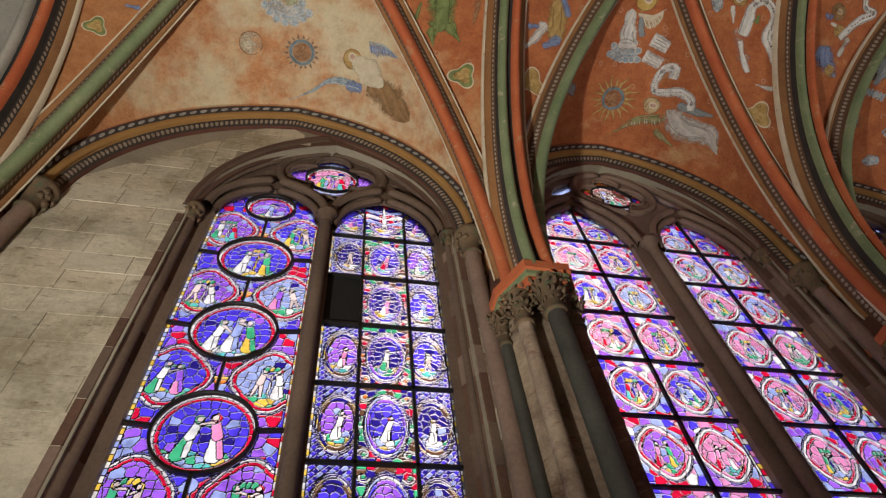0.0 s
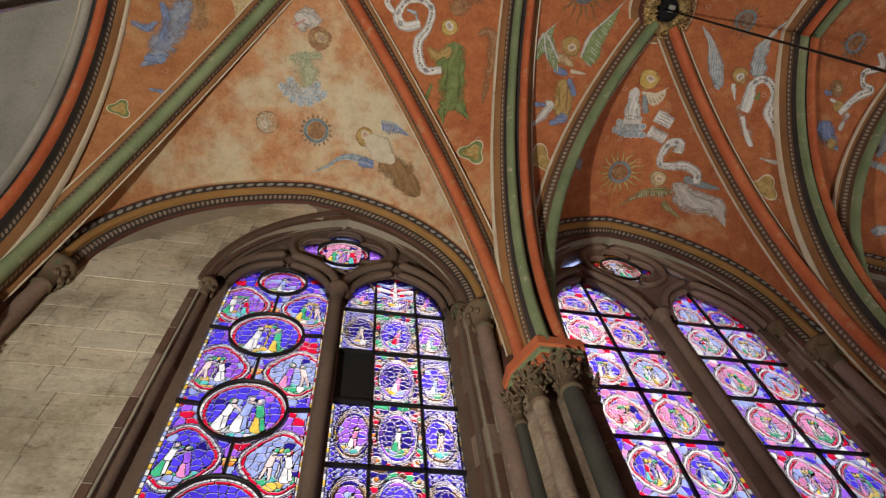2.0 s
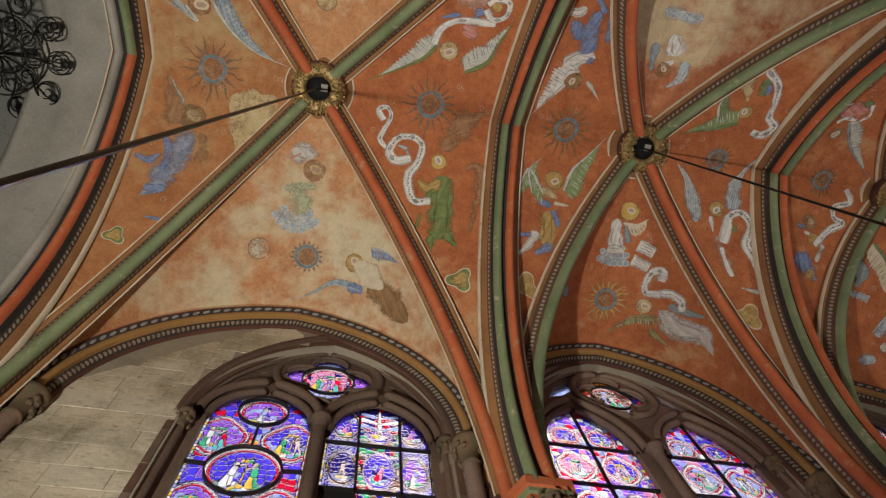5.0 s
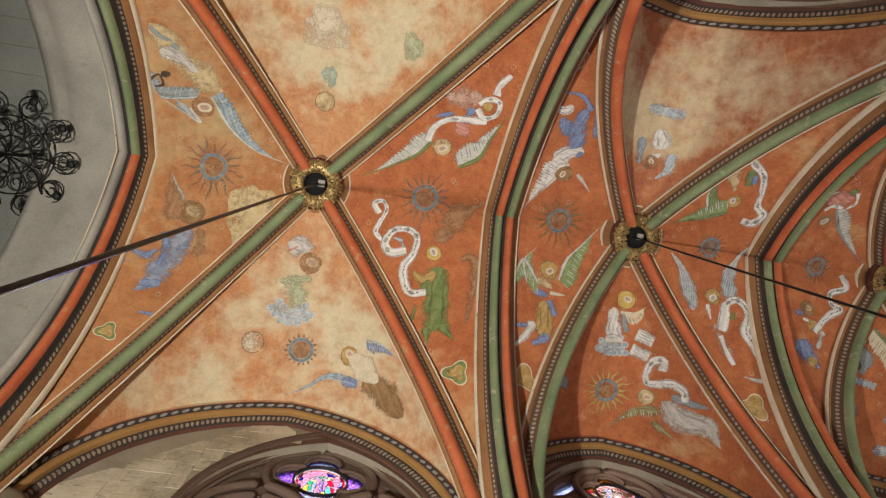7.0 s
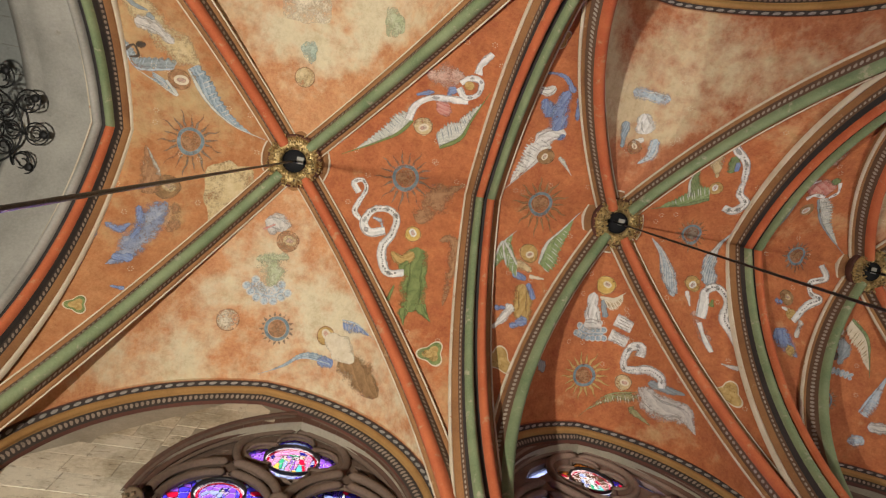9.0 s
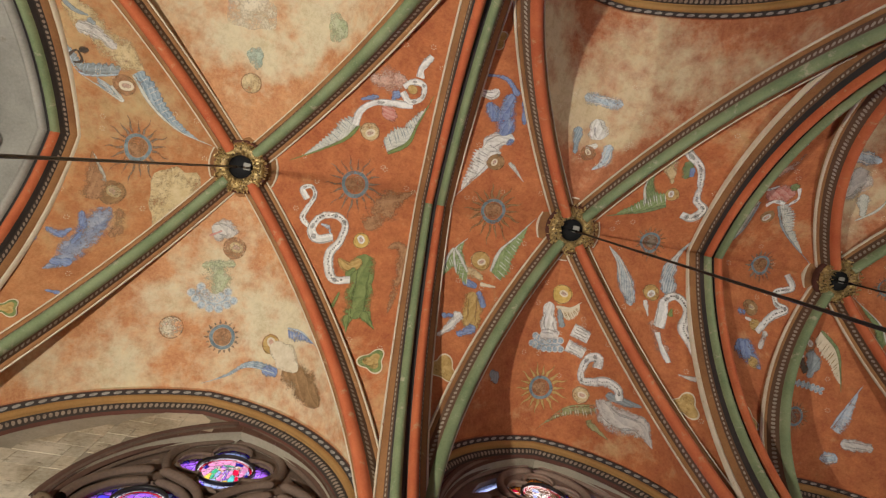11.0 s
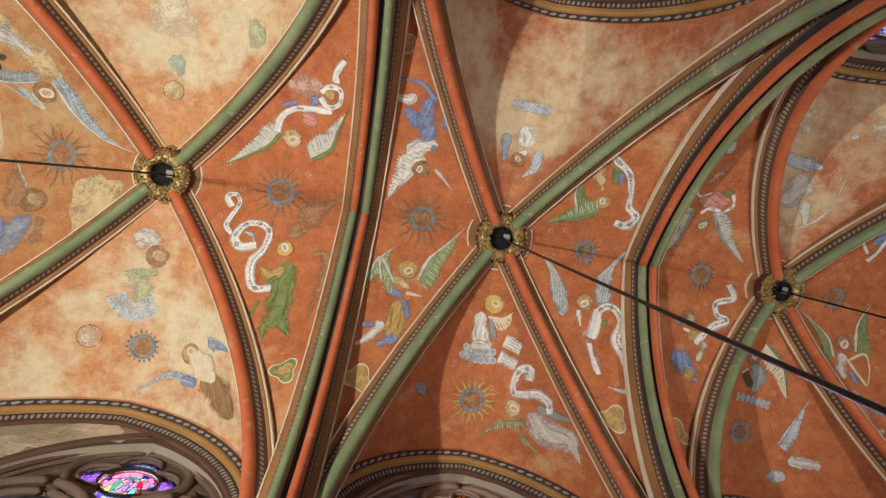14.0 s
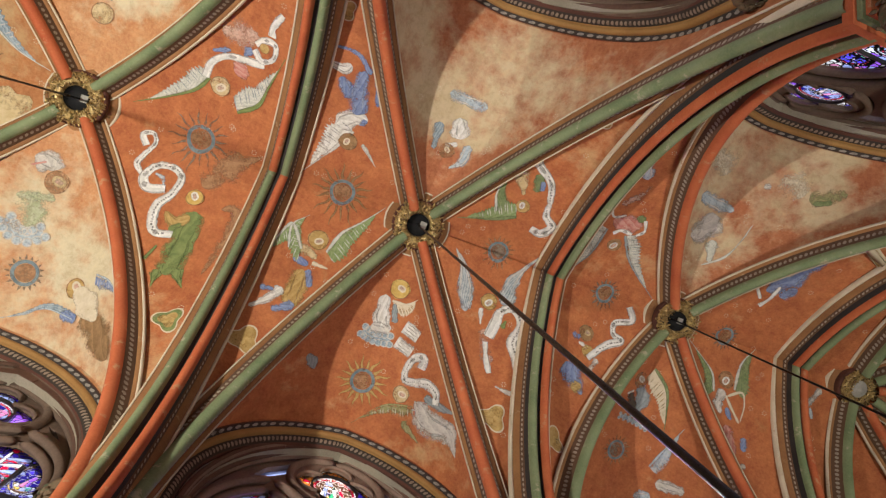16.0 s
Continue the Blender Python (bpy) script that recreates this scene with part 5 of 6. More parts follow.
def lay(name, pts, faces, uvs, mat, base, lift, label="", parent=None):
    """Lays a shape, drawn flat near base (place, along, across, normal), on to the curved plaster."""
    p, e1, e2, n = base
    verts = []
    for a, b in pts:
        q = p + e1 * a + e2 * b
        h, *_ = WEB.ray_cast(q + n * 0.6, -n, 1.4)
        verts.append((h if h is not None else q) + n * lift)
    return part(name, (verts, faces, uvs), mat, parent or setting, label)


def base_at(x0, y0, x1, y1):
    p, n = surface(x0, y0)
    q, _ = surface(x1, y1)
    e1 = (q - p)
    length = max(e1.length, 0.03)
    e1 = (e1 - n * e1.dot(n)).normalized()
    return (p, e1, n.cross(e1), n), length


def strip(length, width, bend=0.0, n=16, m=4, wave=0):
    """A strip along a bent spine; width is a function of the place along it."""
    pts, faces, uvs = [], [], []
    for i in range(n + 1):
        s = i / n
        if wave:
            c = bend * length * math.sin(2 * math.pi * s * wave)
            slope = bend * 2 * math.pi * wave * math.cos(2 * math.pi * s * wave)
        else:
            c = 4 * bend * length * s * (1 - s)
            slope = 4 * bend * (1 - 2 * s)
        k = math.hypot(1, slope)
        tx, ty = 1 / k, slope / k
        w = width(s)
        for j in range(m + 1):
            v = j / m
            d = w * (v - 0.5)
            pts.append((s * length - ty * d, c + tx * d))
            uvs.append((s, v))
    for i in range(n):
        for j in range(m):
            a = i * (m + 1) + j
            faces.append((a, a + m + 1, a + m + 2, a + 1))
    return pts, faces, uvs


def round_shape(r, n=28, rings=3, outline=lambda a: 1.0, hole=0.0):
    pts, faces, uvs = [], [], []
    for k in range(rings + 1):
        q = hole + (1 - hole) * k / rings
        for i in range(n):
            a = 2 * math.pi * i / n
            pts.append((r * q * outline(a) * math.cos(a), r * q * outline(a) * math.sin(a)))
            uvs.append((i / n, 0.5 + 0.22 * q))
    for k in range(rings):
        for i in range(n):
            j = (i + 1) % n
            faces.append((k * n + i, k * n + j, (k + 1) * n + j, (k + 1) * n + i))
    return pts, faces, uvs


lift_count = [0]


def paint(kind, x0, y0, x1, y1, w, colour, bend=0.0):
    base, length = base_at(x0, y0, x1, y1)
    lift_count[0] += 1
    lift = 0.006 + 0.0012 * (lift_count[0] % 9)
    rng = random.Random(int(1000 * (x0 + 3 * y0)))
    if kind == "sun":
        r = length
        ray = {"slate": "slate", "slategold": "brown", "goldsun": "ochre", "dusk": "brownpale"}[colour]
        disc = lay("painted_sun", *round_shape(r * 0.7), PAINT["brownpale" if colour != "dusk" else "slate"], base, lift)
        lay("rim", *round_shape(r, hole=0.74), PAINT["ring"], base, lift + 0.002, parent=disc)
        for k in range(18):
            a = 2 * math.pi * k / 18
            p, e1, e2, n = base
            d1, d2 = e1 * math.cos(a) + e2 * math.sin(a), e2 * math.cos(a) - e1 * math.sin(a)
            reach = w * (0.62 if k % 2 else 0.45)
            lay("ray", *strip(reach, lambda s: 0.055 * (1 - s) ** 0.8 + 0.004, 0.06 if k % 2 else -0.03, 8, 2, 1), PAINT[ray], (p + d1 * r * 1.05, d1, d2, n), lift + 0.001, parent=disc)
    elif kind == "trefoil":
        leaf = lambda a: 0.86 + 0.22 * math.cos(3 * a)
        t = lay("painted_trefoil", *round_shape(length * 1.15, 36, 3, leaf), PAINT["cream"], base, lift)
        lay("field", *round_shape(length * 1.02, 36, 3, leaf), PAINT["green" if y0 > 0 and x0 < 3 else "ochre"], base, lift + 0.002, parent=t)
        lay("centre", *round_shape(length * 0.7, 30, 3, leaf), PAINT["ochre"], base, lift + 0.004, parent=t)
    elif kind == "blob":
        k = rng.uniform(0, 6)
        p, e1, e2, n = base
        h = length / 2
        shape = round_shape(1, 30, 4, lambda a: 1 + 0.13 * math.sin(3 * a + k) + 0.07 * math.sin(7 * a + 2 * k))
        pts = [(a * (h + w * 0.3) + h, b * w) for a, b in shape[0]]
        lay("painted_patch", pts, shape[1], shape[2], PAINT[colour], base, lift)


def spine(points, n):
    """A smooth line through a few places of the plan, drawn in the plaster's own plane: its base and n points with their unit tangents."""
    hits = [surface(x, y) for x, y in points]
    p = sum((h[0] for h in hits), Vector()) / len(hits)
    nrm = sum((h[1] for h in hits), Vector()).normalized()
    e1 = (hits[-1][0] - hits[0][0])
    e1 = e1 - nrm * e1.dot(nrm)
    e1 = e1.normalized() if e1.length > 0.02 else nrm.orthogonal().normalized()
    e2 = nrm.cross(e1)
    q = [Vector(((h[0] - p).dot(e1), (h[0] - p).dot(e2))) for h in hits]
    q = [q[0] * 2 - q[1]] + q + [q[-1] * 2 - q[-2]]
    line = []
    for i in range(n + 1):
        f = i / n * (len(q) - 3)
        k = min(int(f), len(q) - 4)
        t = f - k
        a, b, c, d = q[k:k + 4]
        line.append(0.5 * ((2 * b) + (c - a) * t + (2 * a - 5 * b + 4 * c - d) * t * t + (3 * b - a - 3 * c + d) * t ** 3))
    tang = [(line[min(i + 1, n)] - line[max(i - 1, 0)]).normalized() for i in range(n + 1)]
    return (p, e1, e2, nrm), line, tang


def band(line, tang, width, m=4, shift=0.0):
    """A strip along the line; width: a function of the place along it; shift: sideways, in widths."""
    pts, faces, uvs = [], [], []
    n = len(line) - 1
    for i, (q, t) in enumerate(zip(line, tang)):
        s = i / n
        w = width(s)
        for j in range(m + 1):
            v = j / m
            o = w * (v - 0.5 + shift)
            pts.append((q.x - t.y * o, q.y + t.x * o))
            uvs.append((s, v))
    for i in range(n):
        for j in range(m):
            a = i * (m + 1) + j
            faces.append((a, a + m + 1, a + m + 2, a + 1))
    return pts, faces, uvs


def next_lift():
    lift_count[0] += 1
    return 0.005 + 0.0011 * (lift_count[0] % 14)


def steps(widths, s):
    f = s * (len(widths) - 1)
    k = min(int(f), len(widths) - 2)
    t = f - k
    t = t * t * (3 - 2 * t)
    return widths[k] * (1 - t) + widths[k + 1] * t


FOLD = {"blue": "shade_blue", "paleblue": "palewhite", "white": "shade_white", "palewhite": "shade_white", "green": "greendeep", "ochre": "shade_ochre", "feather": "palewhite"}


def robe(points, widths, colour):
    """A brush-laid length of cloth: rounded ends, an uneven edge, folds along it."""
    base, line, tang = spine(points, 18)
    run = sum((b - a).length for a, b in zip(line, line[1:]))
    rng = random.Random(int(1000 * abs(points[0][0] + 3 * points[0][1])))
    k = rng.uniform(0, 6)
    w = lambda s: steps(widths, s) * (1 + 0.09 * math.sin(11 * s + k) + 0.06 * math.sin(23 * s + 2 * k)) * min(1, math.sqrt(max(0.0, s * run / (0.35 * widths[0] + 0.004))) + 0.15) * min(1, math.sqrt(max(0.0, (1 - s) * run / (0.35 * widths[-1] + 0.004))) + 0.15)
    lift = next_lift()
    ob = lay("painted_cloth", *band(line, tang, w, 6), PAINT[colour], base, lift)
    if colour in FOLD and max(widths) > 0.11:
        for off in (-0.24, 0.22):
            a, b = rng.randint(0, 4), rng.randint(12, 18)
            shift = off + rng.uniform(-0.06, 0.06)
            fold = [Vector((q.x - t.y * shift * w((a + i) / 18), q.y + t.x * shift * w((a + i) / 18))) for i, (q, t) in enumerate(zip(line[a:b + 1], tang[a:b + 1]))]
            lay("fold", *band(fold, tang[a:b + 1], lambda s: 0.008 + 0.11 * max(widths) * math.sin(math.pi * s) ** 2, 3), PAINT[FOLD[colour]], base, lift + 0.0008, parent=ob)
    return ob


def wing(points, toward, lead, plume):
    """A wing: a bent leading edge from shoulder to tip, and a fan of pointed feathers that reach back from it."""
    base, line, tang = spine(points, 24)
    p, e1, e2, nrm = base
    h, _ = surface(*toward)
    far = Vector(((h - p).dot(e1), (h - p).dot(e2)))
    root = line[5]
    away = (far - root)
    chord = away.length
    away.normalize()
    sign = 1 if (-tang[5].y * away.x + tang[5].x * away.y) > 0 else -1
    lift = next_lift()
    rng = random.Random(int(1000 * abs(points[0][0] + 5 * points[0][1])))
    edge = lay("painted_wing", *band(line, tang, lambda s: 0.20 * chord * min(1, 0.5 + 3 * s) * (1 - s) ** 0.9 + 0.008, 3), PAINT[lead], base, lift + 0.0022)
    def reach(s):
        return chord * max(0.0, 1 - s / 0.86) ** 0.7 * min(1, 0.6 + 2.0 * s)

    def back(i, s):
        across = Vector((-tang[i].y, tang[i].x)) * sign
        return (away * (1 - 0.5 * s) + across * 0.35 + tang[i] * 0.3 * s).normalized()

    # the vane, with a toothed rear edge
    teeth, rows = 16, 5
    pts, faces, uvs = [], [], []
    for k in range(2 * teeth + 1):
        s = k / (2 * teeth) * 0.86
        i = min(int(s * 24), 23)
        q = line[i].lerp(line[i + 1], s * 24 - i)
        d = back(i, s)
        size = reach(s) * (rng.uniform(0.94, 1.06) if k % 2 else rng.uniform(0.80, 0.88))
        for j in range(rows):
            c = q + d * size * j / (rows - 1)
            pts.append((c.x, c.y))
            uvs.append((s * 1.1, j / (rows - 1) * 0.8 + 0.1))
    for k in range(2 * teeth):
        for j in range(rows - 1):
            o = k * rows + j
            faces.append((o, o + rows, o + rows + 1, o + 1))
    lay("vane", pts, faces, uvs, PAINT[plume], base, lift, parent=edge)
    pts, faces, uvs = [], [], []
    for k in range(11):
        s = (k + 0.5) / 11 * 0.74
        i = min(int(s * 24), 23)
        d = back(i, s)
        n = Vector((-d.y, d.x))
        a, b = rng.uniform(0.2, 0.4), rng.uniform(0.8, 0.98)
        o = len(pts)
        for f, g in ((a, 0.2), ((a + b) / 2, 1.0), (b, 0.1)):
            for e in (-0.5, 0.5):
                c = line[i] + d * reach(s) * f + n * (0.045 * chord * g * e)
                pts.append((c.x, c.y))
                uvs.append((f, 0.5 + 0.3 * e))
        faces += [(o, o + 2, o + 3, o + 1), (o + 2, o + 4, o + 5, o + 3)]
    streak = {"leaf": "featherpale", "leafdark": "leaf", "white": "shade_white", "featherpale": "slatepale", "cream": "shade_ochre", "cloudblue": "palewhite", "slatepale": "paleblue"}.get(plume, "palewhite")
    lay("feather_streaks", pts, faces, uvs, PAINT[streak], base, lift + 0.0011, parent=edge)
    return edge


def scroll(points, w, lettered=False):
    """A curling ribbon: pale, shaded along one edge and where it turns away, with plain bars for its lettering."""
    n = 14 * (len(points) - 1)
    base, line, tang = spine(points, n)
    lift = next_lift()
    taper = lambda s: w * (0.86 + 0.18 * math.sin(9 * s + 1))
    ob = lay("painted_scroll", *band(line, tang, taper, 4), PAINT["scroll"], base, lift)
    lay("shaded_edge", *band(line, tang, lambda s: w * 0.14, 1, 2.7), PAINT["shade_white"], base, lift + 0.0011, parent=ob)
    bends = [abs(tang[i].angle_signed(tang[i + 2])) for i in range(n - 1)]
    for i in range(4, n - 8, 6):
        if bends[i] > 0.10 and (i // 6) % 2 == 0:
            lay("turned_shade", *band(line[i:i + 7], tang[i:i + 7], lambda s: w * 0.8 * math.sin(math.pi * (0.1 + 0.8 * s)), 2), PAINT["shade_white"], base, lift + 0.0008, parent=ob)
    if lettered:
        rng = random.Random(int(1000 * abs(points[0][0])))
        i = n // 4
        while i < n - 6:
            m = rng.randint(1, 2)
            lay("text_bar", *band(line[i:i + m + 1], tang[i:i + m + 1], lambda s: w * 0.24, 1, rng.uniform(-0.3, 0.3)), PAINT["lettering"], base, lift + 0.0016, parent=ob)
            i += m + 1
    return ob


def head(x, y, r, face, halo, skin):
    """A plain halo with a smaller pale disc on it."""
    base, _ = base_at(x, y, x + 0.05, y)
    lift = next_lift() + 0.004
    k = 9 * x + 5 * y
    ob = lay("painted_halo", *round_shape(r, 26, 3, lambda a: 1 + 0.06 * math.sin(3 * a + k) + 0.04 * math.sin(7 * a + k)), PAINT[halo], base, lift)
    p, e1, e2, n = base
    at = (p + (e1 * math.cos(k) + e2 * math.sin(k)) * r * 0.16, e1, e2, n)
    lay("rim", *round_shape(r * 1.02, hole=0.9), PAINT["brownpale"], base, lift + 0.0006, parent=ob)
    lay("face_disc", *round_shape(face * 0.86, 20, 2, lambda a: 1 + 0.16 * math.cos(2 * a + k)), PAINT[skin], at, lift + 0.0011, parent=ob)
    lay("face_shade", *round_shape(face * 0.5, 14, 1, lambda a: 1 + 0.3 * math.cos(2 * a + k)), PAINT["pinkish"], at, lift + 0.0016, parent=ob)
    return ob


def disc(x, y, r, colour):
    base, _ = base_at(x, y, x + 0.05, y)
    lift = next_lift()
    ob = lay("painted_disc", *round_shape(r), PAINT[colour], base, lift)
    lay("rim", *round_shape(r * 1.03, hole=0.9), PAINT["brownpale"], base, lift + 0.001, parent=ob)
    return ob


def cloud(points, w, colour):
    """A bank of small scalloped puffs, each with a pale rim."""
    base, line, tang = spine(points, 12)
    p, e1, e2, nrm = base
    lift = next_lift()
    ob = lay("painted_cloud", *band(line, tang, lambda s: w * (0.7 + 0.3 * math.sin(math.pi * s)), 4), PAINT[colour], base, lift)
    for i in range(0, 13, 2):
        for e in (-0.36, 0.36):
            q = line[i] + Vector((-tang[i].y, tang[i].x)) * (w * e)
            at = (p + e1 * q.x + e2 * q.y, e1, e2, nrm)
            puff = lay("puff", *round_shape(w * 0.3, 14, 2), PAINT[colour], at, lift + 0.0008, parent=ob)
            lay("puff_rim", *round_shape(w * 0.31, 14, 1, hole=0.72), PAINT["palewhite"], at, lift + 0.0014, parent=puff)
    return ob


def page(points, w):
    """One page of an open book with plain bars for its lines."""
    base, line, tang = spine(points, 6)
    lift = next_lift()
    ob = lay("painted_page", *band(line, tang, lambda s: w, 4), PAINT["white"], base, lift)
    for e in (-0.32, -0.11, 0.11, 0.32):
        row = [Vector((q.x - t.y * w * e, q.y + t.x * w * e)) for q, t in zip(line, tang)]
        lay("text_bar", *band(row[1:6], tang[1:6], lambda s: w * 0.06, 1), PAINT["lettering"], base, lift + 0.0011, parent=ob)
    return ob


paint("sun", -1.52, -0.01, -1.33, -0.04, 0.423, "slate", 0)
paint("sun", 1.64, -0.07, 1.84, -0.10, 0.414, "slate", 0)
paint("sun", 3.77, -0.07, 3.96, -0.09, 0.413, "slategold", 0)
paint("sun", 0.16, 2.48, 0.34, 2.45, 0.101, "slate", 0)
paint("sun", 5.01, 2.50, 5.19, 2.47, 0.358, "goldsun", 0)
paint("sun", 6.32, -0.05, 6.48, -0.07, 0.163, "dusk", 0)
paint("sun", 8.20, -0.03, 8.35, -0.06, 0.156, "slate", 0)
paint("trefoil", -2.15, 2.19, -2.26, 2.19, 0.000, "cream", 0)
paint("trefoil", 2.35, 2.14, 2.18, 2.17, 0.000, "cream", 0)
paint("trefoil", 3.29, 2.09, 3.11, 2.09, 0.000, "cream", 0)
paint("trefoil", 6.74, 2.07, 6.55, 2.09, 0.000, "cream", 0)
paint("trefoil", 3.12, -2.16, 2.99, -2.13, 0.000, "cream", 0)
paint("trefoil", 6.59, -2.16, 6.45, -2.14, 0.000, "cream", 0)
paint("blob", -0.37, -2.20, 0.09, -2.15, 0.302, "pale", 0)
paint("blob", -0.05, -1.67, 0.01, -1.45, 0.108, "teal", 0)
paint("blob", 1.03, -2.26, 1.15, -1.97, 0.153, "palegreen", 0)
paint("blob", -0.86, 0.25, -0.87, 0.97, 0.343, "ochrepale", 0)
paint("sun", 9.27, 2.29, 9.43, 2.27, 0.143, "dusk", 0)
paint("sun", 10.44, -0.05, 10.59, -0.08, 0.106, "slate", 0)
paint("trefoil", 7.64, 2.08, 7.48, 2.08, 0.000, "cream", 0)
paint("trefoil", 10.87, -2.09, 10.82, -2.07, 0.000, "cream", 0)

disc(-0.57, 2.40, 0.13, "pale")
disc(-0.04, -1.20, 0.14, "ochrepale")
# bay 0 west, south angel
robe([(-2.21, -1.70), (-1.93, -1.44), (-1.65, -1.19), (-1.39, -1.07)], (0.25, 0.45, 0.50, 0.17), "ochrepale")
robe([(-2.15, -1.42), (-1.93, -1.40), (-1.71, -1.25)], (0.25, 0.22, 0.14), "palewhite")
robe([(-2.23, -1.68), (-2.12, -1.59), (-1.97, -1.56)], (0.05, 0.08, 0.03), "slatepale")
robe([(-1.99, -1.53), (-1.91, -1.48)], (0.10, 0.08), "slatepale")
robe([(-2.01, -1.34), (-1.92, -1.28)], (0.07, 0.08), "slatepale")
wing([(-1.74, -0.93), (-2.20, -0.85), (-2.32, -1.07), (-2.43, -1.29)], (-1.91, -1.06), "paleblue", "slatepale")
wing([(-1.85, -0.77), (-1.73, -0.60), (-2.20, -0.83)], (-2.00, -0.89), "featherpale", "cloudblue")
wing([(-1.55, -0.97), (-1.31, -0.60), (-0.95, -0.34), (-0.48, -0.22)], (-1.17, -0.90), "featherpale", "cloudblue")
head(-1.67, -0.82, 0.15, 0.10, "brownpale", "cream")
robe([(-2.47, -1.10), (-2.36, -1.03), (-2.21, -1.13), (-2.17, -1.01), (-2.29, -0.97)], (0.04, 0.05, 0.03, 0.05, 0.03), "dark")
robe([(-2.18, -1.13), (-2.06, -1.17)], (0.11, 0.10), "dark")
# bay 0 west, north angel
robe([(-1.63, 0.90), (-1.74, 1.18), (-1.85, 1.48), (-1.94, 1.66), (-2.07, 1.75)], (0.42, 0.51, 0.39, 0.23, 0.05), "fadedblue")
robe([(-1.96, 1.00), (-1.87, 1.23), (-1.90, 1.43)], (0.11, 0.16, 0.09), "blue")
robe([(-2.27, 1.27), (-2.08, 1.33), (-1.98, 1.24)], (0.09, 0.14, 0.07), "blue")
robe([(-2.38, 1.47), (-2.31, 1.39)], (0.07, 0.10), "blue")
robe([(-2.04, 1.66), (-1.79, 1.65)], (0.10, 0.14), "blue")
robe([(-1.91, 1.98), (-1.73, 1.99)], (0.04, 0.07), "blue")
robe([(-2.10, 0.18), (-1.97, 0.52), (-1.85, 0.83)], (0.04, 0.31, 0.45), "brownpale")
robe([(-2.08, 0.20), (-1.84, 0.54), (-1.82, 0.80)], (0.03, 0.08, 0.05), "featherpale")
robe([(-1.53, 0.89), (-1.45, 1.11), (-1.49, 1.28)], (0.16, 0.23, 0.17), "brownpale")
head(-1.68, 0.70, 0.18, 0.11, "brown", "ochrepale")
# bay 0 north, faded angel on a cloud
robe([(-0.28, 0.94), (-0.05, 0.98), (0.01, 1.05)], (0.31, 0.35, 0.23), "palewhite")
robe([(-0.29, 1.07), (-0.13, 0.97)], (0.03, 0.03), "rose")
robe([(-0.13, 1.41), (-0.06, 1.65), (-0.00, 1.92)], (0.45, 0.44, 0.37), "palegreen")
robe([(-0.31, 1.51), (0.15, 1.42)], (0.19, 0.17), "palegreen")
cloud([(-0.32, 1.86), (-0.18, 2.00), (0.00, 2.02), (0.16, 1.89)], 0.21, "paleblue")
head(0.09, 1.19, 0.16, 0.10, "brownpale", "ochrepale")
disc(-0.54, 2.42, 0.16, "pale")
# bay 0 north, lower angel
wing([(1.02, 2.79), (0.62, 2.81), (0.35, 3.00), (0.01, 3.16)], (0.81, 2.67), "paleblue", "cloudblue")
robe([(0.83, 2.79), (1.07, 2.78)], (0.19, 0.16), "blue")
robe([(1.15, 2.65), (1.46, 2.78), (1.77, 2.94)], (0.34, 0.53, 0.22), "brown")
robe([(0.90, 2.42), (1.13, 2.52), (1.36, 2.65)], (0.19, 0.38, 0.19), "cream")
wing([(1.09, 2.13), (1.32, 2.12), (1.58, 2.23)], (1.27, 2.33), "paleblue", "blue")
head(0.89, 2.42, 0.14, 0.09, "ochre", "cream")
# bay 0 east, north angel
robe([(1.92, 0.56), (2.15, 0.19), (2.55, -0.14)], (0.43, 0.60, 0.03), "brownpale")
robe([(2.29, 0.76), (2.50, 0.72), (2.51, 1.18), (2.44, 1.59)], (0.10, 0.22, 0.22, 0.08), "brownpale")
robe([(1.98, 0.91), (2.00, 1.35), (2.01, 1.75)], (0.32, 0.39, 0.37), "green")
robe([(2.10, 1.65), (2.30, 1.81)], (0.21, 0.02), "green")
robe([(1.89, 1.72), (1.93, 1.92)], (0.18, 0.02), "green")
robe([(1.67, 1.61), (1.67, 1.65), (1.73, 1.46)], (0.02, 0.08, 0.03), "green")
robe([(1.61, 1.04), (1.79, 1.14), (1.94, 0.99)], (0.10, 0.20, 0.17), "ochre")
robe([(1.77, 1.25), (1.88, 1.12)], (0.13, 0.07), "green")
scroll([(0.99, 0.29), (0.89, 0.16), (1.01, 0.10), (1.09, 0.22), (1.01, 0.44), (0.98, 0.57), (1.09, 0.67)], 0.09, True)
scroll([(1.47, 0.76), (1.25, 0.83), (1.14, 0.70), (1.24, 0.51), (1.46, 0.46), (1.61, 0.56), (1.59, 0.78), (1.48, 0.98), (1.50, 1.17), (1.61, 1.32), (1.84, 1.29)], 0.14, True)
robe([(1.26, 0.61), (1.38, 0.64), (1.43, 0.73)], (0.05, 0.09, 0.05), "paleblue")
head(1.89, 0.74, 0.12, 0.07, "gold", "white")
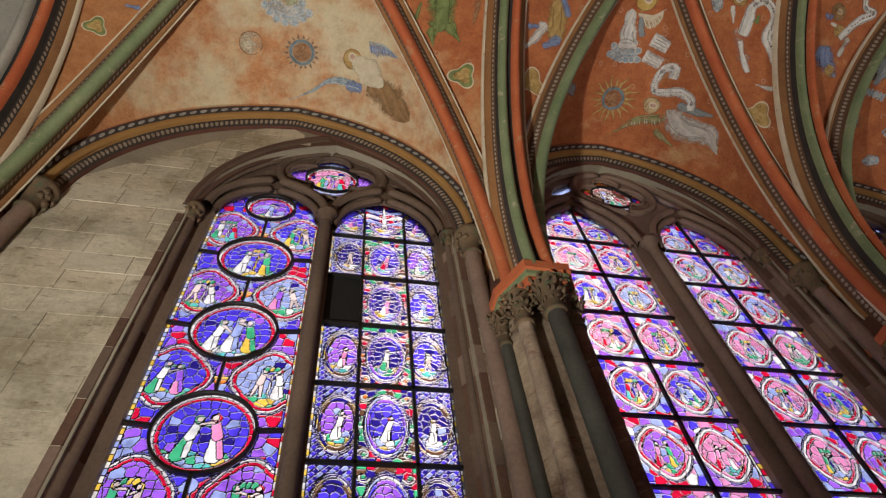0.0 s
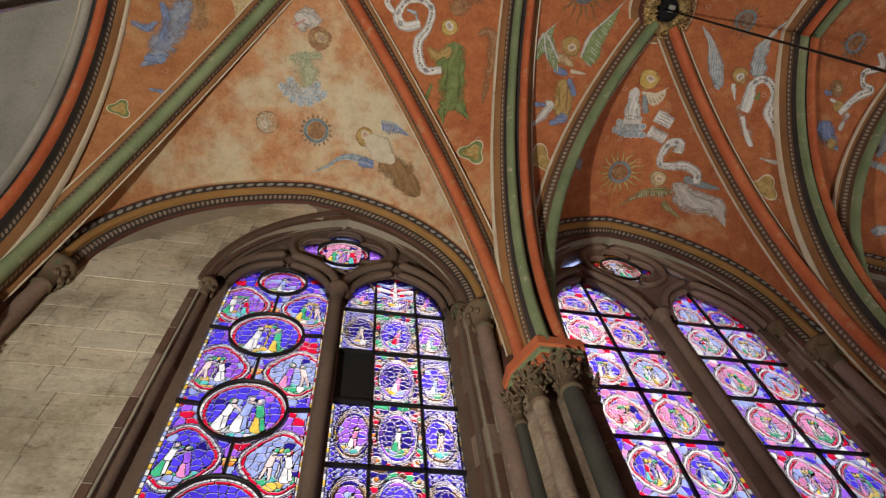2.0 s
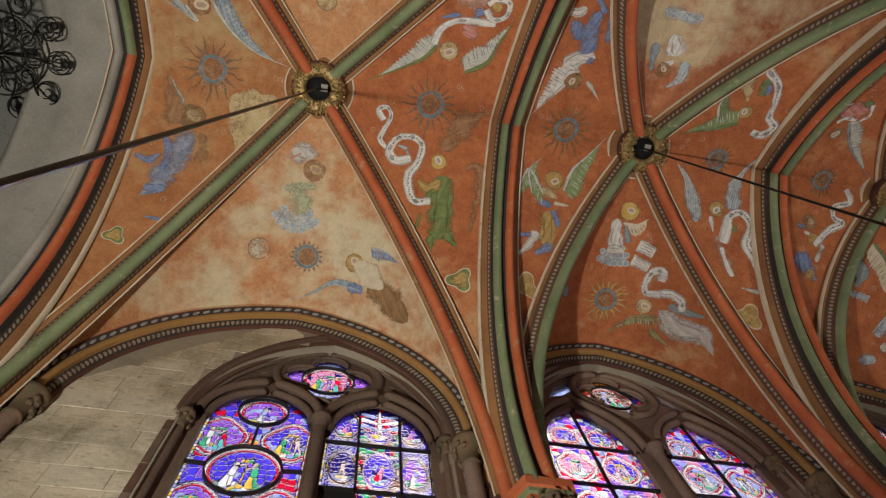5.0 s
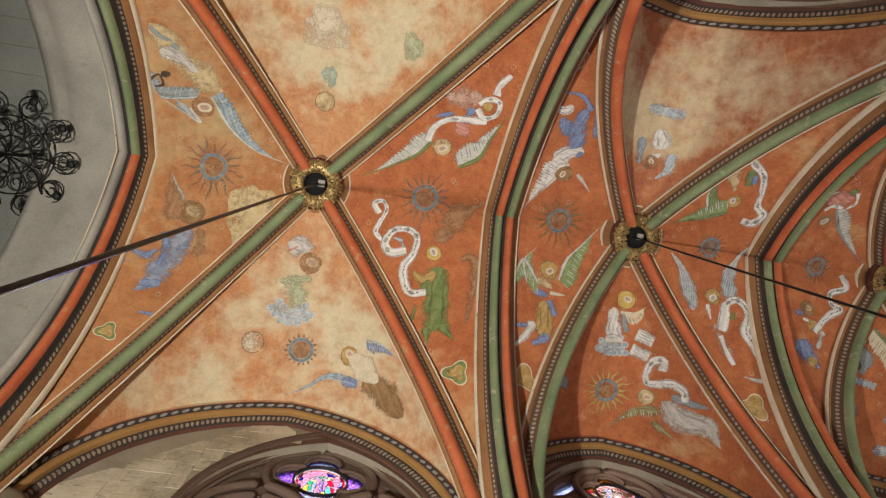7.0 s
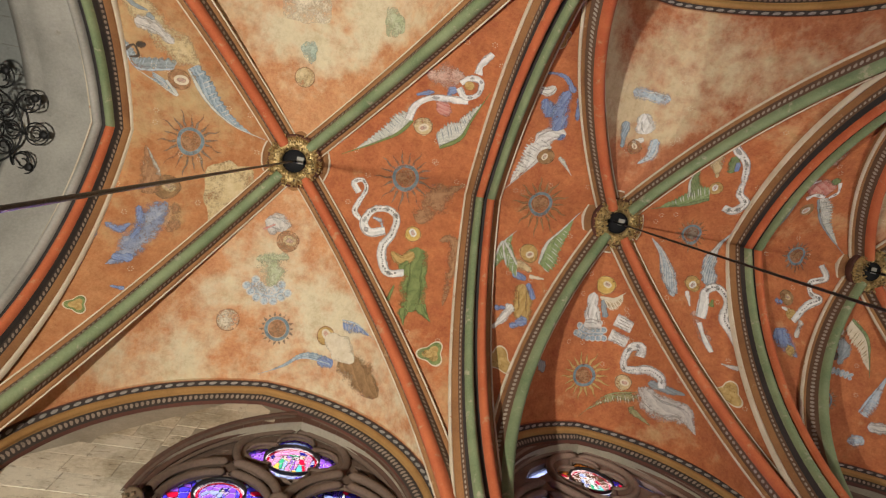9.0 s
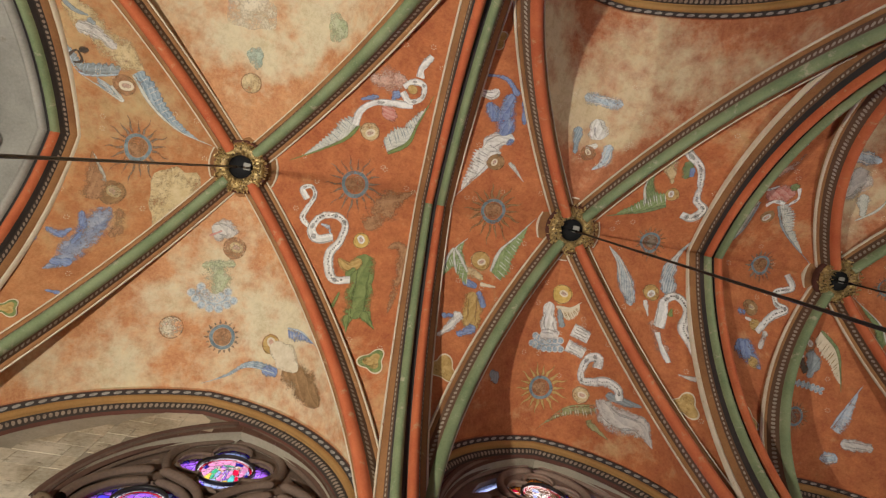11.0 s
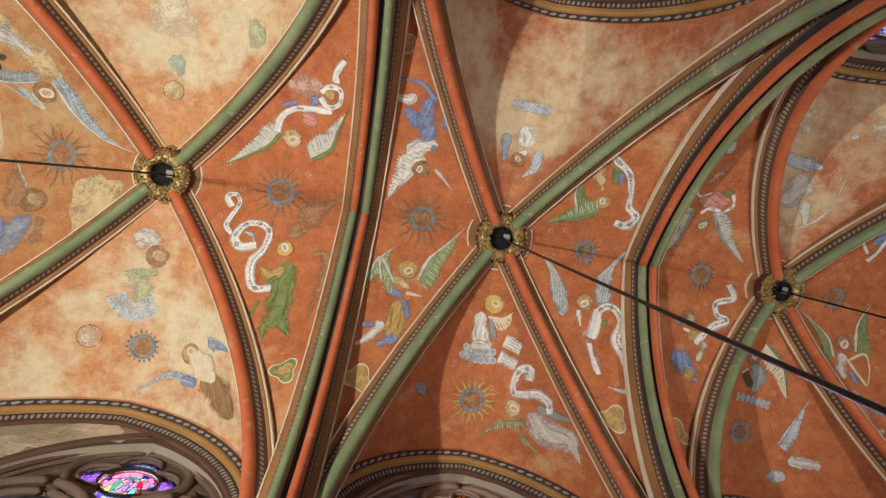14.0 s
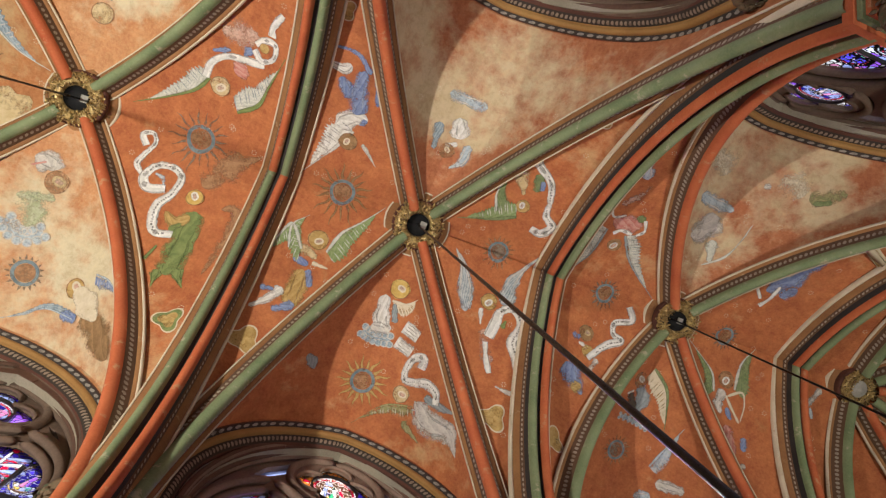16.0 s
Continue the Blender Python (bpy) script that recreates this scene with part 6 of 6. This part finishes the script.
# bay 0 east, south angel
robe([(1.64, -1.51), (1.89, -1.55), (2.15, -1.58)], (0.32, 0.56, 0.24), "pinkish")
robe([(1.89, -1.09), (2.04, -1.20)], (0.28, 0.33), "rose")
robe([(1.55, -1.25), (1.79, -1.33)], (0.05, 0.11), "blue")
robe([(1.98, -1.31), (2.05, -1.44)], (0.08, 0.16), "blue")
robe([(1.60, -1.80), (1.77, -1.85)], (0.03, 0.07), "blue")
wing([(1.58, -0.91), (1.41, -0.69), (1.09, -0.48), (0.64, -0.23)], (1.22, -0.95), "green", "featherpale")
wing([(2.04, -0.60), (2.30, -0.79), (2.39, -1.07), (2.53, -1.46)], (2.07, -1.05), "green", "featherpale")
scroll([(1.51, -0.91), (1.57, -1.11), (1.77, -1.25), (2.04, -1.28), (2.27, -1.29)], 0.12)
scroll([(2.10, -1.44), (2.22, -1.34), (2.37, -1.40), (2.37, -1.55), (2.23, -1.58), (2.11, -1.50)], 0.10)
scroll([(2.30, -1.64), (2.30, -1.75), (2.40, -1.89)], 0.11)
disc(2.23, -1.49, 0.07, "ochre")
head(1.74, -0.86, 0.14, 0.08, "ochrepale", "cream")
# bay 1 west, south angel
robe([(3.11, -1.81), (3.41, -1.82), (3.63, -1.67)], (0.06, 0.08, 0.11), "blue")
robe([(3.54, -1.68), (3.55, -1.42), (3.62, -1.16)], (0.18, 0.28, 0.36), "blue")
robe([(3.26, -1.51), (3.49, -1.33)], (0.15, 0.28), "blue")
robe([(3.72, -1.63), (3.85, -1.34)], (0.08, 0.08), "blue")
robe([(3.01, -1.61), (3.27, -1.61), (3.34, -1.69)], (0.06, 0.17, 0.11), "white")
wing([(3.64, -0.93), (3.43, -0.58), (3.13, -0.16)], (3.18, -0.90), "palewhite", "white")
robe([(3.40, -0.92), (3.56, -1.08), (3.78, -1.14)], (0.29, 0.29, 0.14), "white")
robe([(3.70, -1.04), (3.76, -1.13)], (0.12, 0.12), "blue")
wing([(3.80, -0.79), (4.10, -0.58)], (3.90, -0.81), "palewhite", "featherpale")
head(3.61, -0.78, 0.13, 0.06, "brown", "cream")
# bay 1 west, north angel
wing([(3.51, 0.90), (3.27, 0.61), (3.14, 0.85), (3.03, 1.15)], (3.46, 0.99), "featherpale", "leaf")
wing([(3.34, 0.93), (3.27, 0.63), (3.45, 0.42)], (3.54, 0.82), "featherpale", "leaf")
wing([(3.86, 0.83), (3.97, 0.52), (4.19, 0.27), (4.46, -0.07)], (4.18, 0.85), "featherpale", "leaf")
robe([(3.19, 1.50), (3.37, 1.49)], (0.11, 0.08), "blue")
robe([(3.71, 1.13), (3.81, 1.34)], (0.12, 0.12), "blue")
robe([(3.44, 1.72), (3.70, 1.59)], (0.11, 0.17), "blue")
robe([(3.63, 1.15), (3.64, 1.40), (3.63, 1.63)], (0.26, 0.34, 0.28), "ochre")
robe([(3.34, 0.92), (3.57, 0.89), (3.76, 0.96)], (0.12, 0.21, 0.12), "ochrepale")
robe([(3.45, 1.03), (3.68, 1.07)], (0.12, 0.13), "blue")
robe([(3.72, 1.03), (3.96, 1.04)], (0.07, 0.04), "cream")
robe([(3.47, 1.44), (3.33, 1.62), (3.16, 1.74)], (0.18, 0.13, 0.06), "white")
head(3.69, 0.71, 0.15, 0.07, "ochre", "cream")
# bay 1 north, angel with a book
cloud([(4.76, 1.77), (4.96, 1.83), (5.20, 1.79)], 0.18, "cloudblue")
wing([(5.04, 1.22), (5.25, 1.20), (5.39, 1.06)], (5.34, 1.40), "cream", "cream")
robe([(4.91, 1.16), (4.96, 1.52), (5.12, 1.70)], (0.19, 0.26, 0.19), "white")
robe([(4.85, 1.68), (5.15, 1.67)], (0.19, 0.18), "palewhite")
robe([(5.08, 1.25), (5.19, 1.52)], (0.09, 0.11), "slatepale")
page([(5.34, 1.51), (5.58, 1.57)], 0.21)
page([(5.30, 1.77), (5.56, 1.83)], 0.20)
head(5.09, 1.01, 0.15, 0.07, "gold", "cream")
# bay 1 north, flying angel with a scroll
wing([(5.82, 2.55), (5.43, 2.73), (5.06, 3.16)], (5.76, 2.81), "greenpale", "greenpale")
robe([(5.75, 2.82), (6.06, 2.98)], (0.18, 0.03), "greenpale")
robe([(5.83, 2.46), (6.10, 2.64), (6.34, 2.60), (6.50, 2.81)], (0.27, 0.46, 0.37, 0.05), "palewhite")
robe([(5.93, 2.35), (6.16, 2.33), (6.30, 2.29)], (0.18, 0.14, 0.04), "slatepale")
scroll([(5.76, 1.99), (5.75, 1.84), (5.63, 1.89), (5.57, 2.07), (5.60, 2.24), (5.76, 2.21), (5.91, 2.15), (6.05, 2.20), (6.09, 2.35)], 0.16, True)
head(5.62, 2.46, 0.13, 0.07, "ochrepale", "cream")
# bay 1 south angel
robe([(4.74, -1.97), (5.34, -1.97)], (0.21, 0.22), "paleblue")
robe([(4.75, -1.54), (4.80, -1.14)], (0.21, 0.10), "cloudblue")
robe([(5.01, -1.70), (5.15, -1.42)], (0.21, 0.37), "white")
robe([(4.95, -1.25), (5.12, -1.33)], (0.08, 0.08), "white")
robe([(5.29, -1.37), (5.27, -1.12), (5.12, -0.95)], (0.19, 0.19, 0.03), "paleblue")
head(4.99, -1.19, 0.11, 0.05, "brownpale", "cream")
# bay 1 east, south angel
wing([(6.33, -0.64), (6.00, -0.48), (5.50, -0.32)], (6.04, -0.87), "leafdark", "leaf")
wing([(6.01, -0.62), (5.89, -0.88), (5.94, -1.17)], (6.18, -0.82), "featherpale", "leafdark")
robe([(6.34, -1.32), (6.42, -1.07)], (0.17, 0.15), "leafdark")
robe([(6.43, -1.24), (6.48, -1.11)], (0.10, 0.09), "blue")
robe([(6.05, -1.29), (6.27, -0.97)], (0.31, 0.08), "ochrepale")
scroll([(6.14, -1.69), (6.21, -1.45), (6.52, -1.27), (6.66, -1.02), (6.72, -0.81), (6.88, -0.68), (6.78, -0.53), (6.61, -0.55)], 0.14, True)
head(6.34, -0.82, 0.11, 0.06, "ochre", "white")
# bay 1 east, north angel
robe([(5.68, 0.14), (5.87, 0.35), (6.01, 0.68), (6.08, 0.96)], (0.03, 0.12, 0.30, 0.16), "feather")
robe([(7.00, -0.26), (6.80, 0.09), (6.67, 0.37), (6.67, 0.71)], (0.03, 0.07, 0.26, 0.26), "feather")
robe([(6.41, 1.11), (6.58, 1.51)], (0.26, 0.35), "pinkish")
robe([(6.31, 0.84), (6.35, 1.06)], (0.10, 0.03), "white")
scroll([(6.51, 1.19), (6.57, 0.96), (6.61, 0.80), (6.78, 0.71), (6.93, 0.82), (6.93, 0.98), (6.86, 1.13), (6.93, 1.27), (7.00, 1.45)], 0.17, True)
scroll([(6.48, 1.26), (6.53, 1.45), (6.61, 1.62)], 0.10)
robe([(6.68, 1.01), (6.72, 0.89)], (0.09, 0.04), "green")
robe([(6.72, 1.74), (6.96, 1.75)], (0.04, 0.10), "palewhite")
head(6.40, 0.72, 0.13, 0.07, "ochre", "white")
# bay 2 west, south angel
robe([(7.46, -1.91), (7.68, -1.75)], (0.26, 0.22), "paleblue")
robe([(7.61, -1.33), (7.75, -1.51), (7.81, -1.70)], (0.18, 0.22, 0.09), "pinkish")
robe([(7.65, -1.10), (8.11, -1.17)], (0.31, 0.37), "rose")
robe([(7.96, -1.28), (8.10, -1.24)], (0.15, 0.13), "leafdark")
wing([(7.65, -0.96), (7.64, -0.53), (7.49, -0.21)], (7.41, -0.81), "slatepale", "featherpale")
wing([(7.97, -0.96), (8.32, -0.60), (8.98, -0.19)], (8.39, -0.89), "slatepale", "featherpale")
scroll([(7.49, -1.26), (7.62, -1.15), (7.78, -1.23)], 0.05)
scroll([(7.77, -0.93), (7.87, -1.01), (8.05, -1.01)], 0.07)
scroll([(8.10, -1.26), (8.19, -1.12), (8.12, -1.01)], 0.06)
head(7.90, -0.78, 0.11, 0.07, "brown", "palewhite")
# bay 2 west, north angel
scroll([(8.68, 0.07), (8.78, 0.26), (8.50, 0.38), (8.51, 0.55), (8.66, 0.61), (8.42, 0.75), (8.14, 1.01)], 0.13, True)
robe([(7.81, 0.74), (7.96, 0.75)], (0.14, 0.14), "blue")
robe([(7.77, 1.15), (7.92, 1.32), (8.10, 1.51)], (0.39, 0.43, 0.12), "blue")
robe([(7.92, 1.48), (8.07, 1.39)], (0.23, 0.19), "ochre")
robe([(8.04, 0.96), (8.21, 0.86)], (0.24, 0.16), "ochre")
robe([(8.31, 0.98), (8.15, 1.24)], (0.13, 0.09), "palewhite")
robe([(7.95, 0.83), (8.06, 0.85)], (0.05, 0.07), "white")
head(8.05, 0.67, 0.13, 0.06, "brown", "ochrepale")
# bay 2 north, seated angel
wing([(9.47, 0.85), (9.74, 1.10), (9.85, 1.45), (9.91, 1.76)], (9.55, 1.34), "leafdark", "cream")
cloud([(9.12, 1.74), (9.41, 1.77), (9.64, 1.81)], 0.10, "cloudblue")
robe([(9.30, 1.19), (9.43, 1.38), (9.40, 1.65)], (0.20, 0.26, 0.14), "slatepale")
robe([(9.15, 1.34), (9.33, 1.57)], (0.16, 0.14), "dark")
robe([(9.11, 1.37), (9.22, 1.29)], (0.05, 0.06), "palewhite")
head(9.28, 1.10, 0.13, 0.07, "brownpale", "palewhite")
# bay 2 north, flying angel
wing([(9.87, 2.36), (10.00, 2.01), (10.14, 1.56)], (10.13, 2.34), "paleblue", "paleblue")
robe([(10.03, 2.57), (10.41, 2.49)], (0.21, 0.18), "palewhite")
robe([(9.78, 2.89), (10.02, 2.80)], (0.23, 0.21), "paleblue")
# bay 2 south angel
robe([(8.95, -2.75), (9.21, -2.41)], (0.68, 0.77), "pale")
robe([(10.05, -2.73), (10.36, -2.48)], (0.61, 0.71), "pale")
robe([(10.44, -2.46), (10.75, -2.68)], (0.30, 0.26), "greenpale")
robe([(10.49, -2.42), (10.65, -2.50)], (0.08, 0.08), "leafdark")
robe([(9.87, -2.45), (9.96, -2.50)], (0.12, 0.12), "palewhite")
robe([(9.10, -1.34), (9.32, -1.57), (9.32, -1.82)], (0.44, 0.48, 0.33), "palewhite")
robe([(8.96, -1.99), (9.36, -1.97), (9.62, -1.96)], (0.23, 0.27, 0.12), "paleblue")
robe([(9.52, -1.42), (9.60, -1.07)], (0.26, 0.10), "featherpale")
robe([(9.51, -0.98), (9.77, -1.22), (9.89, -1.53), (9.95, -1.85)], (0.04, 0.04, 0.03, 0.02), "featherpale")
# bay 2 east, south angel
robe([(10.53, -0.96), (10.65, -1.15), (10.73, -1.49), (10.92, -1.74)], (0.26, 0.53, 0.37, 0.04), "blue")
robe([(10.62, -1.27), (10.69, -1.60)], (0.08, 0.08), "palewhite")
scroll([(10.27, -1.02), (10.54, -0.82)], 0.06)
scroll([(10.60, -0.71), (10.67, -0.87), (10.66, -1.09)], 0.08)
robe([(10.77, -0.95), (10.91, -1.15)], (0.31, 0.23), "blue")
# bay 2 east, north angel
wing([(10.41, 0.85), (10.32, 0.56), (9.85, 0.23)], (10.20, 0.93), "featherpale", "leafdark")
wing([(10.79, 0.72), (10.86, 0.30), (11.07, -0.02)], (11.08, 0.73), "featherpale", "leafdark")
robe([(10.65, 1.26), (10.78, 1.60)], (0.25, 0.14), "rose")
robe([(10.66, 1.02), (10.74, 1.17)], (0.12, 0.10), "blue")
robe([(10.97, 1.35), (10.93, 1.53)], (0.14, 0.12), "blue")
robe([(10.59, 0.78), (10.51, 0.98), (10.55, 1.13)], (0.21, 0.21, 0.10), "palewhite")
robe([(10.64, 0.85), (10.88, 1.18)], (0.06, 0.05), "cream")
robe([(10.66, 0.86), (10.92, 0.73), (10.97, 0.91), (10.90, 1.16)], (0.04, 0.04, 0.03, 0.02), "cream")
robe([(10.77, 1.75), (10.94, 1.70)], (0.12, 0.10), "palewhite")
head(10.62, 0.62, 0.14, 0.08, "brownpale", "white")
# apse cells
robe([(11.87, 0.85), (12.43, 0.24)], (0.07, 0.15), "palewhite")
robe([(12.21, 0.58), (12.23, 0.74)], (0.11, 0.09), "paleblue")
robe([(11.88, 0.96), (11.93, 1.04)], (0.11, 0.09), "blue")
robe([(11.96, 0.46), (11.93, 0.65)], (0.16, 0.11), "palewhite")
robe([(12.06, -0.62), (12.04, -0.90)], (0.16, 0.18), "palewhite")

# the dark gouge in the plaster, drawn as a flat slate patch
robe([(4.11, 2.27), (4.2, 2.36), (4.27, 2.47)], (0.10, 0.18, 0.12), "slatepale")

# small florets strewn over the red cells
rng = random.Random(77)
fv, ff, fu = [], [], []
made = 0
while made < 210:
    x, y = rng.uniform(-2.4, 12.5), rng.uniform(-2.4, 2.4)
    if abs(x) < 2.3 and abs(y) > abs(x) * 1.05:
        continue
    p, n = surface(x, y)
    e1 = n.orthogonal().normalized()
    e2 = n.cross(e1)
    a0 = rng.uniform(0, 1)
    for k in range(6):
        a = a0 + k * math.pi / 3
        c = p + (e1 * math.cos(a) + e2 * math.sin(a)) * 0.032 + n * 0.008
        o = len(fv)
        fv += [c + (e1 * math.cos(t) + e2 * math.sin(t)) * 0.0075 for t in (0, 1.05, 2.09, 3.14, 4.19, 5.24)]
        fu += [(0.5, 0.5)] * 6
        ff.append(tuple(range(o, o + 6)))
    made += 1
tagged(part("painted_floret", (fv, ff, fu), PAINT["cream"], setting, "tiny cream dot florets"), kind="stuff")


# ---- ashlar ----
def stone(wall_ob, poly, y, mat, rng):
    """One block face, a little proud of its joints, with chamfered edges."""
    out = 0.003 + rng.uniform(0, 0.006)
    s = shrink(poly, 0.0015)
    t = shrink(poly, 0.0045)
    n = len(poly)
    vs = [(x, y, z) for x, z in s] + [(x, y - out, z) for x, z in t]
    part("stone", (vs, [tuple(range(n, 2 * n))] + [(i, (i + 1) % n, n + (i + 1) % n, n + i) for i in range(n)]), mat, wall_ob)


def courses(wall_ob, x0, x1, z0, z1, seed, mats, bound, keep, high=0.31, long=(0.42, 0.85)):
    rng = random.Random(seed)
    z = z0
    while z < z1:
        h = high * rng.uniform(0.85, 1.15)
        x = x0 - rng.uniform(0, 0.3)
        while x < x1:
            w = rng.uniform(*long)
            poly = [(max(x, x0), z), (min(x + w, x1), z), (min(x + w, x1), z + h), (max(x, x0), z + h)]
            if poly[1][0] - poly[0][0] > 0.08:
                for k in range(len(bound)):
                    p, q = bound[k], bound[(k + 1) % len(bound)]
                    nx, nz = -(q[1] - p[1]), q[0] - p[0]
                    poly = clip(poly, nx, nz, nx * p[0] + nz * p[1])
                    if len(poly) < 3:
                        break
                if len(poly) >= 3 and area(poly) > 0.012:
                    c = np.mean(poly, axis=0)
                    if keep(*c):
                        stone(wall_ob, poly, WALL + 0.05, rng.choice(mats), rng)
            x += w
        z += h


def under_arch(b):
    l, r = wall_arch(*ARCH_SPAN[b], WALL, ARCH_CROWN[b] - 0.1, ARCH_FOOT[b])
    x0, x1 = BAYS[b], BAYS[b + 1]
    return [(x0, 0), (x0, ARCH_FOOT[b] - 0.1)] + [(p.x, p.z) for p in l[6:]] + [(p.x, p.z) for p in reversed(r[6:-1])] + [(x1, ARCH_FOOT[b] - 0.1), (x1, 0)]


def beside(open_, grow):
    x0, x1, zs, za = open_
    ring_ = light_outline(x0 - grow * 0.25, x1 + grow * 0.25, 2.2, zs, za + grow, 20)
    return lambda x, z: not inside(ring_, x, z)


def voussoirs(wall_ob, open_, wide, mat, seed):
    """Wedge-shaped stones round the head of a window opening."""
    rng = random.Random(seed)
    x0, x1, zs, za = open_
    a, b = light_outline(x0, x1, 2.2, zs, za, 11)[1:-1], light_outline(x0 - wide * 0.25, x1 + wide * 0.25, 2.2, zs, za + wide, 11)[1:-1]
    for i in range(len(a) - 1):
        stone(wall_ob, [a[i], b[i], b[i + 1], a[i + 1]], WALL + 0.045, mat, rng)


voussoirs(bpy.data.objects["wall_north_1"], W1["open"], 0.30, REDSTONE, 1)
voussoirs(bpy.data.objects["wall_north_2"], W2["open"], 0.18, REDSTONE, 2)
courses(bpy.data.objects["wall_north_1"], BAYS[0], W1["open"][0] - 0.03, 2.6, 10.4, 3, [ASHLAR], under_arch(0), lambda x, z: True)
courses(bpy.data.objects["wall_north_1"], W1["open"][0] - 0.03, W1["open"][1] + 0.1, 7.9, 10.4, 4, [ASHLAR], under_arch(0), beside(W1["open"], 0.30), 0.24, (0.25, 0.5))
courses(bpy.data.objects["wall_north_1"], W1["open"][1] + 0.10, BAYS[1], 2.6, 9.0, 5, [ASHLAR, PIERSTONE, PIERSTONE], under_arch(0), lambda x, z: True, 0.34, (0.25, 0.5))
courses(bpy.data.objects["wall_north_2"], BAYS[1] + 0.1, W2["open"][0] - 0.1, 2.6, 9.6, 6, [PIERSTONE, REDSTONE], under_arch(1), lambda x, z: True, 0.34, (0.25, 0.5))
courses(bpy.data.objects["wall_north_2"], W2["open"][1] + 0.1, BAYS[2], 2.6, 9.6, 7, [PIERSTONE, ASHLAR, PIERSTONE], under_arch(1), lambda x, z: True, 0.34, (0.25, 0.5))
